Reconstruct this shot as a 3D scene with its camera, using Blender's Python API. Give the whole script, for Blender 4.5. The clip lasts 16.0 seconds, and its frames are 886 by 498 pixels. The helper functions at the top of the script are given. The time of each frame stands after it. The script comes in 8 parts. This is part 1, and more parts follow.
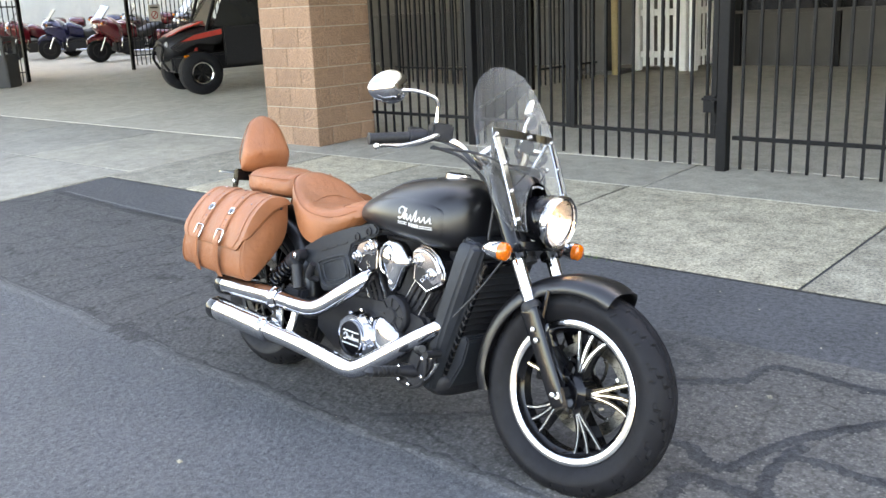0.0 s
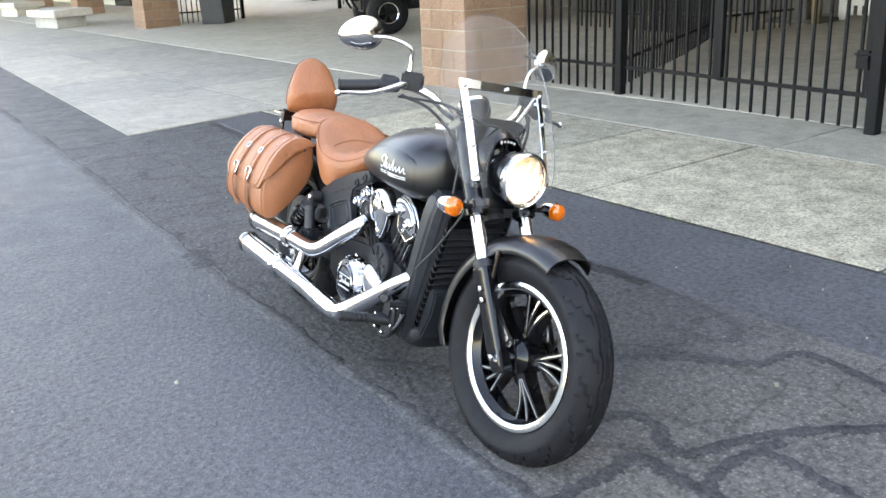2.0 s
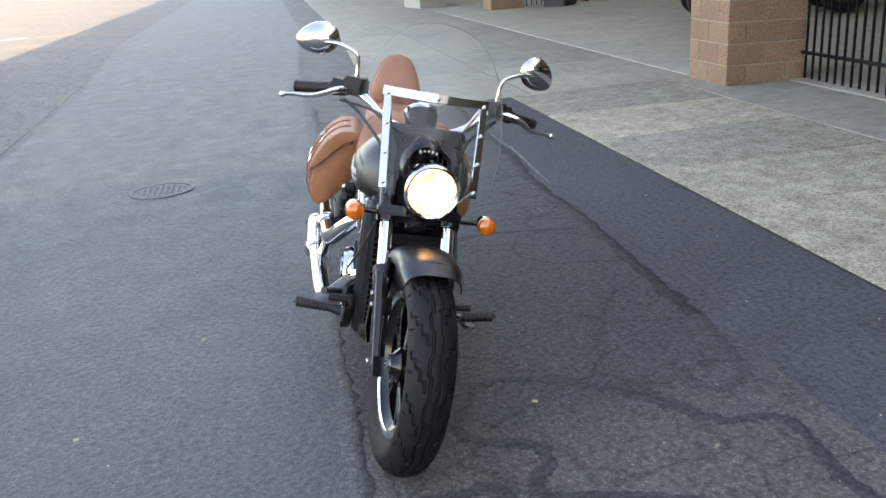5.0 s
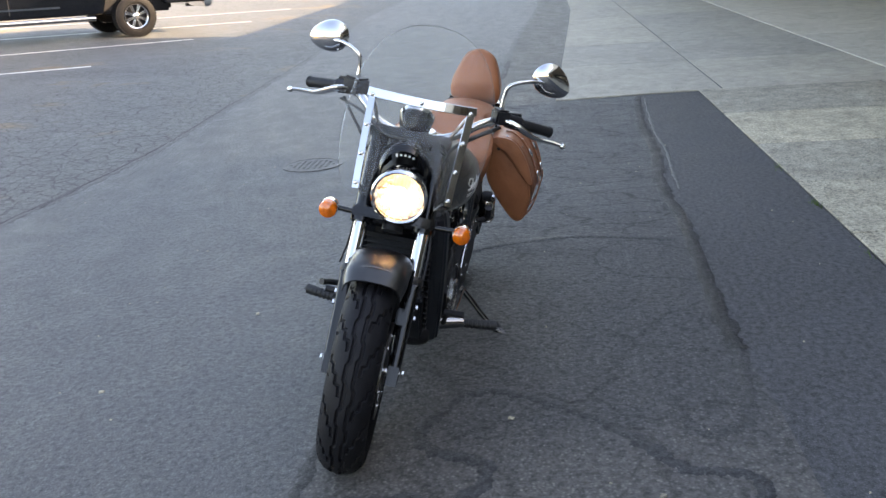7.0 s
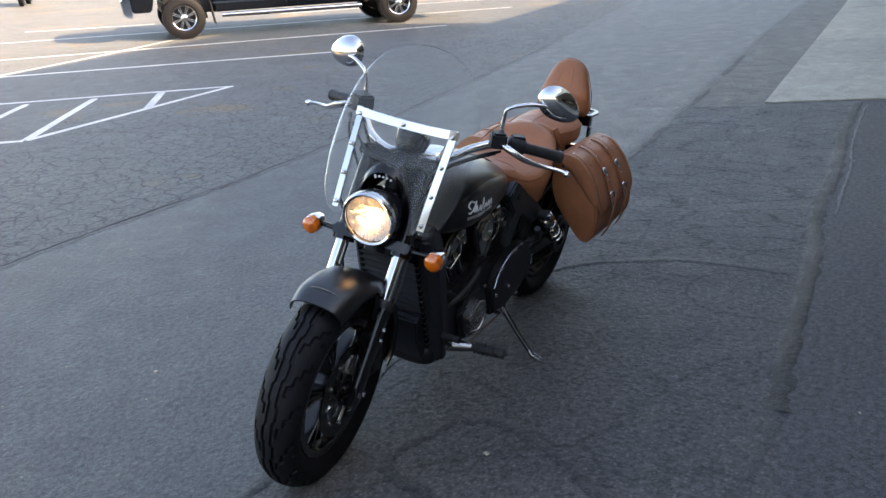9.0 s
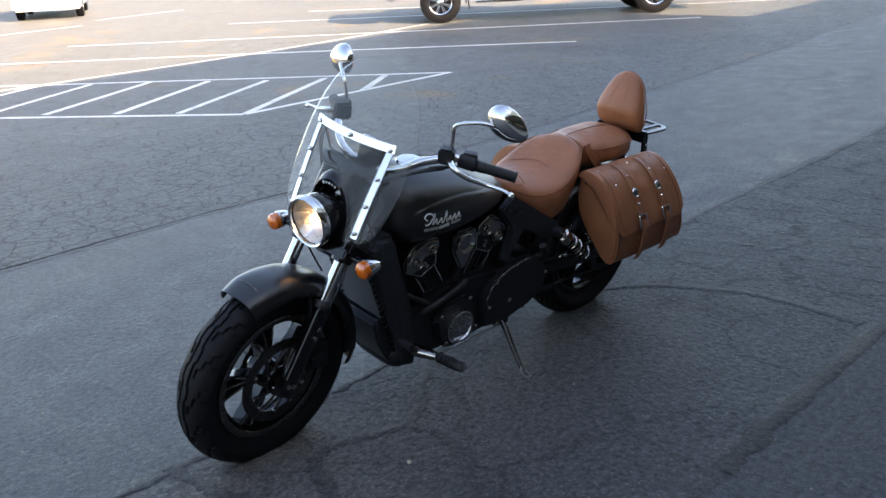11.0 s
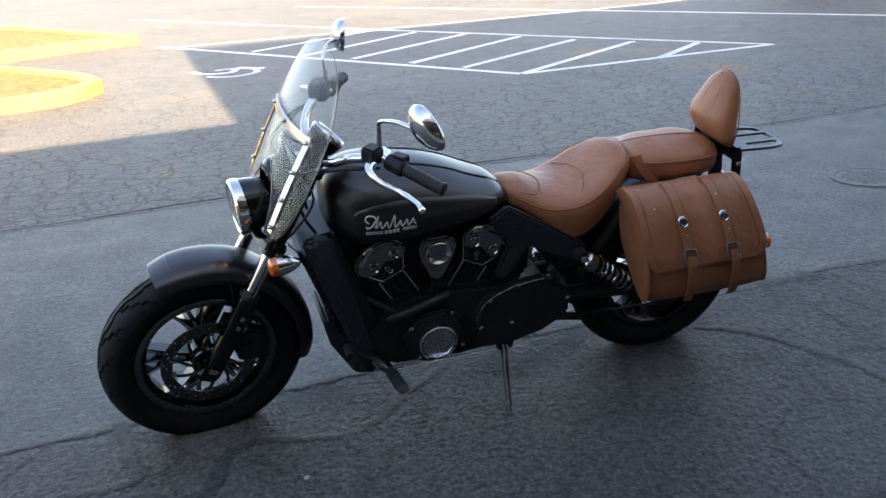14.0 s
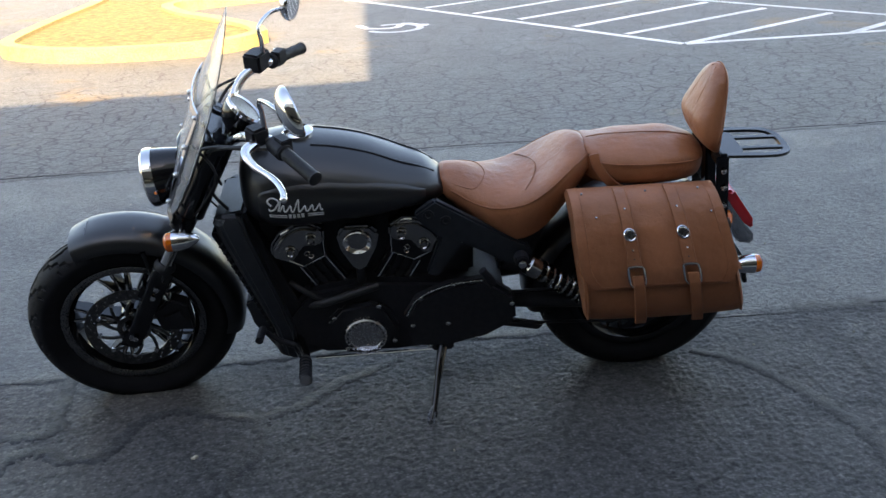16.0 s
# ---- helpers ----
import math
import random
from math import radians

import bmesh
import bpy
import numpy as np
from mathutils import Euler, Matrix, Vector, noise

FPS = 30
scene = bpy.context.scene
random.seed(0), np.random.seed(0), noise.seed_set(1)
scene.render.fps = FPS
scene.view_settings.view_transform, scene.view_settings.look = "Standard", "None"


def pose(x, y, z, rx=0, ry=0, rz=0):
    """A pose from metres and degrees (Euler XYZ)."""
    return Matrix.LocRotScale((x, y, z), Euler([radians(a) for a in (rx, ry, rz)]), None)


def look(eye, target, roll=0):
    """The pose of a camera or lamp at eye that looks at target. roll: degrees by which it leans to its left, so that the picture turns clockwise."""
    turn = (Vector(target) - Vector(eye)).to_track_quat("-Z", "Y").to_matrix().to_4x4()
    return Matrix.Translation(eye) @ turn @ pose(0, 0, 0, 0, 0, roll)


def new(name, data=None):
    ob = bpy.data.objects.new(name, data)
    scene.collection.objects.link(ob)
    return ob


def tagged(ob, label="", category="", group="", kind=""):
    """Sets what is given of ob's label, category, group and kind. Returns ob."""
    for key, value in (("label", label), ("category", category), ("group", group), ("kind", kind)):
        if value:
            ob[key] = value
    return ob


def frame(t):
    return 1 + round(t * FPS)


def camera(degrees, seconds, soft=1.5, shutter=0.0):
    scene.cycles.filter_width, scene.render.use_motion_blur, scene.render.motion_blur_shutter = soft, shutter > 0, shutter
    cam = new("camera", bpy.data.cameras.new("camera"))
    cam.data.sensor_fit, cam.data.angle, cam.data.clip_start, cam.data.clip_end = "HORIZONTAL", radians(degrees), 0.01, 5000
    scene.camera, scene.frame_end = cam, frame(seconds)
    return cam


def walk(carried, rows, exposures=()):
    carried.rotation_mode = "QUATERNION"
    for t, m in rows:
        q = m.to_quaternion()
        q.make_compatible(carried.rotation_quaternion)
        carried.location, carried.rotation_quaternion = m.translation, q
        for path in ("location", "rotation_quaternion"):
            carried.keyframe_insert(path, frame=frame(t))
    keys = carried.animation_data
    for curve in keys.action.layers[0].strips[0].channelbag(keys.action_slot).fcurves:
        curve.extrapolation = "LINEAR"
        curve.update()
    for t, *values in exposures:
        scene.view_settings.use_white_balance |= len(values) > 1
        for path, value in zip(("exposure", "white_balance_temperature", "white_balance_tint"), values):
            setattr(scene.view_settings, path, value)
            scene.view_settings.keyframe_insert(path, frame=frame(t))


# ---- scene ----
cam = camera(51.4, 16.0)
# seconds, place, turn of the camera carried round the motorcycle
ROWS = [
    (0.0, 2.254, -2.101, 1.509, 74.20, 3.48, 41.23),
    (0.5, 2.470, -1.974, 1.501, 73.99, 4.11, 44.78),
    (1.0, 2.549, -1.827, 1.477, 73.28, 4.32, 47.64),
    (1.5, 2.608, -1.663, 1.478, 71.92, 3.22, 51.41),
    (2.0, 2.743, -1.489, 1.473, 71.61, 3.44, 55.11),
    (2.5, 2.918, -1.302, 1.477, 72.08, 3.51, 59.24),
    (3.0, 2.966, -1.122, 1.455, 72.20, 3.62, 61.80),
    (3.5, 3.004, -0.925, 1.457, 71.57, 3.28, 65.01),
    (4.0, 3.152, -0.687, 1.458, 71.37, 3.64, 69.77),
    (6.5, 3.334, 0.443, 1.475, 72.35, 4.03, 91.15),
    (7.0, 3.285, 0.656, 1.479, 71.83, 3.89, 95.53),
    (7.5, 3.270, 0.916, 1.491, 71.98, 3.92, 101.14),
    (8.0, 3.244, 1.173, 1.506, 71.97, 4.12, 106.10),
    (8.5, 3.088, 1.344, 1.486, 72.26, 4.37, 109.44),
    (9.0, 2.950, 1.530, 1.513, 72.10, 4.84, 113.47),
    (11.5, 2.200, 2.573, 1.523, 72.06, 4.06, 135.70),
    (12.0, 1.980, 2.659, 1.483, 71.13, 3.76, 139.43),
    (12.5, 1.760, 2.727, 1.508, 70.70, 3.25, 144.44),
    (13.0, 1.496, 2.842, 1.506, 71.17, 3.87, 150.37),
    (13.5, 1.285, 2.911, 1.516, 71.77, 4.24, 154.17),
    (14.0, 1.081, 2.901, 1.492, 71.50, 3.36, 156.87),
    (14.5, 0.865, 2.901, 1.500, 70.57, 2.93, 160.60),
    (15.0, 0.573, 2.969, 1.496, 70.37, 3.38, 164.96),
    (15.5, 0.361, 2.980, 1.492, 69.78, 3.92, 168.18),
    (16.0, 0.144, 2.924, 1.478, 69.66, 2.69, 171.74),
]
# seconds, stops, kelvin, tint
EXPOSURES = [(0.0, 3.68, 9100, 18), (1.0, 3.64, 9100, 18), (2.0, 3.72, 9050, 18), (3.0, 3.46, 9000, 18), (4.0, 3.30, 8900, 18), (6.5, 2.76, 8400, 17), (7.0, 2.84, 8300, 17), (7.5, 2.86, 8200, 17), (8.5, 2.80, 8000, 16), (9.0, 2.49, 7850, 16), (11.5, 2.42, 7450, 15), (12.5, 2.62, 7450, 15), (13.5, 2.54, 7550, 15), (14.5, 2.54, 7700, 15), (16.0, 2.58, 7800, 15)]
walk(cam, [(t, pose(x, y, z, rx, ry, rz)) for t, x, y, z, rx, ry, rz in ROWS], EXPOSURES)
# ---- sky and sun ----
SUN_EL, SUN_AZ = radians(25.0), radians(3.0)
world = bpy.data.worlds.new("sky")
scene.world = world
world.use_nodes = True
wn = world.node_tree.nodes
sky = wn.new("ShaderNodeTexSky")
sky.sky_type, sky.sun_disc = "NISHITA", False
sky.sun_elevation, sky.sun_rotation = SUN_EL, SUN_AZ
sky.air_density, sky.dust_density, sky.ozone_density = 1.0, 1.6, 1.0
world.node_tree.links.new(sky.outputs[0], wn["Background"].inputs[0])
wn["Background"].inputs[1].default_value = 0.15
sun_data = bpy.data.lights.new("sun", "SUN")
sun_data.energy, sun_data.angle, sun_data.color = 2.95, radians(0.6), (1.0, 0.82, 0.57)
sun = new("sun", sun_data)
sun.matrix_basis = look((0.05 * 40, 40 * math.cos(SUN_EL), 40 * math.sin(SUN_EL)), (0, 0, 0))

# ---- materials ----
def nodes_of(name):
    m = bpy.data.materials.new(name)
    m.use_nodes = True
    nt = m.node_tree
    return m, nt, nt.nodes["Principled BSDF"]


def ramp(nt, src, a, b, lo=0.3, hi=0.7):
    r = nt.nodes.new("ShaderNodeValToRGB")
    r.color_ramp.elements[0].position, r.color_ramp.elements[1].position = lo, hi
    r.color_ramp.elements[0].color, r.color_ramp.elements[1].color = (*a, 1), (*b, 1)
    nt.links.new(src, r.inputs[0])
    return r.outputs[0]


def tex(nt, kind, scale, detail=4.0, rough=0.6, vec=None):
    if vec is None:
        vec = nt.nodes.new("ShaderNodeTexCoord").outputs["Object"]
    n = nt.nodes.new(kind)
    nt.links.new(vec, n.inputs["Vector"])
    n.inputs["Scale"].default_value = scale
    if kind == "ShaderNodeTexNoise":
        n.inputs["Detail"].default_value, n.inputs["Roughness"].default_value = detail, rough
    return n


def mixc(nt, fac, a, b, mode="MIX"):
    m = nt.nodes.new("ShaderNodeMix")
    m.data_type, m.blend_type = "RGBA", mode
    for sock, v in ((m.inputs[0], fac), (m.inputs[6], a), (m.inputs[7], b)):
        if isinstance(v, (int, float)):
            sock.default_value = v
        elif isinstance(v, tuple):
            sock.default_value = (*v, 1)
        else:
            nt.links.new(v, sock)
    return m.outputs[2]


def bump(nt, bs, src, strength=0.3, dist=0.01):
    b = nt.nodes.new("ShaderNodeBump")
    b.inputs["Strength"].default_value, b.inputs["Distance"].default_value = strength, dist
    nt.links.new(src, b.inputs["Height"])
    if bs.inputs["Normal"].links:
        nt.links.new(bs.inputs["Normal"].links[0].from_socket, b.inputs["Normal"])
    nt.links.new(b.outputs[0], bs.inputs["Normal"])


def simple(name, col, rough=0.5, metal=0.0, var=0.15, scale=30.0, bmp=0.0, coat=0.0, fine=200.0):
    """A surface with a little variation of colour and gloss at two scales."""
    m, nt, bs = nodes_of(name)
    n1, n2 = tex(nt, "ShaderNodeTexNoise", scale), tex(nt, "ShaderNodeTexNoise", fine, 2)
    lo, hi = tuple(c * (1 - var) for c in col), tuple(min(1, c * (1 + var)) for c in col)
    nt.links.new(ramp(nt, n1.outputs[0], lo, hi), bs.inputs["Base Color"])
    rr = ramp(nt, n2.outputs[0], (max(0.02, rough * 0.85),) * 3, (min(1, rough * 1.15),) * 3)
    nt.links.new(rr, bs.inputs["Roughness"])
    bs.inputs["Metallic"].default_value = metal
    bs.inputs["Coat Weight"].default_value = coat
    bs.inputs["Coat Roughness"].default_value = 0.08
    if bmp:
        bump(nt, bs, n2.outputs[0], bmp, 0.004)
    return m


def asphalt(name, lo, hi, cracks=(), sandy=False, stone=95.0, rough=0.6, relief=1.0, worn=0.5, spec=0.2, pale=None):
    """Rolled asphalt: dark binder, stones of about a centimetre with pale worn tops, blotches, fine cracks."""
    m, nt, bs = nodes_of(name)
    big, mid = tex(nt, "ShaderNodeTexNoise", 0.5, 6, 0.6), tex(nt, "ShaderNodeTexNoise", 4.0, 7, 0.68)
    fine, grit = tex(nt, "ShaderNodeTexNoise", 38.0, 4, 0.75), tex(nt, "ShaderNodeTexNoise", 210.0, 2, 0.6)
    stones = tex(nt, "ShaderNodeTexVoronoi", stone)
    base = ramp(nt, big.outputs[0], lo, hi, 0.36, 0.64)
    base = mixc(nt, 0.5, base, ramp(nt, mid.outputs[0], tuple(c * 0.55 for c in lo), tuple(c * 1.25 for c in hi), 0.32, 0.68))
    base = mixc(nt, 0.40, base, ramp(nt, fine.outputs[0], tuple(c * 0.25 for c in lo), tuple(c * 2.0 for c in hi), 0.36, 0.66))
    tops = ramp(nt, stones.outputs["Distance"], (1, 1, 1), (0, 0, 0), 0.10, 0.50)
    tone = mixc(nt, 1.0, ramp(nt, stones.outputs["Color"], tuple(c * 0.45 for c in lo), tuple(c * 2.1 for c in hi), 0.15, 0.95), tops, "MULTIPLY")
    base = mixc(nt, worn, base, tone, "ADD")
    pick = ramp(nt, stones.outputs["Color"], (0, 0, 0), (1, 1, 1), 0.90, 0.94)
    base = mixc(nt, mixc(nt, 1.0, tops, pick, "MULTIPLY"), base, (0.15, 0.145, 0.135))
    if pale is not None:
        # a stretch of the strip worn down to its paler stones, past the place pale along x
        sep = nt.nodes.new("ShaderNodeSeparateXYZ")
        nt.links.new(nt.nodes.new("ShaderNodeTexCoord").outputs["Object"], sep.inputs[0])
        ad = nt.nodes.new("ShaderNodeMath")
        ad.operation = "MULTIPLY_ADD"
        ad.inputs[1].default_value = 1.1
        nt.links.new(tex(nt, "ShaderNodeTexNoise", 2.2, 6, 0.7).outputs[0], ad.inputs[0])
        nt.links.new(sep.outputs["X"], ad.inputs[2])
        k = nt.nodes.new("ShaderNodeMapRange")
        k.inputs["From Min"].default_value, k.inputs["From Max"].default_value = pale + 0.35, pale + 0.85
        nt.links.new(ad.outputs[0], k.inputs["Value"])
        base = mixc(nt, k.outputs["Result"], base, mixc(nt, 1.0, base, (1.50, 1.43, 1.34), "MULTIPLY"))
    if cracks:
        co = nt.nodes.new("ShaderNodeTexCoord").outputs["Object"]
        sep = nt.nodes.new("ShaderNodeSeparateXYZ")
        nt.links.new(co, sep.inputs[0])
        if sandy:
            sand = ramp(nt, tex(nt, "ShaderNodeTexNoise", 0.5, 5, 0.7).outputs[0], (0, 0, 0), (0.62, 0.62, 0.62), 0.585, 0.68)
            base = mixc(nt, sand, base, (0.20, 0.138, 0.070))
        for size, width, force, axis, far, near in cracks:
            # a net of cracks that grows denser between two places along one axis
            mp = nt.nodes.new("ShaderNodeMapping")
            mp.inputs["Scale"].default_value = (size[0], size[1], 1.0)
            nt.links.new(co, mp.inputs["Vector"])
            warp = tex(nt, "ShaderNodeTexNoise", 1.4, 4, 0.6, vec=mp.outputs[0])
            v = tex(nt, "ShaderNodeTexVoronoi", 1.0, vec=mixc(nt, 0.32, mp.outputs[0], warp.outputs["Color"], "LINEAR_LIGHT"))
            v.feature = "DISTANCE_TO_EDGE"
            v.voronoi_dimensions = "2D"
            here = nt.nodes.new("ShaderNodeMapRange")
            here.inputs["From Min"].default_value, here.inputs["From Max"].default_value = far, near
            nt.links.new(sep.outputs[axis], here.inputs["Value"])
            ad = nt.nodes.new("ShaderNodeMath")
            ad.operation = "MULTIPLY_ADD"
            ad.inputs[1].default_value = 0.35
            nt.links.new(here.outputs["Result"], ad.inputs[0])
            nt.links.new(tex(nt, "ShaderNodeTexNoise", 0.55, 4, 0.65).outputs[0], ad.inputs[2])
            where = ramp(nt, ad.outputs[0], (0, 0, 0), (force,) * 3, 0.52, 0.66)
            k = mixc(nt, 1.0, ramp(nt, v.outputs["Distance"], (1, 1, 1), (0, 0, 0), 0.0, width), where, "MULTIPLY")
            base = mixc(nt, k, base, (0.008, 0.007, 0.007))
            bump(nt, bs, k, -0.6, 0.01)
    nt.links.new(base, bs.inputs["Base Color"])
    bs.inputs["Specular IOR Level"].default_value = spec
    bs.inputs["Diffuse Roughness"].default_value = 1.0
    nt.links.new(ramp(nt, mid.outputs[0], (rough - 0.12,) * 3, (rough + 0.14,) * 3), bs.inputs["Roughness"])
    bump(nt, bs, grit.outputs[0], 0.35 * relief, 0.003)
    bump(nt, bs, stones.outputs["Distance"], -0.9 * relief, 0.006)
    bump(nt, bs, fine.outputs[0], 0.5 * relief, 0.012)
    return m


def concrete(name, lo, hi, blotch=0.5, pits=0.0, vary=0.8):
    m, nt, bs = nodes_of(name)
    big, mid, fine = tex(nt, "ShaderNodeTexNoise", 1.3, 8, 0.72), tex(nt, "ShaderNodeTexNoise", 6.0, 8, 0.78), tex(nt, "ShaderNodeTexNoise", 70.0, 3, 0.7)
    c = ramp(nt, big.outputs[0], lo, hi, 0.36, 0.66)
    c = mixc(nt, blotch, c, ramp(nt, mid.outputs[0], tuple(x * 0.45 for x in lo), tuple(x * 1.15 for x in hi), 0.36, 0.62))
    c = mixc(nt, 0.3, c, ramp(nt, fine.outputs[0], tuple(x * 0.4 for x in lo), tuple(min(1, x * 1.5) for x in hi), 0.35, 0.65))
    if pits:
        st = tex(nt, "ShaderNodeTexVoronoi", 85.0)
        k = ramp(nt, st.outputs["Color"], (0, 0, 0), (pits, pits, pits), 0.55, 0.75)
        c = mixc(nt, k, c, tuple(x * 0.30 for x in lo))
        bump(nt, bs, st.outputs["Distance"], 0.5, 0.004)
    ob = nt.nodes.new("ShaderNodeObjectInfo")
    c = mixc(nt, vary, c, mixc(nt, 1.0, c, ramp(nt, ob.outputs["Random"], (0.66, 0.67, 0.69), (1.25, 1.20, 1.08), 0, 1), "MULTIPLY"))
    nt.links.new(c, bs.inputs["Base Color"])
    bs.inputs["Roughness"].default_value = 0.8
    bump(nt, bs, fine.outputs[0], 0.5, 0.004)
    bump(nt, bs, mid.outputs[0], 0.25, 0.006)
    return m


def splitface(name):
    m, nt, bs = nodes_of(name)
    fine, mid = tex(nt, "ShaderNodeTexNoise", 75.0, 5, 0.8), tex(nt, "ShaderNodeTexNoise", 14.0, 5)
    c = ramp(nt, fine.outputs[0], (0.075, 0.038, 0.023), (0.50, 0.305, 0.195), 0.36, 0.66)
    c = mixc(nt, 0.22, c, ramp(nt, mid.outputs[0], (0.19, 0.110, 0.075), (0.32, 0.205, 0.145)))
    ob = nt.nodes.new("ShaderNodeObjectInfo")
    c = mixc(nt, 0.5, c, mixc(nt, 1.0, c, ramp(nt, ob.outputs["Random"], (0.72, 0.70, 0.68), (1.2, 1.2, 1.2), 0, 1), "MULTIPLY"))
    nt.links.new(c, bs.inputs["Base Color"])
    bs.inputs["Roughness"].default_value = 0.9
    bump(nt, bs, fine.outputs[0], 0.7, 0.008)
    bump(nt, bs, mid.outputs[0], 0.5, 0.012)
    return m


def leather(name, col):
    m, nt, bs = nodes_of(name)
    big, grain = tex(nt, "ShaderNodeTexNoise", 7.0, 5), tex(nt, "ShaderNodeTexVoronoi", 420.0)
    c = ramp(nt, big.outputs[0], tuple(x * 0.78 for x in col), tuple(x * 1.15 for x in col), 0.35, 0.68)
    c = mixc(nt, 0.25, c, ramp(nt, grain.outputs["Distance"], tuple(x * 0.6 for x in col), tuple(x * 1.1 for x in col), 0.0, 0.5))
    nt.links.new(c, bs.inputs["Base Color"])
    nt.links.new(ramp(nt, big.outputs[0], (0.38,) * 3, (0.55,) * 3), bs.inputs["Roughness"])
    bs.inputs["Specular IOR Level"].default_value = 0.40
    bump(nt, bs, grain.outputs["Distance"], 0.18, 0.0015)
    bump(nt, bs, tex(nt, "ShaderNodeTexNoise", 26.0, 5, 0.65).outputs[0], 0.45, 0.008)
    bump(nt, bs, tex(nt, "ShaderNodeTexNoise", 7.0, 3).outputs[0], 0.45, 0.022)
    return m


def clear(name, col, rough=0.02, ior=1.45):
    m, nt, bs = nodes_of(name)
    bs.inputs["Base Color"].default_value = (*col, 1)
    bs.inputs["Roughness"].default_value = rough
    bs.inputs["IOR"].default_value = ior
    bs.inputs["Transmission Weight"].default_value = 1.0
    return m


def sheet_plastic(name, col, ior):
    """Thin clear sheet: lets light straight through and mirrors more at a slant."""
    m, nt, bs = nodes_of(name)
    tr, gl, mx, fr = (nt.nodes.new(k) for k in ("ShaderNodeBsdfTransparent", "ShaderNodeBsdfGlossy", "ShaderNodeMixShader", "ShaderNodeLayerWeight"))
    tr.inputs[0].default_value = (*col, 1)
    gl.inputs["Roughness"].default_value = 0.05
    f0 = 0.3 * ((ior - 1) / (ior + 1)) ** 2
    fr.inputs["Blend"].default_value = 0.5
    pw, ma = nt.nodes.new("ShaderNodeMath"), nt.nodes.new("ShaderNodeMath")
    pw.operation, ma.operation = "POWER", "MULTIPLY_ADD"
    pw.inputs[1].default_value, ma.inputs[1].default_value, ma.inputs[2].default_value = 5.0, 0.45 - f0, f0
    nt.links.new(fr.outputs["Facing"], pw.inputs[0])
    nt.links.new(pw.outputs[0], ma.inputs[0])
    nt.links.new(ma.outputs[0], mx.inputs[0])
    nt.links.new(tr.outputs[0], mx.inputs[1])
    nt.links.new(gl.outputs[0], mx.inputs[2])
    # a pale diffuse veil in place of the sky's reflection, stronger at a slant
    haze, hm, hp, hf = (nt.nodes.new(k) for k in ("ShaderNodeBsdfDiffuse", "ShaderNodeMixShader", "ShaderNodeMath", "ShaderNodeMath"))
    haze.inputs[0].default_value = (0.80, 0.80, 0.79, 1)
    hp.operation, hf.operation = "POWER", "MULTIPLY_ADD"
    hp.inputs[1].default_value, hf.inputs[1].default_value, hf.inputs[2].default_value = 3.0, 0.28, 0.015
    nt.links.new(fr.outputs["Facing"], hp.inputs[0])
    nt.links.new(hp.outputs[0], hf.inputs[0])
    nt.links.new(hf.outputs[0], hm.inputs[0])
    nt.links.new(mx.outputs[0], hm.inputs[1])
    nt.links.new(haze.outputs[0], hm.inputs[2])
    nt.links.new(hm.outputs[0], nt.nodes["Material Output"].inputs["Surface"])
    nt.nodes.remove(bs)
    return m


M_LOT = asphalt("asphalt_lot", (0.054, 0.057, 0.060), (0.101, 0.101, 0.099), sandy=True, rough=0.60,
                cracks=[((2.0, 2.6), 0.030, 0.55, "Y", -16.0, -4.0), ((5.5, 7.5), 0.070, 0.75, "Y", -6.2, -3.4)])
M_LANE = asphalt("asphalt_lane", (0.040, 0.042, 0.046), (0.078, 0.079, 0.082), rough=0.52, stone=110, worn=0.52, relief=1.6, spec=0.24)
M_OLD = asphalt("asphalt_old", (0.033, 0.034, 0.036), (0.073, 0.070, 0.067), cracks=[((1.9, 1.9), 0.03, 0.40, "X", 8.0, 4.0), ((4.6, 1.6), 0.05, 0.65, "X", -1.0, -3.0)], pale=0.75, rough=0.55, stone=75, relief=0.8, worn=0.55, spec=0.14)
M_PATCH = asphalt("asphalt_patch", (0.046, 0.046, 0.048), (0.079, 0.078, 0.080), rough=0.66, stone=130, worn=0.42, spec=0.10)
M_SEAL = asphalt("crack_sealant", (0.024, 0.024, 0.026), (0.054, 0.053, 0.054), rough=0.56, worn=0.42, relief=1.0, spec=0.12)
M_JOINT = asphalt("worn_asphalt_joint", (0.048, 0.049, 0.052), (0.094, 0.093, 0.092), rough=0.6, worn=0.5, relief=1.2, spec=0.18)
M_SEALPALE = asphalt("faded_crack_sealant", (0.027, 0.028, 0.030), (0.060, 0.058, 0.057), rough=0.56, worn=0.50, relief=1.0, spec=0.13)
M_SEALOLD = asphalt("worn_crack_sealant", (0.016, 0.016, 0.017), (0.038, 0.037, 0.037), rough=0.56, worn=0.50, relief=1.2, spec=0.12)
M_WALK = concrete("worn_concrete", (0.165, 0.148, 0.116), (0.500, 0.450, 0.355), 0.60, 0.5)
M_APRON = concrete("smooth_concrete", (0.225, 0.205, 0.170), (0.400, 0.365, 0.303), 0.46, 0.12, 0.35)
# apron concrete in lighter colours, for the daylight missing on the porch floor
M_PORCHLIT = concrete("porch_concrete_lit", (0.33, 0.300, 0.250), (0.53, 0.485, 0.405), 0.40, 0.10, 0.35)
M_KERB = concrete("worn_yellow_kerb_paint", (0.40, 0.29, 0.09), (0.56, 0.43, 0.17), 0.35)
M_BLOCK = splitface("split_face_block")
M_MORTAR = concrete("mortar", (0.25, 0.215, 0.175), (0.37, 0.325, 0.275), 0.3)
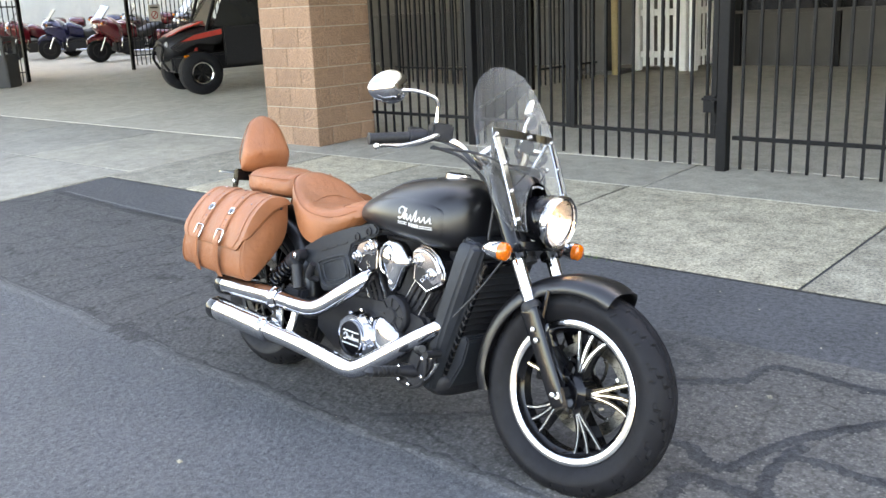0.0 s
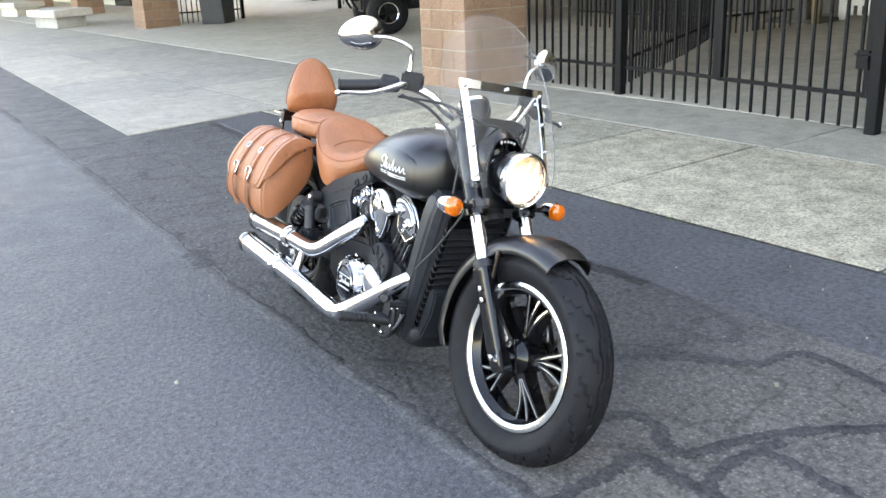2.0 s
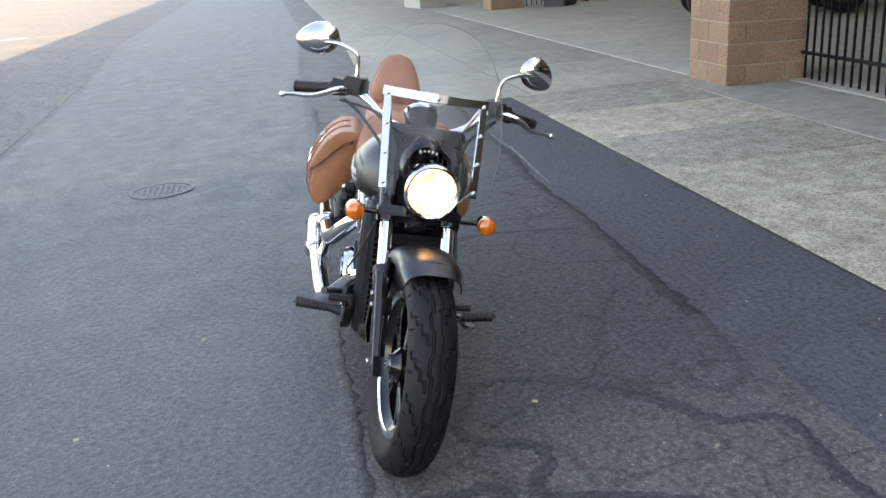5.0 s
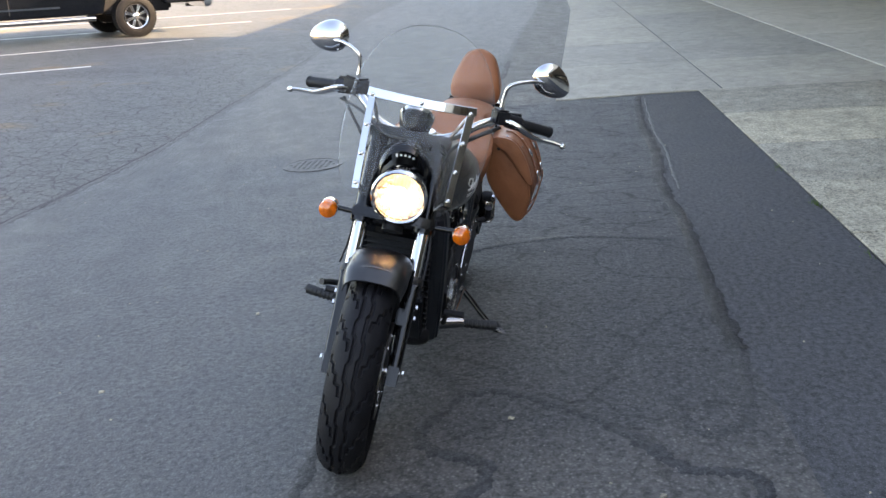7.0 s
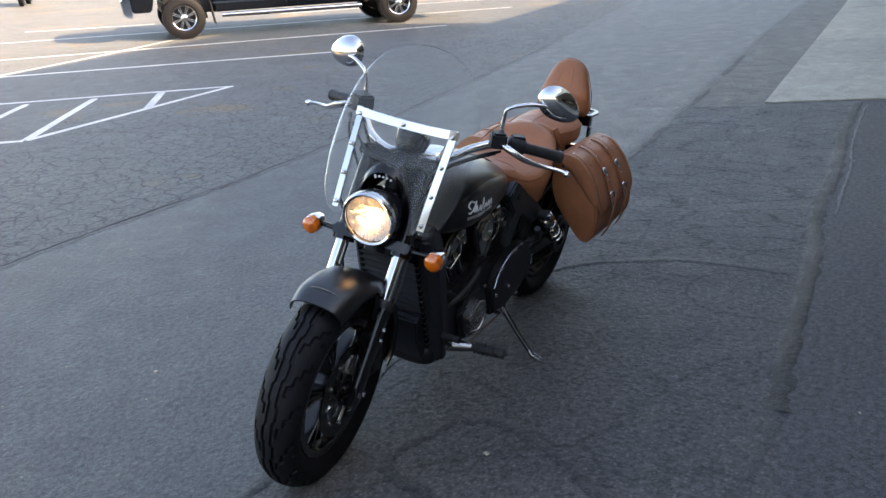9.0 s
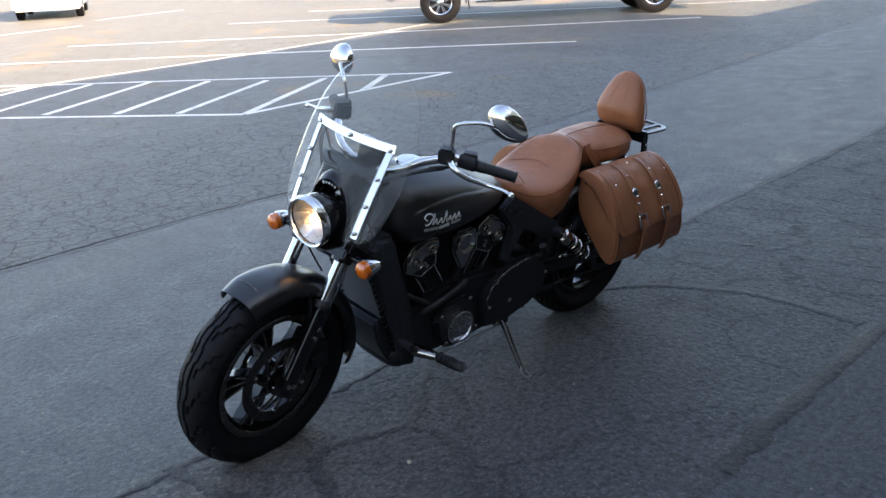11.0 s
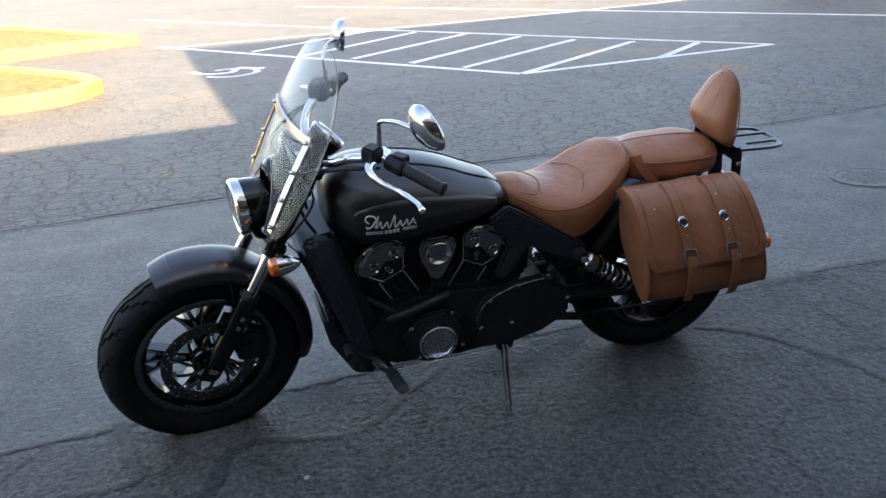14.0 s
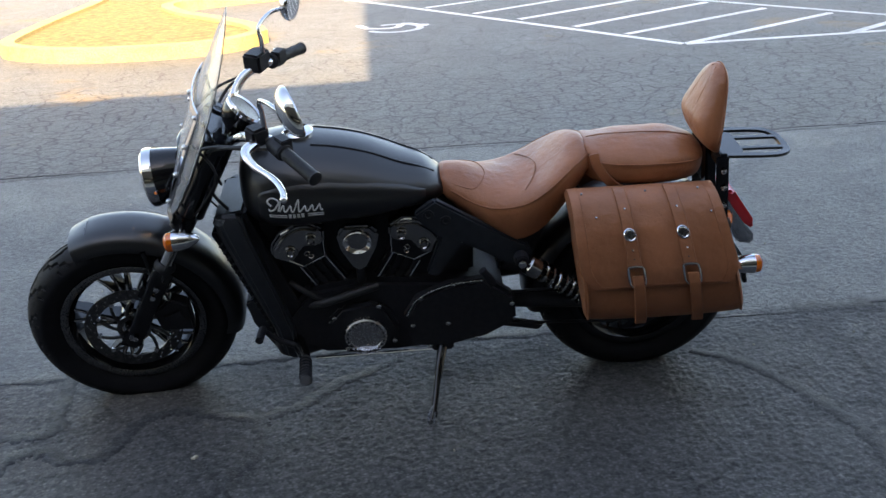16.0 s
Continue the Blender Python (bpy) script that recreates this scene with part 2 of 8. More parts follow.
M_IRON = simple("black_painted_iron", (0.006, 0.006, 0.007), 0.5, 0.0, 0.25, 40)
M_IRON.node_tree.nodes["Principled BSDF"].inputs["Specular IOR Level"].default_value = 0.15
M_WHITE = simple("white_vinyl", (0.78, 0.78, 0.77), 0.45, 0, 0.05, 8)
M_LINE = concrete("worn_white_line_paint", (0.38, 0.39, 0.38), (0.72, 0.72, 0.70), 0.35)
M_STUCCO = concrete("pale_stucco", (0.52, 0.50, 0.44), (0.64, 0.62, 0.55), 0.2)
M_SHOP = simple("dark_shop_panel", (0.050, 0.046, 0.043), 0.55, 0, 0.2, 3)
M_SHOPGLASS = simple("dark_shop_glass", (0.012, 0.013, 0.015), 0.08, 0, 0.2, 2)
M_CEIL = concrete("canopy_plaster", (0.50, 0.47, 0.43), (0.62, 0.58, 0.53), 0.2)
M_STRAW = simple("dry_grass_mulch", (0.26, 0.175, 0.055), 0.95, 0, 0.4, 12, 0.8, fine=60)
M_GRASS = simple("weed_green", (0.07, 0.11, 0.03), 0.8, 0, 0.4, 20)

M_SATIN = simple("satin_black_paint", (0.0055, 0.0055, 0.0068), 0.34, 0.0, 0.1, 6, coat=0.10)
M_SATIN.node_tree.nodes["Principled BSDF"].inputs["Specular IOR Level"].default_value = 0.75
M_GLOSS = simple("gloss_black_paint", (0.0040, 0.0040, 0.0050), 0.14, 0.0, 0.1, 6, coat=0.3)
M_CAST = simple("matt_black_casting", (0.016, 0.016, 0.019), 0.48, 0.15, 0.25, 60, 0.15, fine=320)
M_FRAME = simple("dark_grey_frame_casting", (0.026, 0.029, 0.035), 0.42, 0.35, 0.15, 40, 0.12, fine=400)
M_CHROME = simple("chrome", (0.60, 0.60, 0.61), 0.06, 1.0, 0.03, 9)
M_STEEL = simple("brushed_steel", (0.55, 0.55, 0.56), 0.25, 1.0, 0.1, 60)
M_DARKLIP = simple("dark_rim_metal", (0.13, 0.13, 0.135), 0.28, 0.9, 0.1, 40)
M_DIAL = simple("grey_dial", (0.20, 0.19, 0.17), 0.3, 0, 0.2, 40)
M_ALU = simple("polished_rim_aluminium", (0.78, 0.78, 0.77), 0.16, 1.0, 0.06, 60)
M_DISC = simple("brake_disc_steel", (0.11, 0.108, 0.105), 0.30, 1.0, 0.25, 80)
M_RUBBER = simple("tyre_rubber", (0.0085, 0.0085, 0.0105), 0.60, 0, 0.3, 25, 0.2)
M_RUBBER.node_tree.nodes["Principled BSDF"].inputs["Specular IOR Level"].default_value = 0.18
M_PANELBLACK = simple("smoke_black_matt_paint", (0.010, 0.010, 0.011), 0.46, 0.0, 0.1, 6)
M_GRIP = simple("black_rubber", (0.011, 0.011, 0.013), 0.55, 0, 0.2, 40, 0.15)
M_TAN = leather("tan_leather", (0.312, 0.112, 0.049))
M_TAN2 = leather("tan_bag_leather", (0.300, 0.109, 0.049))
M_SEAM = simple("brown_stitching", (0.24, 0.080, 0.030), 0.7, 0, 0.2, 100)
M_OLDIRON = simple("old_cast_iron", (0.105, 0.102, 0.098), 0.7, 0.2, 0.3, 30, 0.3)

M_RED = simple("red_lens", (0.58, 0.015, 0.022), 0.1, 0, 0.1, 10, coat=1.0)
M_ACRYL = sheet_plastic("clear_acrylic", (0.965, 0.965, 0.955), 1.49)
# dark colour in place of the light lost inside the clear sheet's edge
M_SHEETEDGE = simple("darkened_acrylic_edge", (0.075, 0.080, 0.080), 0.25, 0, 0.2, 30)
M_GLASS = clear("lamp_glass", (1, 1, 1), 0.03, 1.2)
M_SATIN.node_tree.nodes["Principled BSDF"].inputs["Specular IOR Level"].default_value = 0.56
for mt in (M_FRAME, M_PANELBLACK, M_CAST, M_GLOSS):
    mt.node_tree.nodes["Principled BSDF"].inputs["Specular IOR Level"].default_value = 0.28
M_SILVERPRINT = simple("silver_print", (0.60, 0.60, 0.59), 0.4, 0.2, 0.05, 40)
# ---- mesh kit ----
class Shape:
    """Collects vertices and faces of one mesh."""

    def __init__(self):
        self.v, self.f = [], []

    def add(self, verts, faces):
        n = len(self.v)
        self.v += [tuple(p) for p in verts]
        self.f += [tuple(n + i for i in fc) for fc in faces]
        return self

    def box(self, c, s, m=None):
        hx, hy, hz = s[0] / 2, s[1] / 2, s[2] / 2
        vs = [Vector((x, y, z)) for x in (-hx, hx) for y in (-hy, hy) for z in (-hz, hz)]
        if m is not None:
            vs = [m.to_3x3() @ p for p in vs]
        return self.add([p + Vector(c) for p in vs], [(0, 1, 3, 2), (4, 6, 7, 5), (0, 4, 5, 1), (2, 3, 7, 6), (0, 2, 6, 4), (1, 5, 7, 3)])

    def grid(self, rows, loop=False, cap=False, ring=False):
        """Rows of points, all as long; loop closes each row, ring closes the rows, cap fills the first and last."""
        n, k = len(rows), len(rows[0])
        fs = []
        for i in range(n if ring else n - 1):
            for j in range(k if loop else k - 1):
                a, b = i * k + j, i * k + (j + 1) % k
                c, d = ((i + 1) % n) * k + (j + 1) % k, ((i + 1) % n) * k + j
                fs.append((a, b, c, d))
        if cap:
            fs += [tuple(reversed(range(k))), tuple(range((n - 1) * k, n * k))]
        return self.add([p for r in rows for p in r], fs)

    def lathe(self, prof, o=(0, 0, 0), axis=(0, 1, 0), seg=32, cap=False):
        """Profile of (along, radius) turned round an axis."""
        q = Vector((0, 0, 1)).rotation_difference(Vector(axis).normalized())
        rows = [[Vector(o) + q @ Vector((r * math.cos(2 * math.pi * i / seg), r * math.sin(2 * math.pi * i / seg), a)) for i in range(seg)] for a, r in prof]
        return self.grid(rows, loop=True, cap=cap)

    def tube(self, pts, r, seg=12, smooth=6, cap=True, flat=1.0):
        """A pipe along smoothed points; r is a radius or one for each point."""
        rs = [r] * len(pts) if isinstance(r, (int, float)) else list(r)
        p, rr = spline([(*a, b) for a, b in zip(pts, rs)], smooth), None
        ps, rr = [Vector(a[:3]) for a in p], [a[3] for a in p]
        rows, up = [], None
        for i, c in enumerate(ps):
            t = (ps[min(i + 1, len(ps) - 1)] - ps[max(i - 1, 0)]).normalized()
            if up is None:
                up = t.orthogonal().normalized()
            up = (up - t * up.dot(t)).normalized()
            sd = t.cross(up)
            rows.append([c + rr[i] * (up * math.cos(2 * math.pi * j / seg) + flat * sd * math.sin(2 * math.pi * j / seg)) for j in range(seg)])
        return self.grid(rows, loop=True, cap=cap)

    def strap(self, pts, normals, width, thick, smooth=4):
        """A flat band along points, with the outward direction given at each."""
        p = spline([(*a, *b) for a, b in zip(pts, normals)], smooth)
        rows = []
        for i, a in enumerate(p):
            c, n = Vector(a[:3]), Vector(a[3:6]).normalized()
            t = (Vector(p[min(i + 1, len(p) - 1)][:3]) - Vector(p[max(i - 1, 0)][:3])).normalized()
            s = t.cross(n).normalized() * width / 2
            rows.append([c - s, c - s * 0.85 + n * thick, c + s * 0.85 + n * thick, c + s])
        return self.grid(rows, loop=True, cap=True)

    def plate(self, outline, a, b, axis="y", m=None):
        """An outline drawn in the two other axes, from a to b along the axis."""
        def put(u, w, d):
            p = {"y": (u, d, w), "x": (d, u, w), "z": (u, w, d)}[axis]
            return m @ Vector(p) if m is not None else Vector(p)
        n = len(outline)
        vs = [put(u, w, a) for u, w in outline] + [put(u, w, b) for u, w in outline]
        return self.add(vs, [tuple(range(n)), tuple(reversed(range(n, 2 * n)))] + [(i, n + i, n + (i + 1) % n, (i + 1) % n) for i in range(n)])

    def ball(self, c, r, seg=20, m=None):
        rx, ry, rz = (r, r, r) if isinstance(r, (int, float)) else r
        rows = []
        for i in range(seg // 2 + 1):
            th = math.pi * i / (seg // 2)
            th = min(max(th, 0.02), math.pi - 0.02)
            row = [Vector((rx * math.sin(th) * math.cos(2 * math.pi * j / seg), ry * math.sin(th) * math.sin(2 * math.pi * j / seg), rz * math.cos(th))) for j in range(seg)]
            rows.append([(m.to_3x3() @ p if m is not None else p) + Vector(c) for p in row])
        return self.grid(rows, loop=True, cap=True)

    def moved(self, m):
        self.v = [tuple(m @ Vector(p)) for p in self.v]
        return self

    def mirrored(self):
        s = Shape()
        s.v = [(x, -y, z) for x, y, z in self.v]
        s.f = [tuple(reversed(fc)) for fc in self.f]
        return s

    def plus(self, o):
        return self.add(o.v, o.f)


def spline(pts, k):
    """Catmull-Rom through points of any dimension, k steps a span."""
    if k <= 1 or len(pts) < 3:
        return [tuple(p) for p in pts]
    a = np.array(pts, float)
    a = np.vstack([2 * a[0] - a[1], a, 2 * a[-1] - a[-2]])
    out = []
    for i in range(1, len(a) - 2):
        for j in range(k):
            t = j / k
            out.append(0.5 * (2 * a[i] + (a[i + 1] - a[i - 1]) * t + (2 * a[i - 1] - 5 * a[i] + 4 * a[i + 1] - a[i + 2]) * t * t + (3 * a[i] - a[i - 1] - 3 * a[i + 1] + a[i + 2]) * t ** 3))
    out.append(a[-2])
    return [tuple(float(c) for c in p) for p in out]


def mesh_of(name, shape, mats, bevel=0.0, sharp=38.0, segs=2, subdiv=0, idx=None):
    me = bpy.data.meshes.new(name)
    me.from_pydata(shape.v, [], shape.f)
    bm = bmesh.new()
    bm.from_mesh(me)
    bmesh.ops.remove_doubles(bm, verts=bm.verts, dist=1e-5)
    bmesh.ops.recalc_face_normals(bm, faces=bm.faces)
    if bevel:
        es = [e for e in bm.edges if len(e.link_faces) == 2 and e.calc_face_angle(0) > radians(sharp)]
        bmesh.ops.bevel(bm, geom=es, offset=bevel, segments=segs, affect="EDGES", clamp_overlap=True)
    bm.to_mesh(me)
    bm.free()
    for p in me.polygons:
        p.use_smooth = True
    me.set_sharp_from_angle(angle=radians(sharp))
    for mt in (mats if isinstance(mats, (list, tuple)) else [mats]):
        me.materials.append(mt)
    return me


def thing(name, label, category, at=None, group="", kind=""):
    """An Empty that carries the parts of one thing."""
    ob = new(name)
    ob.empty_display_size = 0.1
    if at is not None:
        ob.matrix_basis = at
    return tagged(ob, label, category, group, kind)


def part(name, shape, mat, parent, label="", bevel=0.0, sharp=38.0, segs=2, at=None):
    ob = new(name, mesh_of(name, shape, mat, bevel, sharp, segs))
    ob.parent = parent
    if at is not None:
        ob.matrix_basis = at
    return tagged(ob, label)


def solid(name, shape, mat, label, category, bevel=0.0, at=None, group="", kind="", sharp=38.0):
    """A thing that is one mesh."""
    ob = new(name, mesh_of(name, shape, mat, bevel, sharp))
    if at is not None:
        ob.matrix_basis = at
    return tagged(ob, label, category, group, kind)


def lot_z(y):
    """Height of the ground: level to the seam, then rising gently across the lot."""
    return 0.0 if y > -2.9 else 0.040 * (-2.9 - y)


# the building and all upright things lean a little from the sloping ground's normal
UP = Matrix.Rotation(radians(-1.6), 4, "X")


def loft_x(secs, yc=0.0):
    """Rounded body along x through (x, zc, half width, up, down)."""
    rows = []
    for x, zc, hw, up, dn in spline(secs, 3):
        rows.append([(x, yc + hw * math.copysign(abs(math.cos(t)) ** 0.75, math.cos(t)), zc + (up if math.sin(t) > 0 else dn) * math.copysign(abs(math.sin(t)) ** 0.75, math.sin(t))) for t in np.linspace(0, 2 * math.pi, 24, endpoint=False)])
    return Shape().grid(rows, loop=True, cap=True)


M_PANEL = simple("grey_shop_panel", (0.040, 0.036, 0.034), 0.55, 0, 0.15, 4)
M_BIN = simple("dark_grey_plastic", (0.018, 0.019, 0.022), 0.5, 0, 0.2, 12, 0.1)
M_STONE = concrete("pale_cut_stone", (0.42, 0.39, 0.34), (0.60, 0.56, 0.50), 0.3)
M_REDPAINT = simple("red_plastic", (0.42, 0.035, 0.025), 0.35, 0, 0.1, 10, coat=0.3)
M_DEEPRED = simple("deep_red_paint", (0.10, 0.005, 0.008), 0.2, 0.2, 0.1, 10, coat=0.8)
M_NAVY = simple("dark_blue_paint", (0.006, 0.006, 0.045), 0.2, 0.2, 0.1, 10, coat=0.8)
M_DARKBIKE = simple("black_cherry_paint", (0.03, 0.012, 0.014), 0.2, 0.1, 0.1, 10, coat=0.8)
M_NAVYPAINT = simple("midnight_blue_paint", (0.0035, 0.0045, 0.0070), 0.16, 0.0, 0.1, 10, coat=0.3)
M_BEIGE = simple("beige_metallic_paint", (0.42, 0.37, 0.27), 0.3, 0.4, 0.05, 10, coat=0.5)
M_GLASSY = simple("pale_lamp_plastic", (0.65, 0.65, 0.66), 0.08, 0.3, 0.1, 30, coat=1.0)
M_AMBER_FAR = simple("amber_reflector", (0.80, 0.22, 0.01), 0.2, 0, 0.1, 30, coat=0.6)
M_TINT = simple("smoked_screen", (0.10, 0.09, 0.075), 0.06, 0, 0.1, 10, coat=0.8)
# ---- ground ----
sheet = Shape()
ys = [-400.0, -60.0, -3.9, -2.9, -0.12, 1.40, 2.14, 2.2, 400.0]
xs = [-400.0, -60.0, -19.0, -10.7, -6.9, -5.6, -4.4, -3.86, -2.95, -2.5, -1.5, -1.0, -0.3, 0.6, 3.0, 60.0, 400.0]
def seam_y(x, y):
    """The seams between lot, lane, old asphalt and patch are not quite straight."""
    if y == -0.12:
        return float(np.interp(x, [-60.0, -18.0, -10.9, -6.9, -5.25, -3.86, -1.8, 3.0], [0.78, 0.60, 0.25, 0.155, 0.10, 0.045, -0.06, -0.15]))
    if y == 1.40:
        return float(np.interp(x, [-60.0, -5.6, -4.4, -2.95, -2.5, -1.5, -0.3, 0.6], [1.58, 1.555, 1.464, 1.425, 1.376, 1.38, 1.34, 1.38]))
    if y == -2.9:
        return float(np.interp(x, [-60.0, -19.0, -10.5, -4.1, -2.6, -1.0, 6.0], [-3.6, -3.45, -2.84, -2.62, -2.71, -2.92, -3.1]))
    return y


sheet.grid([[(x, seam_y(x, y), lot_z(max(seam_y(x, y), -60.0)) - (0.02 if y > 2.15 else 0.0)) for x in xs] for y in ys])
ground = solid("ground", sheet, [M_LOT, M_LANE, M_OLD, M_PATCH], "grey asphalt lot and driving lane with darker patched strips", "ground", kind="structure")
for p in ground.data.polygons:
    y = p.center.y
    p.material_index = 0 if y < -2.9 else 1 if y < 0.2 else 2 if y < 1.40 else 3
    p.use_smooth = False


def ribbon(name, pts, width, mat, label, z=0.004, jitter=0.25, k=8, seed=1, category="crack seal"):
    rnd = random.Random(seed)
    p = spline(pts, k)
    rows = []
    for i, a in enumerate(p):
        c = Vector((a[0], a[1], 0))
        t = Vector((p[min(i + 1, len(p) - 1)][0] - p[max(i - 1, 0)][0], p[min(i + 1, len(p) - 1)][1] - p[max(i - 1, 0)][1], 0)).normalized()
        s = Vector((-t.y, t.x, 0))
        a0, a1 = (width / 2 * (1 + rnd.uniform(-jitter, jitter)) for _ in range(2))
        h = lot_z(c.y)
        rows.append([c + s * o + Vector((0, 0, h + e)) for o, e in ((-a0, -0.001), (-a0 * 0.62, z * 0.86), (0.0, z), (a1 * 0.62, z * 0.86), (a1, -0.001))])
    return solid(name, Shape().grid(rows), mat, label, category, kind="structure")


SEAL = "dark poured crack sealant wandering over the asphalt"
# (points, width, worn to the asphalt's tone)
seals = [
    ([(-0.05, 0.02), (0.17, 0.17), (0.28, 0.27), (0.41, 0.34), (0.40, 0.45), (0.44, 0.56), (0.60, 0.79), (0.78, 0.94), (0.91, 1.04), (0.94, 1.20), (1.07, 1.23), (1.30, 1.20), (1.7, 1.25)], 0.068, False),
    ([(0.41, 0.34), (0.53, 0.29), (0.66, 0.23), (0.80, 0.27), (0.86, 0.43), (0.97, 0.45), (1.09, 0.38), (1.16, 0.42), (1.20, 0.56), (1.25, 0.69), (1.41, 0.93), (1.60, 1.20)], 0.066, False),
    ([(1.08, -0.12), (1.07, 0.14), (1.06, 0.27), (1.15, 0.28), (1.31, 0.28), (1.60, 0.31), (2.1, 0.28), (3.0, 0.36)], 0.075, False),
    ([(1.31, 0.28), (1.26, 0.44), (1.28, 0.66)], 0.060, False),
    ([(1.27, 0.58), (1.47, 0.57), (1.90, 0.52), (2.6, 0.60)], 0.065, False),
    ([(-1.05, 0.20), (-1.20, 0.35), (-1.32, 0.72), (-1.30, 1.00), (-1.22, 1.30)], 0.070, False),
    ([(0.10, 1.34), (-0.28, 1.34), (-1.36, 1.38), (-2.05, 1.365), (-2.53, 1.376), (-2.95, 1.425), (-4.4, 1.464), (-5.6, 1.555)], 0.085, True),
    ([(-2.92, -2.712), (-2.75, -2.70), (-2.55, -2.725), (-2.36, -2.72)], 0.075, False),
    ([(-1.85, 0.0), (-1.7, -0.02), (-1.55, -0.04)], 0.13, False),
    ([(-4.55, 0.115), (-4.30, 0.10), (-4.12, 0.112), (-3.80, 0.085)], 0.07, False),
    ([(-6.30, 0.20), (-5.95, 0.165), (-5.60, 0.17)], 0.07, False),
    ([(-8.9, 0.235), (-8.2, 0.225), (-7.3, 0.20)], 0.07, False),
]
ribbon("crack_seal", [(0.45, 1.06), (0.62, 1.07), (0.71, 1.12), (0.68, 1.22), (0.50, 1.30), (0.10, 1.34)], 0.075, M_SEALPALE, "nearly worn away crack sealant curving over the asphalt", 0.0030, 0.5, 10, 39)
# pale worn edges where two layings of asphalt meet
WORN = "pale worn joint between two layings of asphalt"
for i, (edge, x0, x1, off, w) in enumerate(((-0.12, -17.5, 4.0, 0.0, 0.085), (1.40, -5.5, -2.2, 0.075, 0.024), (-2.9, -45.0, 5.0, 0.02, 0.075))):
    n = int((x1 - x0) / 0.45)
    wob = random.Random(90 + i)
    ribbon("worn_joint", [(x, seam_y(x, edge) + off + wob.uniform(-0.012, 0.012), 0.0) for x in np.linspace(x0, x1, n)], w, M_JOINT, WORN, 0.0030 + 0.0003 * i, 0.75, 6, 70 + i, "joint")
# the open crack along each joint, here and there filled
for i, (edge, x0, x1, off, w) in enumerate(((-0.12, -6.5, -1.2, 0.045, 0.026), (-0.12, -1.3, 4.0, 0.020, 0.045), (-2.9, -12.0, 5.0, -0.02, 0.030))):
    wob = random.Random(60 + i)
    ribbon("joint_crack", [(x, seam_y(x, edge) + off + wob.uniform(-0.014, 0.014), 0.0) for x in np.linspace(x0, x1, int((x1 - x0) / 0.3))], w, M_SEALPALE, "dark uneven crack along the asphalt joint", 0.0042 + 0.0003 * i, 0.85, 6, 80 + i, "crack")
for i, (pts, w, worn) in enumerate(seals):
    ribbon("crack_seal", pts, w, M_SEALOLD if worn else M_SEAL, SEAL, (0.0048 if i < 6 else 0.0036) + 0.0002 * i, 0.42, 10, 40 + i)

# coarse stones of the old asphalt strip round the motorcycle, as real relief
def rough_strip(x0, x1, low_of, high_of, step, high, mat, label, seed, ends=(False, False)):
    """Uneven stones over a stretch of ground between two edges given along x; ends that meet another strip don't fade."""
    y0, y1 = low_of((x0 + x1) / 2), high_of((x0 + x1) / 2)
    nx, ny = int((x1 - x0) / step), int((y1 - y0) / step)
    rng = np.random.default_rng(seed)
    h = rng.random((ny, nx))
    h = 0.55 * h + 0.45 * (h + np.roll(h, 1, 0) + np.roll(h, 1, 1) + np.roll(h, -1, 0) + np.roll(h, -1, 1)) / 5
    wide = np.kron(rng.random((ny // 12 + 2, nx // 12 + 2)), np.ones((12, 12)))[:ny, :nx]
    for _ in range(6):
        wide = (wide + np.roll(wide, 3, 0) + np.roll(wide, -3, 0) + np.roll(wide, 3, 1) + np.roll(wide, -3, 1)) / 5
    h = np.clip(h - 0.15, 0, 1) ** 1.3 * high * (0.55 + 0.9 * wide)
    gx, gy = np.meshgrid(np.linspace(x0, x1, nx), np.linspace(0, 1, ny))
    lo, hi = np.vectorize(low_of)(gx[0]), np.vectorize(high_of)(gx[0])
    gy = lo + (hi - lo) * gy
    edge = np.minimum(gy - lo, hi - gy)
    if not ends[0]:
        edge = np.minimum(edge, gx - x0)
    if not ends[1]:
        edge = np.minimum(edge, x1 - gx)
    z = 0.0006 + h * np.clip(edge / 0.08, 0, 1)
    jit = rng.uniform(-0.3, 0.3, (2, ny, nx)) * step
    jit[:, :, 0] = jit[:, :, -1] = 0
    co = np.stack([gx + jit[0], gy + jit[1], z], -1).reshape(-1, 3)
    i = np.arange(ny * nx).reshape(ny, nx)
    quads = np.stack([i[:-1, :-1], i[:-1, 1:], i[1:, 1:], i[1:, :-1]], -1).reshape(-1, 4)
    me = bpy.data.meshes.new("rough_asphalt")
    me.from_pydata(co.tolist(), [], quads.tolist())
    me.materials.append(mat)
    me.polygons.foreach_set("use_smooth", [True] * len(me.polygons))
    return tagged(new("rough_asphalt", me), label, "ground", kind="stuff")


def seam_line(x):
    return seam_y(x, -0.12)


def patch_line(x):
    return seam_y(x, 1.40)


STONES = "coarse worn stones of the old asphalt strip"
rough_strip(-5.55, -1.9, seam_line, patch_line, 0.0095, 0.0068, M_OLD, STONES, 3, (False, True))
rough_strip(-1.9, 2.2, seam_line, patch_line, 0.0066, 0.0056, M_OLD, STONES, 4, (True, True))
rough_strip(2.2, 3.0, seam_line, patch_line, 0.0095, 0.0068, M_OLD, STONES, 5, (True, False))
rough_strip(-3.6, 2.8, lambda x: -2.3, seam_line, 0.0100, 0.0042, M_LANE, "fine uneven stones of the asphalt lane", 6)

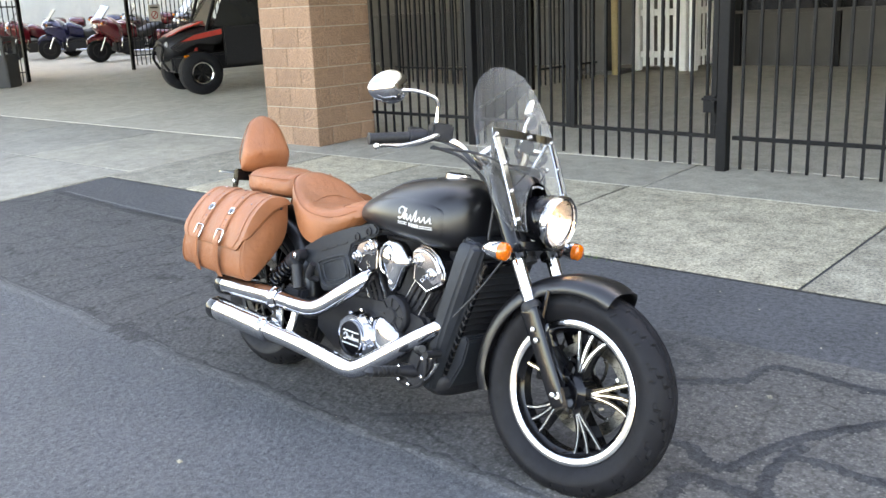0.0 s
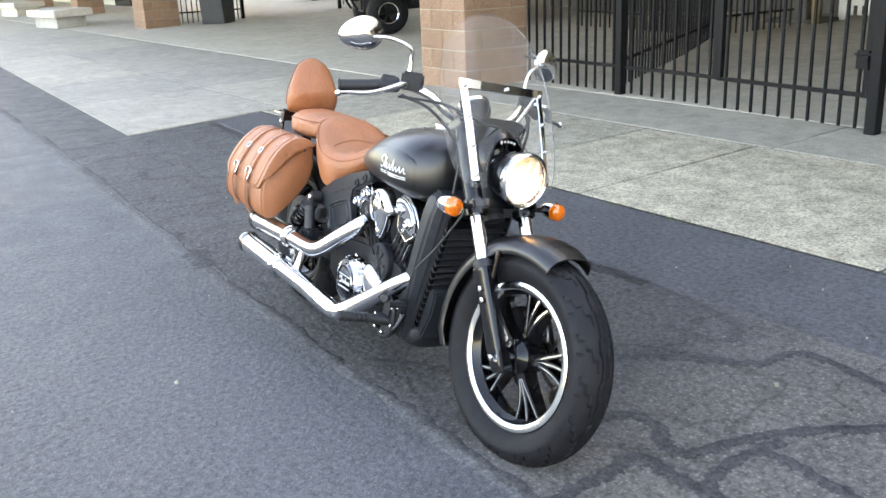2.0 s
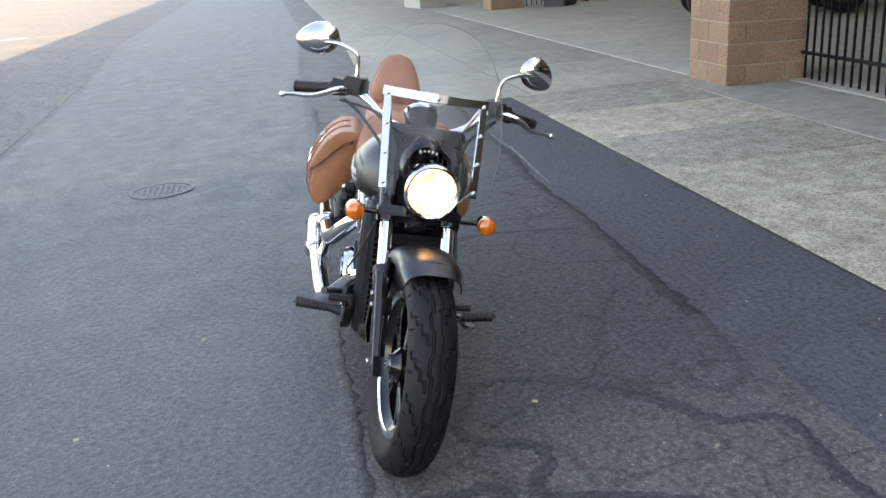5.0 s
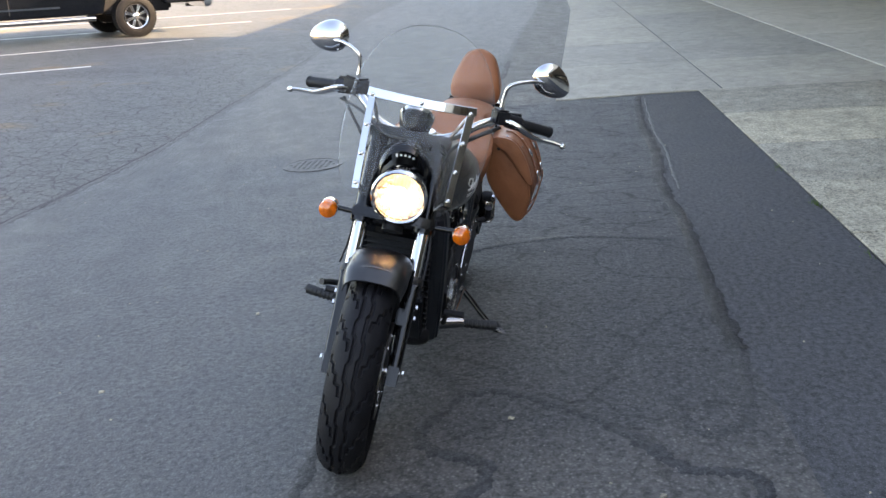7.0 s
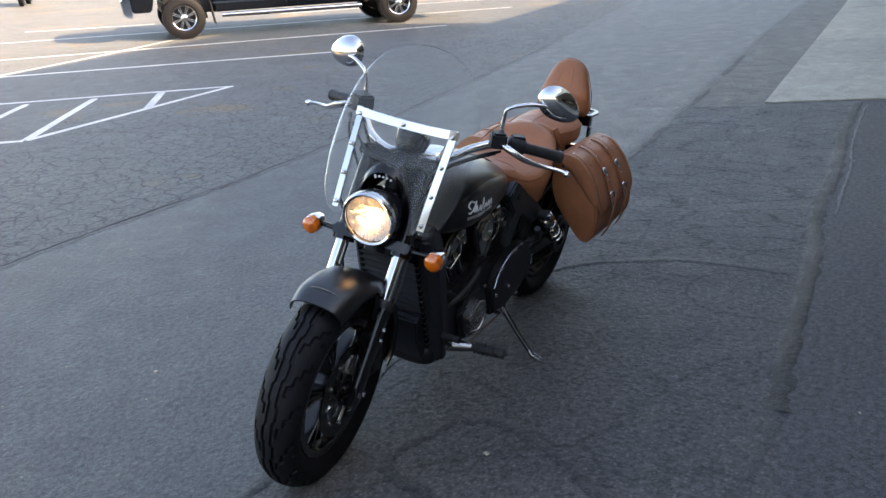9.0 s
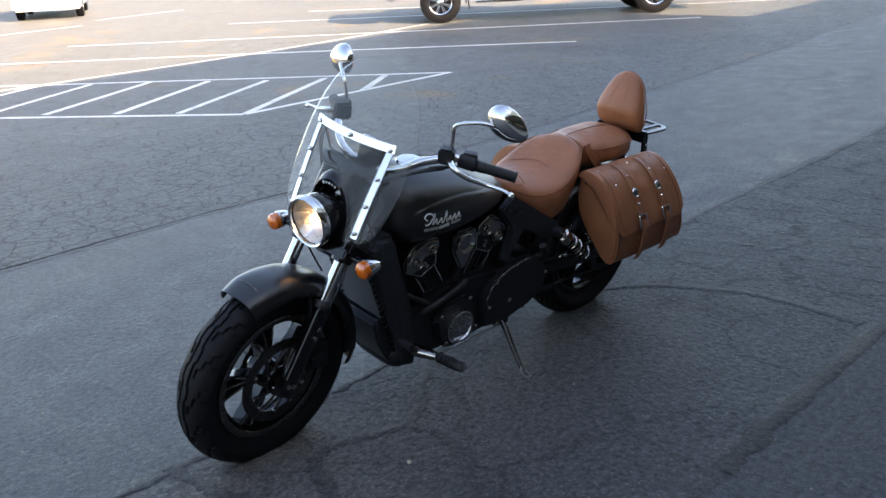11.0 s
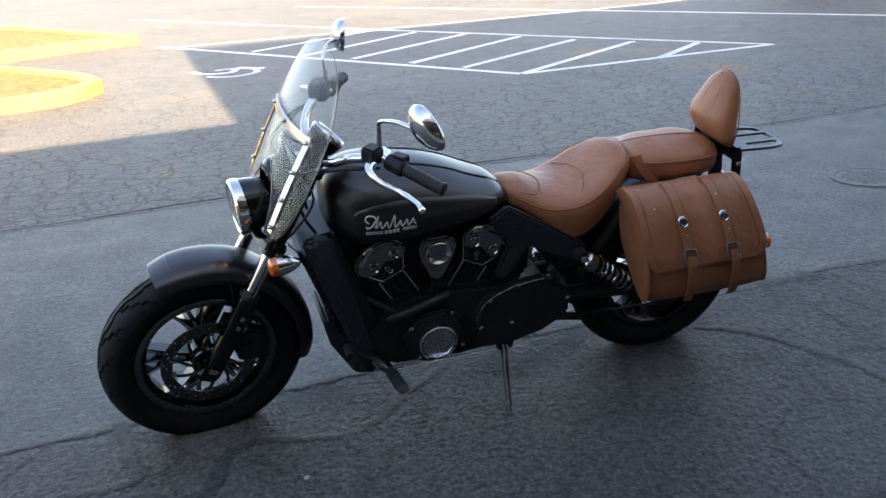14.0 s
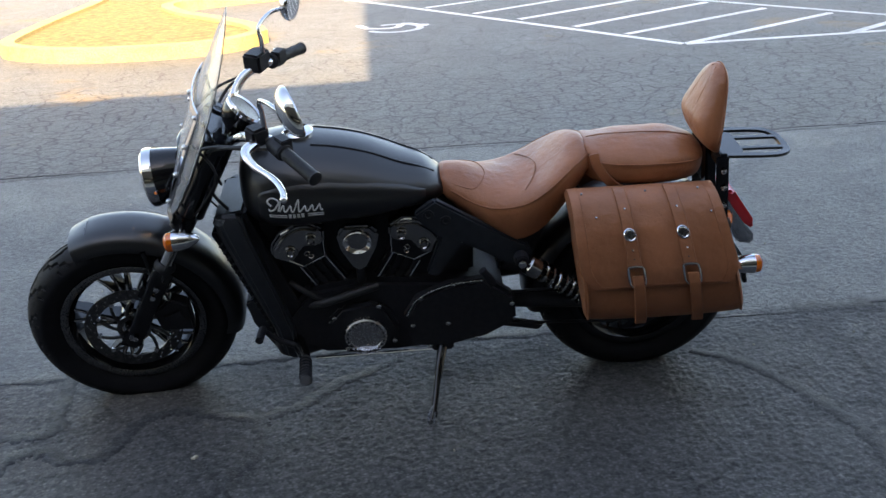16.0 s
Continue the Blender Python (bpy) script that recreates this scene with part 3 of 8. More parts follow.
# sparse pale chips lying about
rnd = random.Random(5)
chips = Shape()
for _ in range(120):
    x, y = rnd.uniform(-4, 4), rnd.uniform(-2.6, 2.0)
    chips.box((x, y, 0.003), (rnd.uniform(0.003, 0.008), rnd.uniform(0.003, 0.007), 0.004), Matrix.Rotation(rnd.uniform(0, 3), 4, "Z"))
for x, y in ((0.60, 0.52), (-0.37, -0.62), (0.36, -1.0), (1.05, 0.95)):
    chips.box((x, y, 0.004), (0.018, 0.012, 0.007), Matrix.Rotation(rnd.uniform(0, 3), 4, "Z"))
solid("stone_chips", chips, M_WALK, "small pale stone chips scattered on the asphalt", "gravel", kind="stuff")

# manhole cover
hole = thing("manhole_cover", "round grey iron manhole cover flush in the asphalt lane", "manhole", pose(-3.3, -1.06, 0.002))
part("rim", Shape().lathe([(0, 0.225), (0.006, 0.225), (0.006, 0.20), (0.0, 0.20)], (0, 0, 0), (0, 0, 1), 40), M_OLDIRON, hole)
lid = Shape().lathe([(0.001, 0.001), (0.004, 0.001), (0.004, 0.195), (0.0, 0.195)], (0, 0, 0), (0, 0, 1), 40)
for i in range(-4, 5):
    for j in range(-4, 5):
        if i * i + j * j < 17:
            lid.box((i * 0.04, j * 0.04, 0.005), (0.02, 0.02, 0.004))
part("lid", lid, M_OLDIRON, hole)

# ---- concrete walk, apron and kerb edge ----
def slab(x0, x1, y0, y1, mat, top=0.012, skew=0.0, name="slab"):
    g = 0.009
    s = Shape().plate([(x0 + g, y0 + g), (x1 - g, y0 + g), (x1 - g + skew, y1 - g), (x0 + g + skew, y1 - g)], -0.12, top, "z")
    return new(name, mesh_of(name, s, mat, 0.004, 38, 1))


pavement = thing("pavement", "worn grey concrete walk in slabs along the asphalt edge", "pavement", kind="structure")
walk_x = [14.0, 10.0, 6.2, 4.4, 2.6, 0.70, -1.20, -2.20, -3.30, -4.50, -5.80]
for a, b in zip(walk_x[1:], walk_x[:-1]):
    slab(a, b, 2.14, 3.82, M_WALK, 0.014).parent = pavement
strip_x = [14.0, 8.0, 4.6, 1.9, -1.10, -4.0, -5.80]
for a, b in zip(strip_x[1:], strip_x[:-1]):
    slab(a, b, 3.82, 4.75, M_APRON, 0.014).parent = pavement
part("joint_filler", Shape().box((4.1, 3.445, 0.0), (19.8, 2.60, 0.014)), M_SEAL, pavement, "dark filler in the joints")
apron = thing("apron", "pale smooth concrete driveway apron in large slabs", "pavement", kind="structure")
ap_x = [-5.80, -7.98, -10.12, -12.4, -14.8, -17.3, -19.8, -23.0, -27.0, -32.0, -40.0, -60.0]
def apron_edge(x):
    """The apron's edge on the lane drifts towards the building."""
    return 0.785 + 0.047 * (-5.6 - x) if x > -17 else 1.32 + 0.010 * (-17 - x)


for i, (a, b) in enumerate(zip(ap_x[1:], ap_x[:-1])):
    g = 0.014
    b0 = b + (0.19 if i == 0 else 0.0)
    s = Shape().plate([(a + g, apron_edge(a)), (b0 - g, apron_edge(b0)), (b - g, 2.371), (a + g, 2.371)], -0.12, 0.012, "z")
    new("slab", mesh_of("slab", s, M_APRON, 0.004, 38, 1)).parent = apron
    slab(a, b, 2.38, 4.15, M_APRON, 0.012).parent = apron
part("joint_filler", Shape().box((-32.9, 3.0, 0.0), (54.1, 2.28, 0.012)), M_SEAL, apron, "dark filler in the joints")
porch = thing("porch_floor", "concrete floor under the canopy, its colour lightened for daylight", "floor", kind="structure")
po_x = [14.0, 9.0, 4.5, 0.5, -3.2, -5.8, -10.0, -14.5, -19.0, -24.0, -29.0, -34.0, -40.0, -60.0]
for a, b in zip(po_x[1:], po_x[:-1]):
    y0 = 4.75 if a > -5.9 else 4.15
    for c, d in ((y0, 8.4), (8.4, 12.6), (12.6, 18.0)):
        slab(a, b, c, d, M_PORCHLIT, 0.016).parent = porch

# weeds in the joint by the asphalt
weeds = Shape()
rnd = random.Random(9)
for cx, n in ((-1.75, 40), (-0.9, 12), (-0.45, 16), (-2.6, 14)):
    for _ in range(n):
        x, y, h, a = cx + rnd.gauss(0, 0.05), 2.13 + rnd.gauss(0, 0.012), rnd.uniform(0.012, 0.04), rnd.uniform(0, 6.3)
        dx, dy = math.cos(a), math.sin(a)
        weeds.add([(x - dy * 0.003, y + dx * 0.003, 0), (x + dy * 0.003, y - dx * 0.003, 0), (x + dx * h * 0.6, y + dy * h * 0.6, h)], [(0, 1, 2)])
solid("joint_weeds", weeds, M_GRASS, "small green weeds growing in the concrete joint", "weeds", kind="stuff")

# ---- parking lot markings ----
def line(pts, w=0.10, name="painted_line", seed=0):
    return ribbon(name, pts, w, M_LINE, "worn white painted line on the asphalt lot", 0.005, 0.12, 6, seed, "road marking")


FR = [(-0.35, -10.82), (-3.46, -5.82)]
BK = [(-3.50, -10.35), (-6.75, -5.76)]
line(FR), line(BK), line([FR[1], BK[1]])
for i, (a, b) in enumerate((((-1.35, -9.40), (-3.40, -10.40)), ((-1.84, -8.62), (-3.80, -9.75)), ((-2.27, -7.97), (-4.32, -9.10)), ((-2.73, -7.21), (-4.75, -8.35)), ((-3.10, -6.55), (-5.16, -7.62)), ((-3.46, -5.82), (-5.65, -7.00)), ((-5.14, -5.76), (-6.17, -6.40)))):
    line([a, b], 0.11, seed=i + 3)
line([(-7.1, -10.19), (-10.2, -6.1)]), line([(-10.4, -10.3), (-14.21, -5.98)]), line([(-13.2, -12.4), (-18.34, -6.06)]), line([(-17.5, -12.0), (-22.5, -6.2)])
line([(-0.36, -15.0), (-3.50, -10.35)]), line([(-3.37, -14.86), (-7.1, -10.19)]), line([(-6.3, -15.2), (-10.4, -10.3)]), line([(-10.5, -15.8), (-13.2, -12.4)])
line([(-0.35, -10.6), (-7.2, -10.35), (-12.8, -10.9)])
line([(-6.0, -19.5), (-9.0, -19.8)]), line([(-10.0, -21.0), (-13.0, -21.5)]), line([(-15.1, -14.0), (-13.5, -16.5)])
ring = [(-0.80 + 0.30 * math.cos(a), -7.92 + 0.28 * math.sin(a)) for a in np.linspace(0.4, 5.2, 16)]
line(ring, 0.09, "access_symbol"), line([(-1.12, -8.05), (-0.95, -8.22), (-0.80, -7.95), (-0.52, -8.0), (-0.42, -8.25)], 0.10, "access_symbol")
line([(-1.22, -8.0), (-1.12, -8.05)], 0.16, "access_symbol")

# kerbed island in the sun
def island(name, outline, label):
    isl = thing(name, label, "kerb island", kind="structure")
    p = [(a[0], a[1]) for a in spline(outline + outline[:1], 6)][:-1]
    z = lot_z(sum(q[1] for q in p) / len(p))
    cx, cy = (sum(q[i] for q in p) / len(p) for i in (0, 1))
    inn = []
    for i, q in enumerate(p):
        t = Vector((p[(i + 1) % len(p)][0] - p[i - 1][0], p[(i + 1) % len(p)][1] - p[i - 1][1])).normalized()
        inn.append((q[0] - t.y * 0.16, q[1] + t.x * 0.16))
    if (Vector(inn[0]) - Vector((cx, cy))).length > (Vector(p[0]) - Vector((cx, cy))).length:
        inn = [(2 * a[0] - b[0], 2 * a[1] - b[1]) for a, b in zip(p, inn)]
    rows = [[(x, y, lot_z(y) - 0.02) for x, y in p], [(x, y, lot_z(y) + 0.14) for x, y in p], [(x, y, lot_z(y) + 0.14) for x, y in inn], [(x, y, lot_z(y) + 0.06) for x, y in inn]]
    part("kerb", Shape().grid(rows, loop=True), M_KERB, isl, "worn yellow painted kerb", 0.02)
    bed = Shape().add([(x, y, lot_z(y) + 0.10) for x, y in inn], [tuple(range(len(inn)))])
    part("bed", bed, M_STRAW, isl, "dry straw-coloured mulch")
    return isl


island("kerb_island", [(0.62, -7.50), (0.90, -7.10), (1.45, -6.88), (2.40, -6.95), (3.11, -7.28), (3.50, -7.75), (3.50, -8.60), (3.35, -10.0), (3.20, -11.2), (3.10, -14.0), (3.30, -17.0), (2.60, -16.0), (1.84, -14.5), (1.04, -13.3), (0.08, -11.65), (-0.14, -11.29), (0.43, -11.14), (1.50, -10.72), (1.95, -10.35), (1.72, -9.56), (1.19, -8.76), (0.76, -8.05)], "sunlit kerb island painted yellow, filled with dry grass")

# ---- building: back walls, and unseen roofs and walls that shape the light ----
def wall(name, x0, x1, y0, y1, z0, z1, mat, label, category="wall"):
    return solid(name, Shape().box(((x0 + x1) / 2, (y0 + y1) / 2, (z0 + z1) / 2), (x1 - x0, y1 - y0, z1 - z0)), mat, label, category, 0.01, kind="structure")


# both canopies are out of view; their edges are set by the shade wanted
wall("canopy", -19.6, 14, 3.15, 18, 3.05, 3.98, M_CEIL, "unseen flat plastered canopy roof over the walk", "roof")
wall("canopy", -60, -19.6, 3.15, 11.0, 3.05, 3.98, M_CEIL, "unseen flat canopy roof, cut short to let skylight in behind", "roof")
# unseen block added above the roof, sized by the shadow edge on the lot
wall("upper_storey", -13.8, 0.20, 4.0, 16, 3.98, 6.95, M_STUCCO, "unseen pale block above the canopy that shades the lot")
wall("wall_back", -15.6, 14.2, 17.0, 17.3, 0.0, 3.05, M_STUCCO, "pale stucco back wall under the canopy")
# back wall with added height and length that stop sun leaking under the canopy
wall("wall_yard", -60, -15.6, 17.0, 17.3, 0.0, 7.0, M_STUCCO, "pale stucco back wall, raised out of view to block the sun")
# added wall out of view, pale so that it throws light back into the porch
wall("wall_end", 14.0, 14.3, 3.9, 17.0, 0.0, 3.05, M_STUCCO, "unseen pale wall added to bounce light into the porch")
wall("wall_shop", -13.0, 14.0, 12.45, 12.7, 0.0, 3.05, M_SHOP, "dark panelled shop front behind the fence")
wall("wall_side", -13.25, -13.0, 12.45, 17.0, 0.0, 3.05, M_SHOP, "dark side wall of the shop")
# ---- pillars of split-face block ----
def pillar(x1, y0, label, courses=15, rows_as_parts=8):
    """A block pillar with its corner towards the lot at (x1, y0), 0.81 m square."""
    w, h = 0.81, 0.2032
    x0, y1 = x1 - w, y0 + w
    p = thing("pillar", label, "pillar", Matrix.Translation((x1, y0, 0)) @ UP, kind="structure")
    part("mortar_core", Shape().box((-w / 2, w / 2, courses * h / 2 + 0.0), (w - 0.012, w - 0.012, courses * h)), M_MORTAR, p, "recessed grey mortar joints")
    made = {}
    rnd = random.Random(int(-x1 * 10))

    def block(cx, cy, cz, sx, sy):
        key = (round(sx, 3), round(sy, 3), rnd.randrange(3))
        if key not in made:
            s = Shape()
            rr = random.Random(str(key))
            n = 5
            def face(u, v):
                edge = min(1, 6 * min(u, 1 - u)) * min(1, 6 * min(v, 1 - v))
                return 0.008 * edge * rr.uniform(0.3, 1.0)
            s.box((0, 0, 0), (sx, sy, h - 0.010))
            for ax, sgn, du, dv in (("y", -1, sx, h - 0.010), ("x", 1, sy, h - 0.010)):
                rows = []
                for j in range(n + 1):
                    r = []
                    for i in range(n + 1):
                        u, v = i / n, j / n
                        o = face(u, v)
                        r.append(((u - 0.5) * du, -(sy / 2 + o + 0.0005), (v - 0.5) * dv) if ax == "y" else (sx / 2 + o + 0.0005, (u - 0.5) * du, (v - 0.5) * dv))
                    rows.append(r)
                s.grid(rows)
            me = bpy.data.meshes.new("block")
            me.from_pydata(s.v, [], s.f)
            me.materials.append(M_BLOCK)
            me.polygons.foreach_set("use_smooth", [False] * len(me.polygons))
            made[key] = me
        ob = new("block", made[key])
        ob.parent = p
        ob.location = (cx, cy, cz)

    g = 0.010
    for c in range(courses):
        z = c * h + h / 2
        d = 0.20
        if c % 2 == 0:
            spans_x, spans_y = [(0, 0.40), (0.41, 0.81)], [(0.21, 0.60), (0.61, 0.81)]
        else:
            spans_x, spans_y = [(0, 0.20), (0.21, 0.60), (0.61, 0.81)], [(0.41, 0.81)]
        for a, b in spans_x:
            corner = b > 0.80
            dep = (0.20 if c % 2 == 0 else 0.40)
            block(-w + (a + b) / 2, (dep if corner else d) / 2, z, b - a, dep if corner else d)
        for a, b in spans_y:
            block(-d / 2, (a + b) / 2, z, d, b - a)
    return p


pillar(-5.0, 4.10, "tan split-face block pillar at the fence end")
pillar(-18.9, 5.20, "tan split-face block pillar beside the rubbish bin")
pillar(-28.2, 6.05, "tan split-face block pillar by the far doorway")
pillar(-37.5, 6.6, "far tan split-face block pillar")
pillar(9.0, 4.10, "tan split-face block pillar past the gate")

# ---- iron fence and gate ----
def fence(name, a, b, label, step=0.125, rail_z=(0.27, 1.72), low=0.03, high=1.85, stiles=(), category="fence"):
    """A run of square bars with two rails between ground points a and b."""
    A, B = Vector((*a, 0)), Vector((*b, 0))
    n = max(1, int((B - A).length / step))
    ang = math.atan2(B.y - A.y, B.x - A.x)
    f = thing(name, label, category, Matrix.Translation((A + B) / 2) @ UP @ Matrix.Rotation(ang, 4, "Z"))
    L = (B - A).length
    bar = bpy.data.meshes.new("bar")
    s = Shape().box((0, 0, (low + high) / 2), (0.019, 0.019, high - low))
    bar.from_pydata(s.v, [], s.f)
    bar.materials.append(M_IRON)
    for i in range(n):
        o = new("bar", bar)
        o.parent = f
        o.location.x = -L / 2 + (i + 0.5) * L / n
    for z in rail_z:
        part("rail", Shape().box((0, 0.002, z), (L, 0.034, 0.030)), M_IRON, f)
    for x in stiles:
        part("stile", Shape().box((x * L / 2, 0, (rail_z[0] + rail_z[1]) / 2), (0.045, 0.045, rail_z[1] - rail_z[0] + 0.03)), M_IRON, f)
    return f


def post(x, y, size=0.078, label="square black iron fence post", h=1.95):
    return solid("fence_post", Shape().box((0, 0, h / 2), (size, size, h)), M_IRON, label, "fence post", 0.004, Matrix.Translation((x, y, 0)) @ UP, "fence posts")


FENCE = "black iron bar fence along the walk"
P1, P2, P3, P4 = (-4.98, 4.86), (-3.52, 4.82), (-0.84, 4.60), (2.4, 4.52)
fence("fence", (-4.98, 4.88), (-3.58, 4.85), FENCE)
post(*P2), post(*P3, 0.085, "square black iron gate post with hinges"), post(*P4)
fence("fence", (-3.46, 4.84), (-2.36, 4.76), FENCE, stiles=(1.0,))
gate = fence("iron_gate", (-2.30, 4.74), (-0.93, 4.63), "black iron bar gate, closed, hung on a square post", stiles=(-1.0, 1.0), category="gate")
for z in (0.32, 1.6):
    h = Shape().lathe([(-0.05, 0.016), (0.05, 0.016)], (0.72, -0.03, z), (0, 0, 1), 12, True).box((0.70, -0.02, z), (0.05, 0.02, 0.09))
    part("hinge", h, M_IRON, gate, "black iron hinge", 0.002)
latch = Shape().box((0.66, -0.03, 0.52), (0.10, 0.03, 0.13)).box((0.70, -0.05, 0.52), (0.03, 0.02, 0.05)).tube([(0.60, -0.05, 0.56), (0.76, -0.05, 0.56)], 0.010, 8, 1)
part("latch", latch, M_IRON, gate, "black iron latch", 0.003)
fence("fence", (-0.77, 4.62), (2.34, 4.55), FENCE)
fence("fence", (2.46, 4.55), (9.0, 4.48), FENCE)
# inner gate leaves, swung back into the porch
fence("iron_gate", (-3.60, 4.95), (-5.70, 8.70), "black iron bar gate leaf swung open into the porch", stiles=(-1.0, 1.0), category="gate")
post(-5.75, 8.85)
fence("fence", (-5.80, 8.90), (-9.0, 9.4), "black iron bar fence inside the porch")
fence("fence", (-5.70, 8.95), (-5.75, 10.6), "black iron bar fence inside the porch")
# far fence with an open gateway
post(-19.14, 7.68), post(-19.2, 10.41)
fence("fence", (-19.0, 6.05), (-19.14, 7.62), "far black iron bar fence beside the bin")
fence("fence", (-19.2, 10.47), (-19.3, 16.8), "far black iron bar fence with a small sign")
sign = thing("wall_sign", "small white no-smoking notice with a red ring on the fence", "sign", Matrix.Translation((-19.10, 11.15, 1.36)) @ UP)
part("plate", Shape().box((0, 0, 0), (0.006, 0.34, 0.42)), M_WHITE, sign, "white plate", 0.002)
part("red_ring", Shape().lathe([(0.0, 0.095), (0.003, 0.095), (0.003, 0.075), (0.0, 0.075)], (0.0035, 0, -0.05), (1, 0, 0), 32), M_RED, sign)
part("red_bar", Shape().box((0.005, 0, -0.05), (0.003, 0.17, 0.018), Matrix.Rotation(0.78, 4, "X")), M_RED, sign)
part("text_bar", Shape().box((0.005, 0, 0.13), (0.003, 0.22, 0.03)), M_IRON, sign)

# ---- shop front, column, counter behind the gate ----
column = solid("column", Shape().box((0, 0, 1.5), (0.42, 0.42, 3.0)).box((0, 0, 0.03), (0.9, 0.55, 0.06)), M_SHOP, "dark square porch column on a low plinth", "column", 0.01, pose(-5.95, 11.1, 0.016), kind="structure")
solid("drain_pipe", Shape().tube([(-5.55, 10.85, 0.02), (-5.55, 10.85, 3.0)], 0.06, 16, 1), simple("ochre_pipe", (0.30, 0.22, 0.10), 0.5), "ochre vertical drain pipe", "pipe")
shop = thing("shop_window", "dark shop window over grey panels", "shop window", kind="structure")
for i, x in enumerate(np.arange(-4.2, 13.0, 1.55)):
    part("window_pane", Shape().box((x + 0.75, 12.435, 1.75), (1.42, 0.02, 1.75)), M_SHOPGLASS, shop, "dark reflecting glass")
    part("panel", Shape().box((x + 0.75, 12.43, 0.44), (1.42, 0.03, 0.78)), M_PANEL, shop, "grey panel", 0.004)
    part("mullion", Shape().box((x - 0.02, 12.42, 1.35), (0.09, 0.08, 2.7)), M_IRON, shop)
part("sill", Shape().box((4.0, 12.40, 0.86), (17.0, 0.10, 0.05)), M_PANEL, shop, "", 0.006)
counter = solid("low_wall", Shape().box((0, 0, 0.5), (4.6, 0.25, 1.0)).box((0, 0, 1.02), (4.7, 0.35, 0.05)), M_PANEL, "grey low wall with a cap behind the iron fence", "wall", 0.008, pose(-9.3, 12.1, 0.016, 0, 0, 12), kind="structure")

def picket(at, n, label):
    f = thing("picket_fence", label, "picket fence", at)
    L = 0.135 * n
    for i in range(n):
        x = -L / 2 + 0.135 * (i + 0.5)
        s = Shape().plate([(x - 0.035, 0.07), (x + 0.035, 0.07), (x + 0.035, 1.12), (x, 1.18), (x - 0.035, 1.12)], -0.012, 0.0)
        part("picket", s, M_WHITE, f, "", 0.002)
    for z in (0.26, 0.92):
        part("rail", Shape().box((0, 0.020, z), (L + 0.1, 0.036, 0.10)), M_WHITE, f, "", 0.003)
    for x in (-L / 2 - 0.07, L / 2 + 0.07):
        part("post", Shape().box((x, 0.02, 0.62), (0.11, 0.11, 1.24)), M_WHITE, f, "", 0.006)
    return f


picket(pose(-5.15, 11.55, 0.016), 5, "short white vinyl picket fence panel in the porch")
picket(pose(-4.55, 12.0, 0.016, 0, 0, 88), 5, "white vinyl picket fence panel, set square to its neighbour")

# ---- bin, stone benches ----
binn = thing("rubbish_bin", "dark grey square rubbish bin with a hooded top", "bin", pose(-18.35, 6.75, 0.016, 0, 0, -50) @ Matrix.Scale(1, 4))
part("body", Shape().plate([(-0.27, 0.0), (0.27, 0.0), (0.31, 0.70), (-0.31, 0.70)], -0.29, 0.29), M_BIN, binn, "", 0.02)
part("hood", Shape().box((0, 0, 1.02), (0.66, 0.62, 0.10)), M_BIN, binn, "", 0.03)
for x in (-0.27, 0.27):
    for y in (-0.25, 0.25):
        part("hood_post", Shape().box((x, y, 0.84), (0.07, 0.07, 0.30)), M_BIN, binn, "", 0.01)
part("liner", Shape().ball((0, 0, 0.70), (0.22, 0.20, 0.08), 14), M_WHITE, binn, "crumpled pale liner and waste")
for x, y, r in ((-23.0, 4.3, 8), (-31.5, 5.0, 8)):
    b = thing("stone_bench", "pale stone slab bench on a stone base", "bench", pose(x, y, 0.012, 0, 0, r), "stone benches")
    part("seat_slab", Shape().box((0, 0, 0.36), (1.9, 1.0, 0.18)), M_STONE, b, "", 0.02)
    part("base", Shape().box((0, 0, 0.135), (1.5, 0.75, 0.27)), M_STONE, b, "", 0.015)
solid("far_door", Shape().box((0, 0, 1.1), (1.9, 0.10, 2.2)), M_SHOPGLASS, "dark far doorway between pillars", "door", 0.01, pose(-32.0, 8.6, 0.0), kind="structure")
wall("wall_far", -60, -31, 8.7, 9.0, 0.0, 3.05, M_STUCCO, "pale far wall beside the walk")

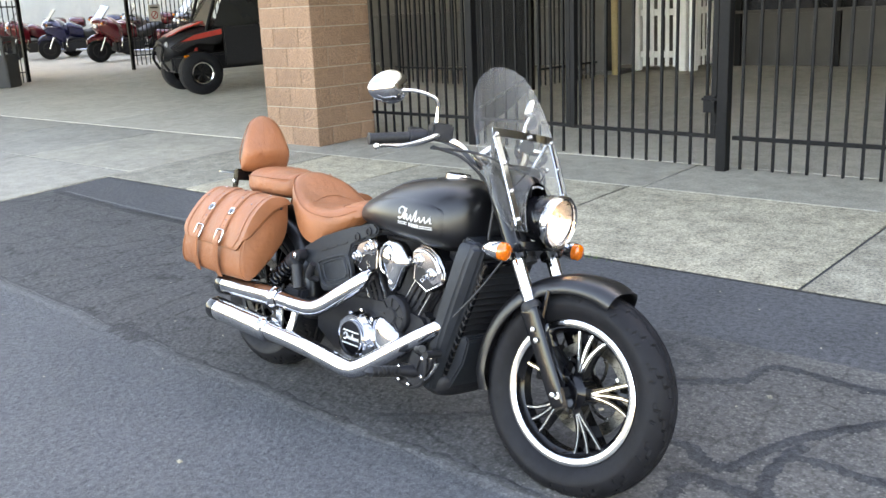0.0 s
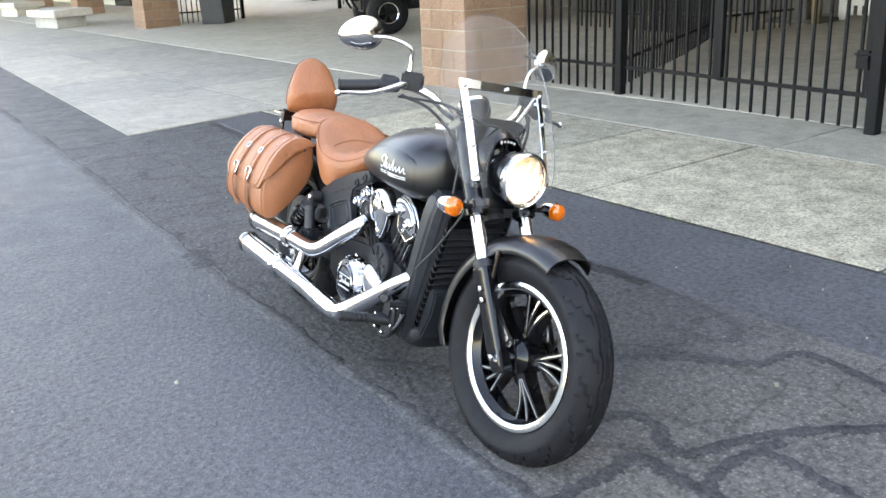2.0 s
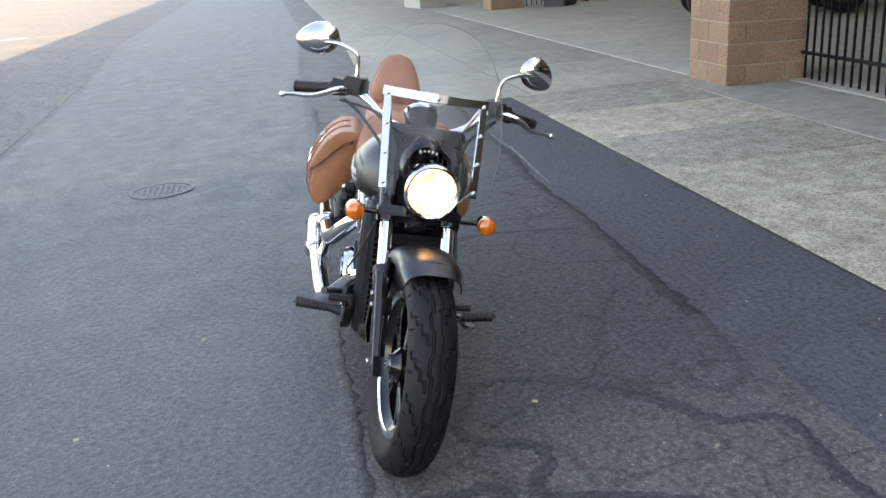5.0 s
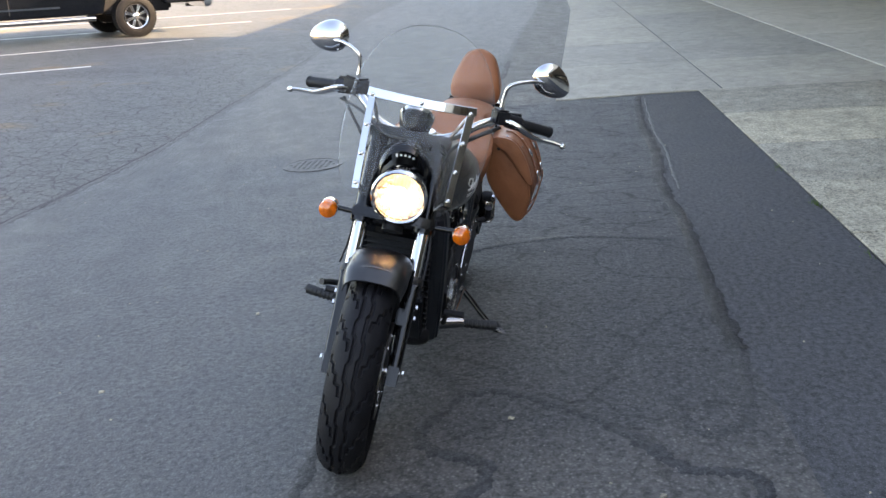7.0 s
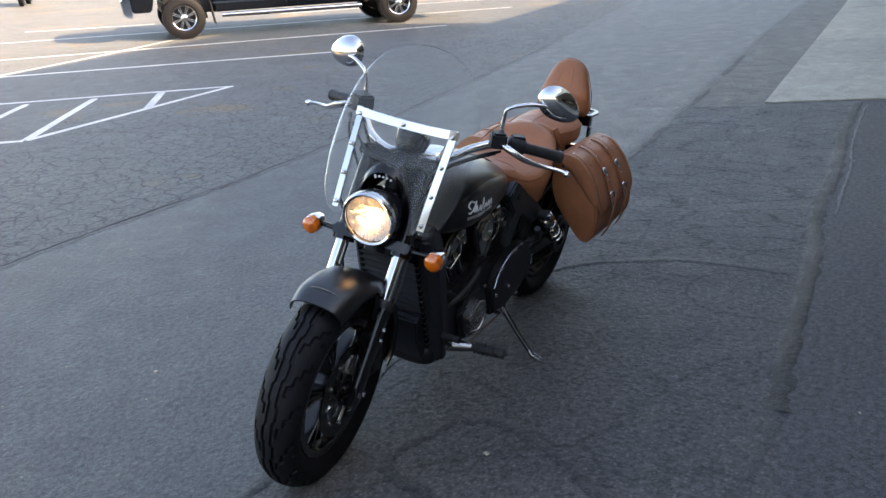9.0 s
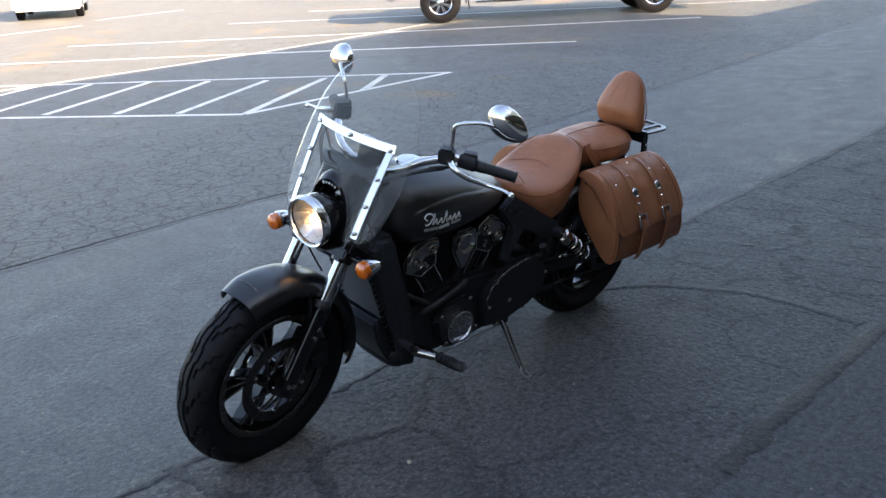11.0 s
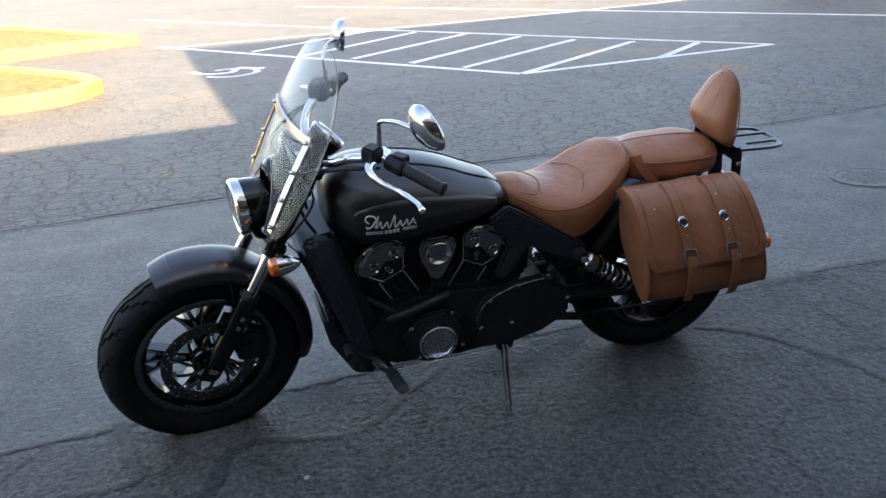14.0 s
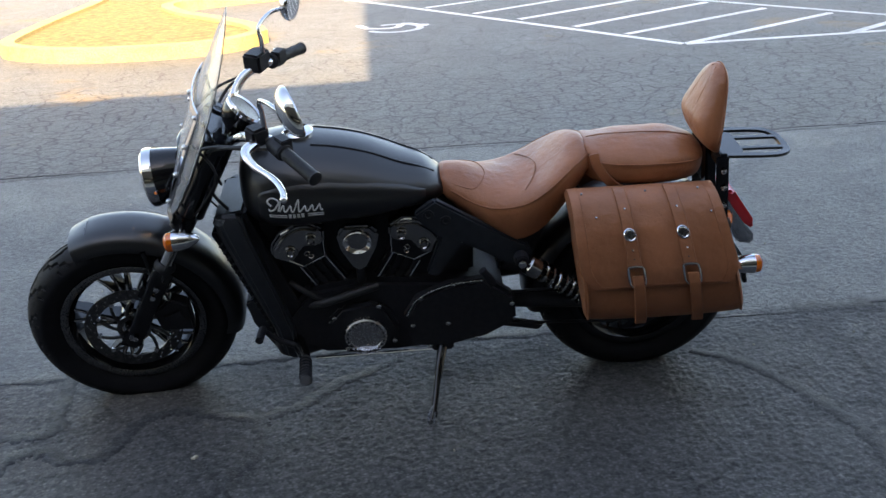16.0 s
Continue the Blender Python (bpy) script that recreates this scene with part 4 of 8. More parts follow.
# ---- vehicles under the canopy and on the lot ----
def road_wheel(parent, x, y, r, half, rim, rim_mat, m=None, spokes=8, knob=0, ring=None):
    s = Shape().lathe([(-half * 0.8, rim), (-half, rim + 0.03), (-half, r - 0.06), (-half * 0.8, r - 0.012), (-half * 0.5, r), (half * 0.5, r), (half * 0.8, r - 0.012), (half, r - 0.06), (half, rim + 0.03), (half * 0.8, rim)], (x, y, r), (0, 1, 0), 40)
    if knob:
        for i in range(knob):
            a = 2 * math.pi * i / knob
            for k in (-1, 0, 1):
                s.box((x + (r - 0.006) * math.cos(a + 0.06 * k), y + k * half * 0.62, r + (r - 0.006) * math.sin(a + 0.06 * k)), (0.03, half * 0.5, 0.05), Matrix.Rotation(-a, 4, "Y"))
    w = part("wheel", s, M_RUBBER, parent, "black rubber tyre on a metal wheel")
    sd = 1 if y > 0 else -1
    if ring is not None:
        part("rim_ring", Shape().lathe([(half * 0.86, rim + 0.006), (half * 0.93, rim - 0.004), (half * 0.86, rim - 0.022)], (x, y, r), (0, sd, 0), 36), ring, w, "bright rim ring")
    part("rim", Shape().lathe([(half * 0.82, rim + 0.004), (half * 0.9, rim - 0.01), (half * 0.45, rim - 0.03), (half * 0.35, 0.06), (half * 0.60, 0.055), (half * 0.62, 0.0005)], (x, y, r), (0, sd, 0), 36), rim_mat, w)
    for i in range(spokes):
        a = 2 * math.pi * i / spokes
        c = (x + rim * 0.52 * math.cos(a), y + sd * half * 0.62, r + rim * 0.52 * math.sin(a))
        part("rim_spoke", Shape().box(c, (rim * 0.88, half * 0.25, rim * 0.22), Matrix.Rotation(-a, 4, "Y")), rim_mat, w, "", 0.006)
    return w


utv = thing("utility_buggy", "red and black side-by-side utility buggy parked under the canopy", "buggy", pose(-12.03, 7.33, 0.016, 0, 0, -109.9))
for x in (0.0, -2.1):
    for y in (0.68, -0.68):
        road_wheel(utv, x, y, 0.365, 0.15, 0.185, M_GLOSS, spokes=6, knob=0, ring=M_ALU)
part("chassis", Shape().box((-1.05, 0, 0.52), (2.9, 0.80, 0.28)), M_CAST, utv, "", 0.04)
part("front_guard", Shape().tube([(0.45, 0.35, 0.42), (0.55, 0.33, 0.62), (0.50, 0.30, 0.82), (0.50, -0.30, 0.82), (0.55, -0.33, 0.62), (0.45, -0.35, 0.42)], 0.022, 10, 3), M_IRON, utv)
part("nose", loft_x([(0.50, 0.78, 0.30, 0.14, 0.22), (0.35, 0.82, 0.42, 0.18, 0.26), (0.0, 0.90, 0.46, 0.18, 0.30), (-0.35, 0.98, 0.48, 0.16, 0.34)]), M_CAST, utv, "black plastic nose")
part("hood", Shape().plate([(0.40, 0.98), (0.10, 1.11), (-0.32, 1.22), (-0.32, 1.18), (0.10, 1.07), (0.40, 0.94)], -0.24, 0.24), M_REDPAINT, utv, "red hood panel", 0.02)
for sd in (1, -1):
    part("front_mudguard", Shape().plate([(0.44, 0.80), (0.10, 0.98), (-0.45, 1.08), (-0.45, 0.92), (-0.30, 0.82), (0.0, 0.86), (0.30, 0.74)], sd * 0.50 - 0.04, sd * 0.50 + 0.24 * (1 if sd > 0 else 0) - (0.24 if sd < 0 else 0)), M_CAST, utv, "black mudguard", 0.02)
    part("side_stripe", Shape().plate([(0.30, 0.90), (0.05, 1.00), (-0.42, 1.07), (-0.42, 0.98), (0.05, 0.92)], sd * 0.742, sd * 0.752), M_REDPAINT, utv, "pinkish red side stripe", 0.003)
    part("headlamp", Shape().box((0.44, sd * 0.30, 0.86), (0.06, 0.16, 0.09)), M_GLASSY, utv, "", 0.02)
    part("marker_lamp", Shape().box((0.22, sd * 0.76, 0.66), (0.10, 0.02, 0.035)), M_AMBER_FAR, utv, "amber marker")
    part("side_door", Shape().plate([(-0.45, 0.46), (-0.45, 1.10), (-1.55, 1.10), (-1.75, 0.46)], sd * 0.66, sd * 0.72), M_CAST, utv, "black side door", 0.02)
    part("cage_bar", Shape().tube([(-0.20, sd * 0.60, 1.05), (-0.62, sd * 0.58, 1.85), (-1.70, sd * 0.58, 1.90), (-2.0, sd * 0.60, 1.05)], 0.03, 10, 3), M_IRON, utv)
    part("spring", Shape().tube([(0.05, sd * 0.48, 0.50), (-0.05, sd * 0.40, 0.80)], 0.035, 10, 1), M_REDPAINT, utv, "red suspension spring")
part("soft_door", Shape().plate([(-0.32, 1.10), (-0.62, 1.80), (-1.65, 1.85), (-1.75, 1.10)], 0.62, 0.64), M_SHOPGLASS, utv, "dark soft side panel", 0.004)
part("windscreen", Shape().plate([(-0.22, 1.12), (-0.60, 1.80), (-0.63, 1.80), (-0.25, 1.12)], -0.55, 0.55), M_TINT, utv, "tinted windscreen")
part("seat", Shape().box((-1.25, 0, 0.85), (0.55, 1.1, 0.5)), M_GRIP, utv, "", 0.06)
part("cargo_bed", Shape().box((-2.2, 0, 0.98), (0.95, 1.3, 0.40)), M_CAST, utv, "", 0.04)
part("roof", Shape().box((-1.2, 0, 1.92), (1.3, 1.25, 0.05)), M_CAST, utv, "", 0.02)


def tourer(at, paint, label, name="touring_motorcycle"):
    b = thing(name, label, "motorcycle", at @ Matrix.Scale(1.12, 4), "parked touring motorcycles")
    for x in (0.0, -1.69):
        road_wheel(b, x, 0.0001, 0.32, 0.075, 0.20, M_CAST, spokes=5)
    part("front_mudguard", loft_x([(0.30, 0.55, 0.06, 0.06, 0.06), (0.10, 0.66, 0.09, 0.07, 0.10), (-0.20, 0.62, 0.09, 0.08, 0.14), (-0.34, 0.45, 0.06, 0.06, 0.10)]), paint, b)
    part("fairing", loft_x([(0.10, 0.98, 0.14, 0.10, 0.12), (0.02, 0.98, 0.34, 0.18, 0.20), (-0.18, 0.96, 0.44, 0.24, 0.34), (-0.40, 0.90, 0.42, 0.24, 0.45), (-0.55, 0.80, 0.34, 0.22, 0.38)]), paint, b, "painted full fairing")
    for sd in (1, -1):
        part("headlamp", Shape().ball((0.09, sd * 0.14, 0.96), (0.05, 0.11, 0.055), 14), M_GLASSY, b, "pale headlamp")
        part("mirror", Shape().ball((-0.05, sd * 0.46, 1.10), (0.08, 0.09, 0.06), 12), paint, b)
        part("signal", Shape().ball((0.02, sd * 0.47, 1.06), (0.03, 0.05, 0.03), 10), M_AMBER_FAR, b, "amber lens")
        part("pannier", loft_x([(-1.42, 0.62, 0.05, 0.12, 0.12), (-1.50, 0.62, 0.15, 0.18, 0.20), (-1.85, 0.62, 0.16, 0.18, 0.20), (-2.05, 0.62, 0.08, 0.12, 0.12)], sd * 0.36), paint, b, "painted side case")
        part("engine_guard", Shape().tube([(-0.55, sd * 0.25, 0.35), (-0.45, sd * 0.48, 0.45), (-0.50, sd * 0.40, 0.65)], 0.02, 8, 3), M_CHROME, b)
        part("exhaust", Shape().tube([(-0.7, sd * 0.26, 0.28), (-1.2, sd * 0.30, 0.25), (-2.0, sd * 0.32, 0.30)], 0.05, 12, 3), M_CHROME, b)
        part("fork_leg", Shape().tube([(0.0, sd * 0.12, 0.32), (-0.22, sd * 0.12, 0.80)], 0.03, 10, 1), M_CHROME, b)
    part("windshield", Shape().plate([(0.0, 1.10), (-0.28, 1.45), (-0.30, 1.45), (-0.03, 1.10)], -0.28, 0.28), M_TINT, b, "tinted windshield", 0.003)
    part("engine", Shape().box((-0.75, 0, 0.42), (0.75, 0.62, 0.36)), M_CAST, b, "", 0.06)
    part("tank", loft_x([(-0.50, 0.90, 0.16, 0.12, 0.2), (-0.70, 0.92, 0.20, 0.14, 0.3), (-1.0, 0.82, 0.16, 0.10, 0.3)]), paint, b)
    part("seat", loft_x([(-0.95, 0.78, 0.10, 0.05, 0.15), (-1.15, 0.74, 0.19, 0.06, 0.2), (-1.40, 0.80, 0.20, 0.10, 0.2), (-1.70, 0.88, 0.19, 0.08, 0.2), (-1.85, 0.90, 0.10, 0.06, 0.15)]), M_GRIP, b, "black seat")
    part("trunk", loft_x([(-1.72, 1.02, 0.18, 0.14, 0.12), (-1.82, 1.02, 0.28, 0.18, 0.16), (-2.10, 1.02, 0.28, 0.17, 0.16), (-2.20, 1.02, 0.2, 0.12, 0.12)]), paint, b, "painted top case")
    part("handlebar", Shape().tube([(-0.55, 0.40, 1.02), (-0.38, 0.2, 1.06), (-0.35, -0.2, 1.06), (-0.55, -0.40, 1.02)], 0.016, 10, 4), M_CHROME, b)
    return b


tourer(pose(-23.9, 12.1, 0.016, 0, 0, -100) @ pose(0, 0, 0, -7), M_DEEPRED, "deep red touring motorcycle parked behind the far fence")
tourer(pose(-28.6, 12.9, 0.016, 0, 0, -112) @ pose(0, 0, 0, -7), M_NAVY, "dark blue touring motorcycle with a black seat, parked")
tourer(pose(-30.2, 12.4, 0.016, 0, 0, -118) @ pose(0, 0, 0, -7), M_DEEPRED, "bright red touring motorcycle parked beside the blue one")
tourer(pose(-33.2, 13.2, 0.016, 0, 0, -112) @ pose(0, 0, 0, -7), M_DEEPRED, "red touring motorcycle at the row's far end")
tourer(pose(-21.2, 13.2, 0.016, 0, 0, -108) @ pose(0, 0, 0, -7), M_DARKBIKE, "dark touring motorcycle half hidden by the far fence")
tourer(pose(-26.5, 14.6, 0.016, 0, 0, -110) @ pose(0, 0, 0, -7), M_DARKBIKE, "black touring motorcycle in the second row")


def truck_wheel(t, x, y):
    """Knobbly tyre on a chrome rim of eight twin spokes over a dark drum."""
    sd, r, half, rim = (1 if y > 0 else -1), 0.41, 0.14, 0.245
    s = Shape().lathe([(-half * 0.8, rim), (-half, rim + 0.03), (-half, r - 0.06), (-half * 0.8, r - 0.012), (-half * 0.5, r), (half * 0.5, r), (half * 0.8, r - 0.012), (half, r - 0.06), (half, rim + 0.03), (half * 0.8, rim)], (x, y, r), (0, 1, 0), 48)
    for i in range(44):
        a = 2 * math.pi * i / 44
        for k in (-1, 0, 1):
            b = a + 0.05 * k
            s.box((x + (r - 0.008) * math.cos(b), y + k * half * 0.60, r + (r - 0.008) * math.sin(b)), (0.024, half * 0.46, 0.036), Matrix.Rotation(-b, 4, "Y"))
    w = part("wheel", s, M_RUBBER, t, "dusty black knobbly tyre on a chrome wheel")
    part("rim", Shape().lathe([(half * 0.80, rim + 0.004), (half * 0.92, rim - 0.006), (half * 0.82, rim - 0.026), (half * 0.2, rim - 0.040)], (x, y, r), (0, sd, 0), 40), M_CHROME, w, "bright chrome rim")
    part("brake_drum", Shape().lathe([(half * 0.25, rim - 0.034), (half * 0.22, 0.001)], (x, y, r), (0, sd, 0), 32), M_CAST, w)
    for i in range(8):
        a = 2 * math.pi * (i + 0.5) / 8
        sp = Shape()
        for o in (-0.105, 0.105):
            c = (x + 0.136 * math.cos(a + o), y + sd * half * 0.66, r + 0.136 * math.sin(a + o))
            sp.box(c, (0.175, 0.030, 0.022), Matrix.Rotation(-(a + o * 0.4), 4, "Y"))
        part("rim_spoke", sp, M_ALU, w, "", 0.006)
    part("hub_cap", Shape().lathe([(half * 0.45, 0.070), (half * 0.86, 0.064), (half * 0.95, 0.048), (half * 0.98, 0.001)], (x, y, r), (0, sd, 0), 28), M_ALU, w, "bright hub cap")


def pickup(at, label):
    t = thing("pickup_truck", label, "truck", at)
    L = 4.36
    for x in (0.0, -L):
        for y in (0.86, -0.86):
            truck_wheel(t, x, y)
    low = Shape()
    low.plate([(0.95, 0.55), (0.98, 1.12), (0.50, 1.22), (-0.75, 1.26), (-5.75, 1.30), (-5.85, 0.62), (-5.0, 0.62), (-4.88, 0.90), (-4.62, 1.02), (-4.10, 1.02), (-3.84, 0.90), (-3.74, 0.50), (-0.62, 0.48), (-0.52, 0.90), (-0.26, 1.02), (0.26, 1.02), (0.50, 0.90), (0.58, 0.55)], -0.97, 0.97)
    part("body", low, M_NAVYPAINT, t, "dark blue body sides", 0.03)
    part("underbody", Shape().box((-2.4, 0, 0.62), (5.6, 1.5, 0.30)), M_CAST, t, "", 0.05)
    part("tow_hitch", Shape().tube([(-5.8, 0, 0.52), (-6.15, 0, 0.52), (-6.30, 0, 0.62), (-6.32, 0, 0.72)], 0.035, 10, 2), M_CAST, t, "black tow hitch")
    part("cab", Shape().plate([(-0.55, 1.26), (-1.25, 1.90), (-3.10, 1.92), (-3.45, 1.28)], -0.85, 0.85), M_SHOPGLASS, t, "dark cab glass", 0.06)
    part("roof", Shape().box((-2.15, 0, 1.93), (1.75, 1.55, 0.05)), M_NAVYPAINT, t, "", 0.02)
    part("front_bumper", Shape().plate([(0.93, 0.46), (1.10, 0.50), (1.14, 0.82), (0.97, 0.86)], -0.99, 0.99), M_CHROME, t, "chrome front bumper", 0.03)
    part("rear_bumper", Shape().plate([(-5.83, 0.50), (-6.0, 0.52), (-6.0, 0.72), (-5.83, 0.74)], -0.95, 0.95), M_CHROME, t, "chrome rear bumper", 0.02)
    part("grille", Shape().box((1.0, 0, 1.0), (0.06, 1.1, 0.30)), M_CHROME, t, "", 0.02)
    for sd in (1, -1):
        part("headlamp", Shape().box((0.98, sd * 0.76, 1.0), (0.07, 0.36, 0.24)), M_GLASSY, t, "", 0.03)
        part("running_board", Shape().tube([(-0.72, sd * 1.0, 0.42), (-3.55, sd * 1.0, 0.42)], 0.045, 12, 1), M_CHROME, t, "chrome side step")
        part("rocker_trim", Shape().box((-1.75, sd * 0.974, 0.66), (2.35, 0.012, 0.035)), M_CHROME, t, "thin chrome strip along the door", 0.004)
        part("step_pad", Shape().box((-1.4, sd * 1.0, 0.39), (0.5, 0.10, 0.03)), M_GRIP, t, "", 0.01)
        part("mud_flap", Shape().box((-0.56, sd * 0.86, 0.48), (0.02, 0.28, 0.45), Matrix.Rotation(0.15, 4, "Y")), M_GRIP, t)
        part("door_seam", Shape().box((-2.02, sd * 0.971, 0.90), (0.012, 0.004, 0.66)), M_GRIP, t)
    for x in (0.0, -L):
        part("axle", Shape().tube([(x, -0.8, 0.41), (x, 0.8, 0.41)], 0.06, 10, 1), M_CAST, t)
    return t


tr = math.degrees(math.atan2(-10.4 + 7.2, -11.65 + 14.6))
mid = Vector((-12.00, -10.60)) - 0.86 * Vector((-math.sin(radians(tr)), math.cos(radians(tr))))
pickup(pose(mid.x, mid.y, lot_z(mid.y), 0, 0, tr) @ pose(0, 0, 0, -1.55, -1.68), "dark blue pickup truck with chrome step, parked in sun")


def sedan(at, paint, label):
    c = thing("car", label, "car", at, "cars on the far lot")
    for x in (0.0, -2.7):
        for y in (0.78, -0.78):
            road_wheel(c, x, y, 0.33, 0.11, 0.21, M_ALU, spokes=7)
    part("body", Shape().plate([(0.85, 0.25), (0.92, 0.60), (0.70, 0.74), (-0.45, 0.90), (-3.30, 0.95), (-3.65, 0.85), (-3.60, 0.30), (-3.15, 0.28), (-3.05, 0.60), (-2.70, 0.74), (-2.35, 0.60), (-2.25, 0.25), (-0.45, 0.25), (-0.35, 0.60), (0.0, 0.74), (0.35, 0.60), (0.45, 0.25)], -0.88, 0.88), paint, c, "", 0.06)
    part("cabin", Shape().plate([(-0.35, 0.88), (-1.10, 1.38), (-2.30, 1.40), (-3.15, 0.93)], -0.72, 0.72), M_SHOPGLASS, c, "dark cabin glass", 0.10)
    part("roof", Shape().box((-1.7, 0, 1.40), (1.25, 1.25, 0.05)), paint, c, "", 0.02)
    for sd in (1, -1):
        part("headlamp", Shape().ball((0.80, sd * 0.66, 0.63), (0.12, 0.16, 0.07), 12), M_GLASSY, c, "pale headlamp")
    return c


sedan(pose(-6.3, -22.4, lot_z(-22.4), 0, 0, 58) @ pose(0, 0, 0, -1.2, 1.9), M_BEIGE, "beige car parked in the sun across the lot")
sedan(pose(-10.1, -23.6, lot_z(-23.6), 0, 0, 60) @ pose(0, 0, 0, -1.2, 1.9), M_WHITE, "white car parked in the sun across the lot")
tourer(pose(-22.3, -26.0, lot_z(-26.0), 0, 0, 40), M_DEEPRED, "small red motorcycle parked far across the sunny lot", "parked_motorcycle")
# ---- the motorcycle: x forward, y to its left, z up; leaning on its side stand ----
bike = thing("motorcycle", "black cruiser motorcycle, tan leather seat and bags, leaning on side stand", "motorcycle", pose(-0.002, 0.0905, 0.0, 0, 0, -5.1) @ pose(0, 0, 0, -11.5))
RAKE, STEER = radians(29.0), radians(7.0)
AXLE_F, AXLE_R = Vector((0.79, 0, 0.300)), Vector((-0.83, 0, 0.310))
HEAD = Vector((0.41, 0, 0.90))
S = Matrix.Translation(HEAD) @ Matrix.Rotation(STEER, 4, Vector((-math.sin(RAKE), 0, math.cos(RAKE)))) @ Matrix.Translation(-HEAD)


def tyre(radius, half, rim_r, n=900, k=81):
    """A tyre round the y axis with stepped grooves cut into its tread."""
    th = np.linspace(0, 2 * math.pi, n, endpoint=False)
    u = np.linspace(-1, 1, k)
    ang = u * 1.32
    y = half * np.sin(ang) / math.sin(1.32)
    r = radius - half * 0.92 * (1 - np.cos(ang))
    arc = half * ang / 1.32 * 1.2
    A, Y = np.meshgrid(th * radius, arc, indexing="ij")
    depth = np.zeros_like(A)
    period = 2 * math.pi * radius / 16
    wave = [(0.0, 0.009), (0.040, 0.009), (0.050, 0.015), (0.090, 0.015), (0.100, 0.009), (period, 0.009)]
    step = [(0.0, 0.022), (0.030, 0.024), (0.034, 0.036), (0.062, 0.038), (0.066, 0.050), (0.090, 0.052), (0.094, 0.066), (0.112, 0.068)]
    short = [(0.052, 0.064), (0.056, 0.074)]
    for side in (-1, 1):
        a = (A + (0.0 if side > 0 else period / 2)) % period
        cuts = [c for path in (wave, step, short) for c in zip(path[:-1], path[1:])]
        for shift in (0.0, -period):
            for (p0, q0), (p1, q1) in cuts:
                dx, dy = p1 - p0, q1 - q0
                px, py = a - p0 - shift, side * Y - q0
                t = np.clip((px * dx + py * dy) / (dx * dx + dy * dy), 0, 1)
                dist = np.hypot(px - t * dx, py - t * dy)
                depth = np.maximum(depth, np.clip((0.0044 - dist) / 0.0015, 0, 1) * 0.0072)
    rows = []
    for i in range(n):
        c, s = math.cos(th[i]), math.sin(th[i])
        row = [((r[j] - depth[i, j]) * c, y[j], (r[j] - depth[i, j]) * s) for j in range(k)]
        side = [(rim_r + 0.012, half * 0.62), (rim_r + 0.03, half * 0.86), (rim_r + 0.055, half * 1.0)]
        row = [(q * c, -w, q * s) for q, w in side] + row + [(q * c, w, q * s) for q, w in reversed(side)]
        rows.append(row)
    return Shape().grid(rows, ring=True)


def wheel_parts(name, axle, radius, half, rim_r, m, lip):
    w = part(name, tyre(radius, half, rim_r, 900 if lip else 480, 81 if lip else 45), M_RUBBER, bike, "black rubber tyre with stepped tread grooves", sharp=28, at=m @ Matrix.Translation(axle))
    b = half * 0.62
    prof = [(-b, rim_r + 0.012), (-b - 0.004, rim_r + 0.010), (-b - 0.003, rim_r - 0.006), (-b + 0.012, rim_r - 0.014), (-b + 0.025, rim_r - 0.028), (b - 0.025, rim_r - 0.028), (b - 0.012, rim_r - 0.014), (b + 0.003, rim_r - 0.006), (b + 0.004, rim_r + 0.010), (b, rim_r + 0.012)]
    part("rim", Shape().lathe(prof, seg=96), M_GLOSS, w, "gloss black cast rim")
    for sd in (-1, 1):
        lipp = Shape().lathe([(sd * (b + 0.004), rim_r + 0.011), (sd * (b + 0.0065), rim_r + 0.006), (sd * (b + 0.006), rim_r - 0.007), (sd * (b + 0.001), rim_r - 0.013), (sd * (b - 0.002), rim_r - 0.010)], seg=96)
        part("rim_lip", lipp, M_ALU if lip and sd < 0 else M_DARKLIP if lip else M_CAST, w, "polished metal rim edge")
    hub = Shape().lathe([(-0.062, 0.012), (-0.062, 0.030), (-0.05, 0.034), (-0.035, 0.052), (0.035, 0.052), (0.05, 0.034), (0.062, 0.030), (0.062, 0.012)], seg=32, cap=True)
    part("hub", hub, M_GLOSS, w)
    for g in range(5):
        a0 = 2 * math.pi * g / 5 + 0.10
        web, edge = Shape(), Shape()
        for j, da in enumerate((-0.26, 0.0, 0.26)):
            pts = []
            for q in np.linspace(0, 1, 9):
                rr = 0.048 + (rim_r - 0.016 - 0.048) * q
                aa = a0 + (da * (0.12 + 0.88 * q ** 0.85) + 0.05 * math.sin(q * math.pi))
                pts.append((rr, aa))
            for sh, wd, ya, yb in ((web, 0.0075, -0.026, 0.026), (edge, 0.0024, -0.0288, -0.0262), (edge, 0.0024, 0.0262, 0.0288)):
                rows = []
                for (rr, aa), q in zip(pts, np.linspace(0, 1, 9)):
                    if sh is edge and q < 0.1:
                        continue
                    c, t = Vector((rr * math.cos(aa), 0, rr * math.sin(aa))), Vector((-math.sin(aa), 0, math.cos(aa)))
                    yy = 1.0 - 0.25 * q
                    if sh is web:
                        wd = 0.0060 + 0.0085 * (1 - q) ** 2
                    rows.append([c - t * wd + Vector((0, ya * yy, 0)), c + t * wd + Vector((0, ya * yy, 0)), c + t * wd + Vector((0, yb * yy, 0)), c - t * wd + Vector((0, yb * yy, 0))])
                sh.grid(rows, loop=True, cap=True)
        part("spoke", web, M_GLOSS, w, "gloss black three-finned spoke")
        part("spoke_edge", edge, M_ALU if lip else M_CAST, w, "bright machined spoke edges")
    return w


front_wheel = wheel_parts("front_wheel", AXLE_F, 0.325, 0.070, 0.212, S, True)
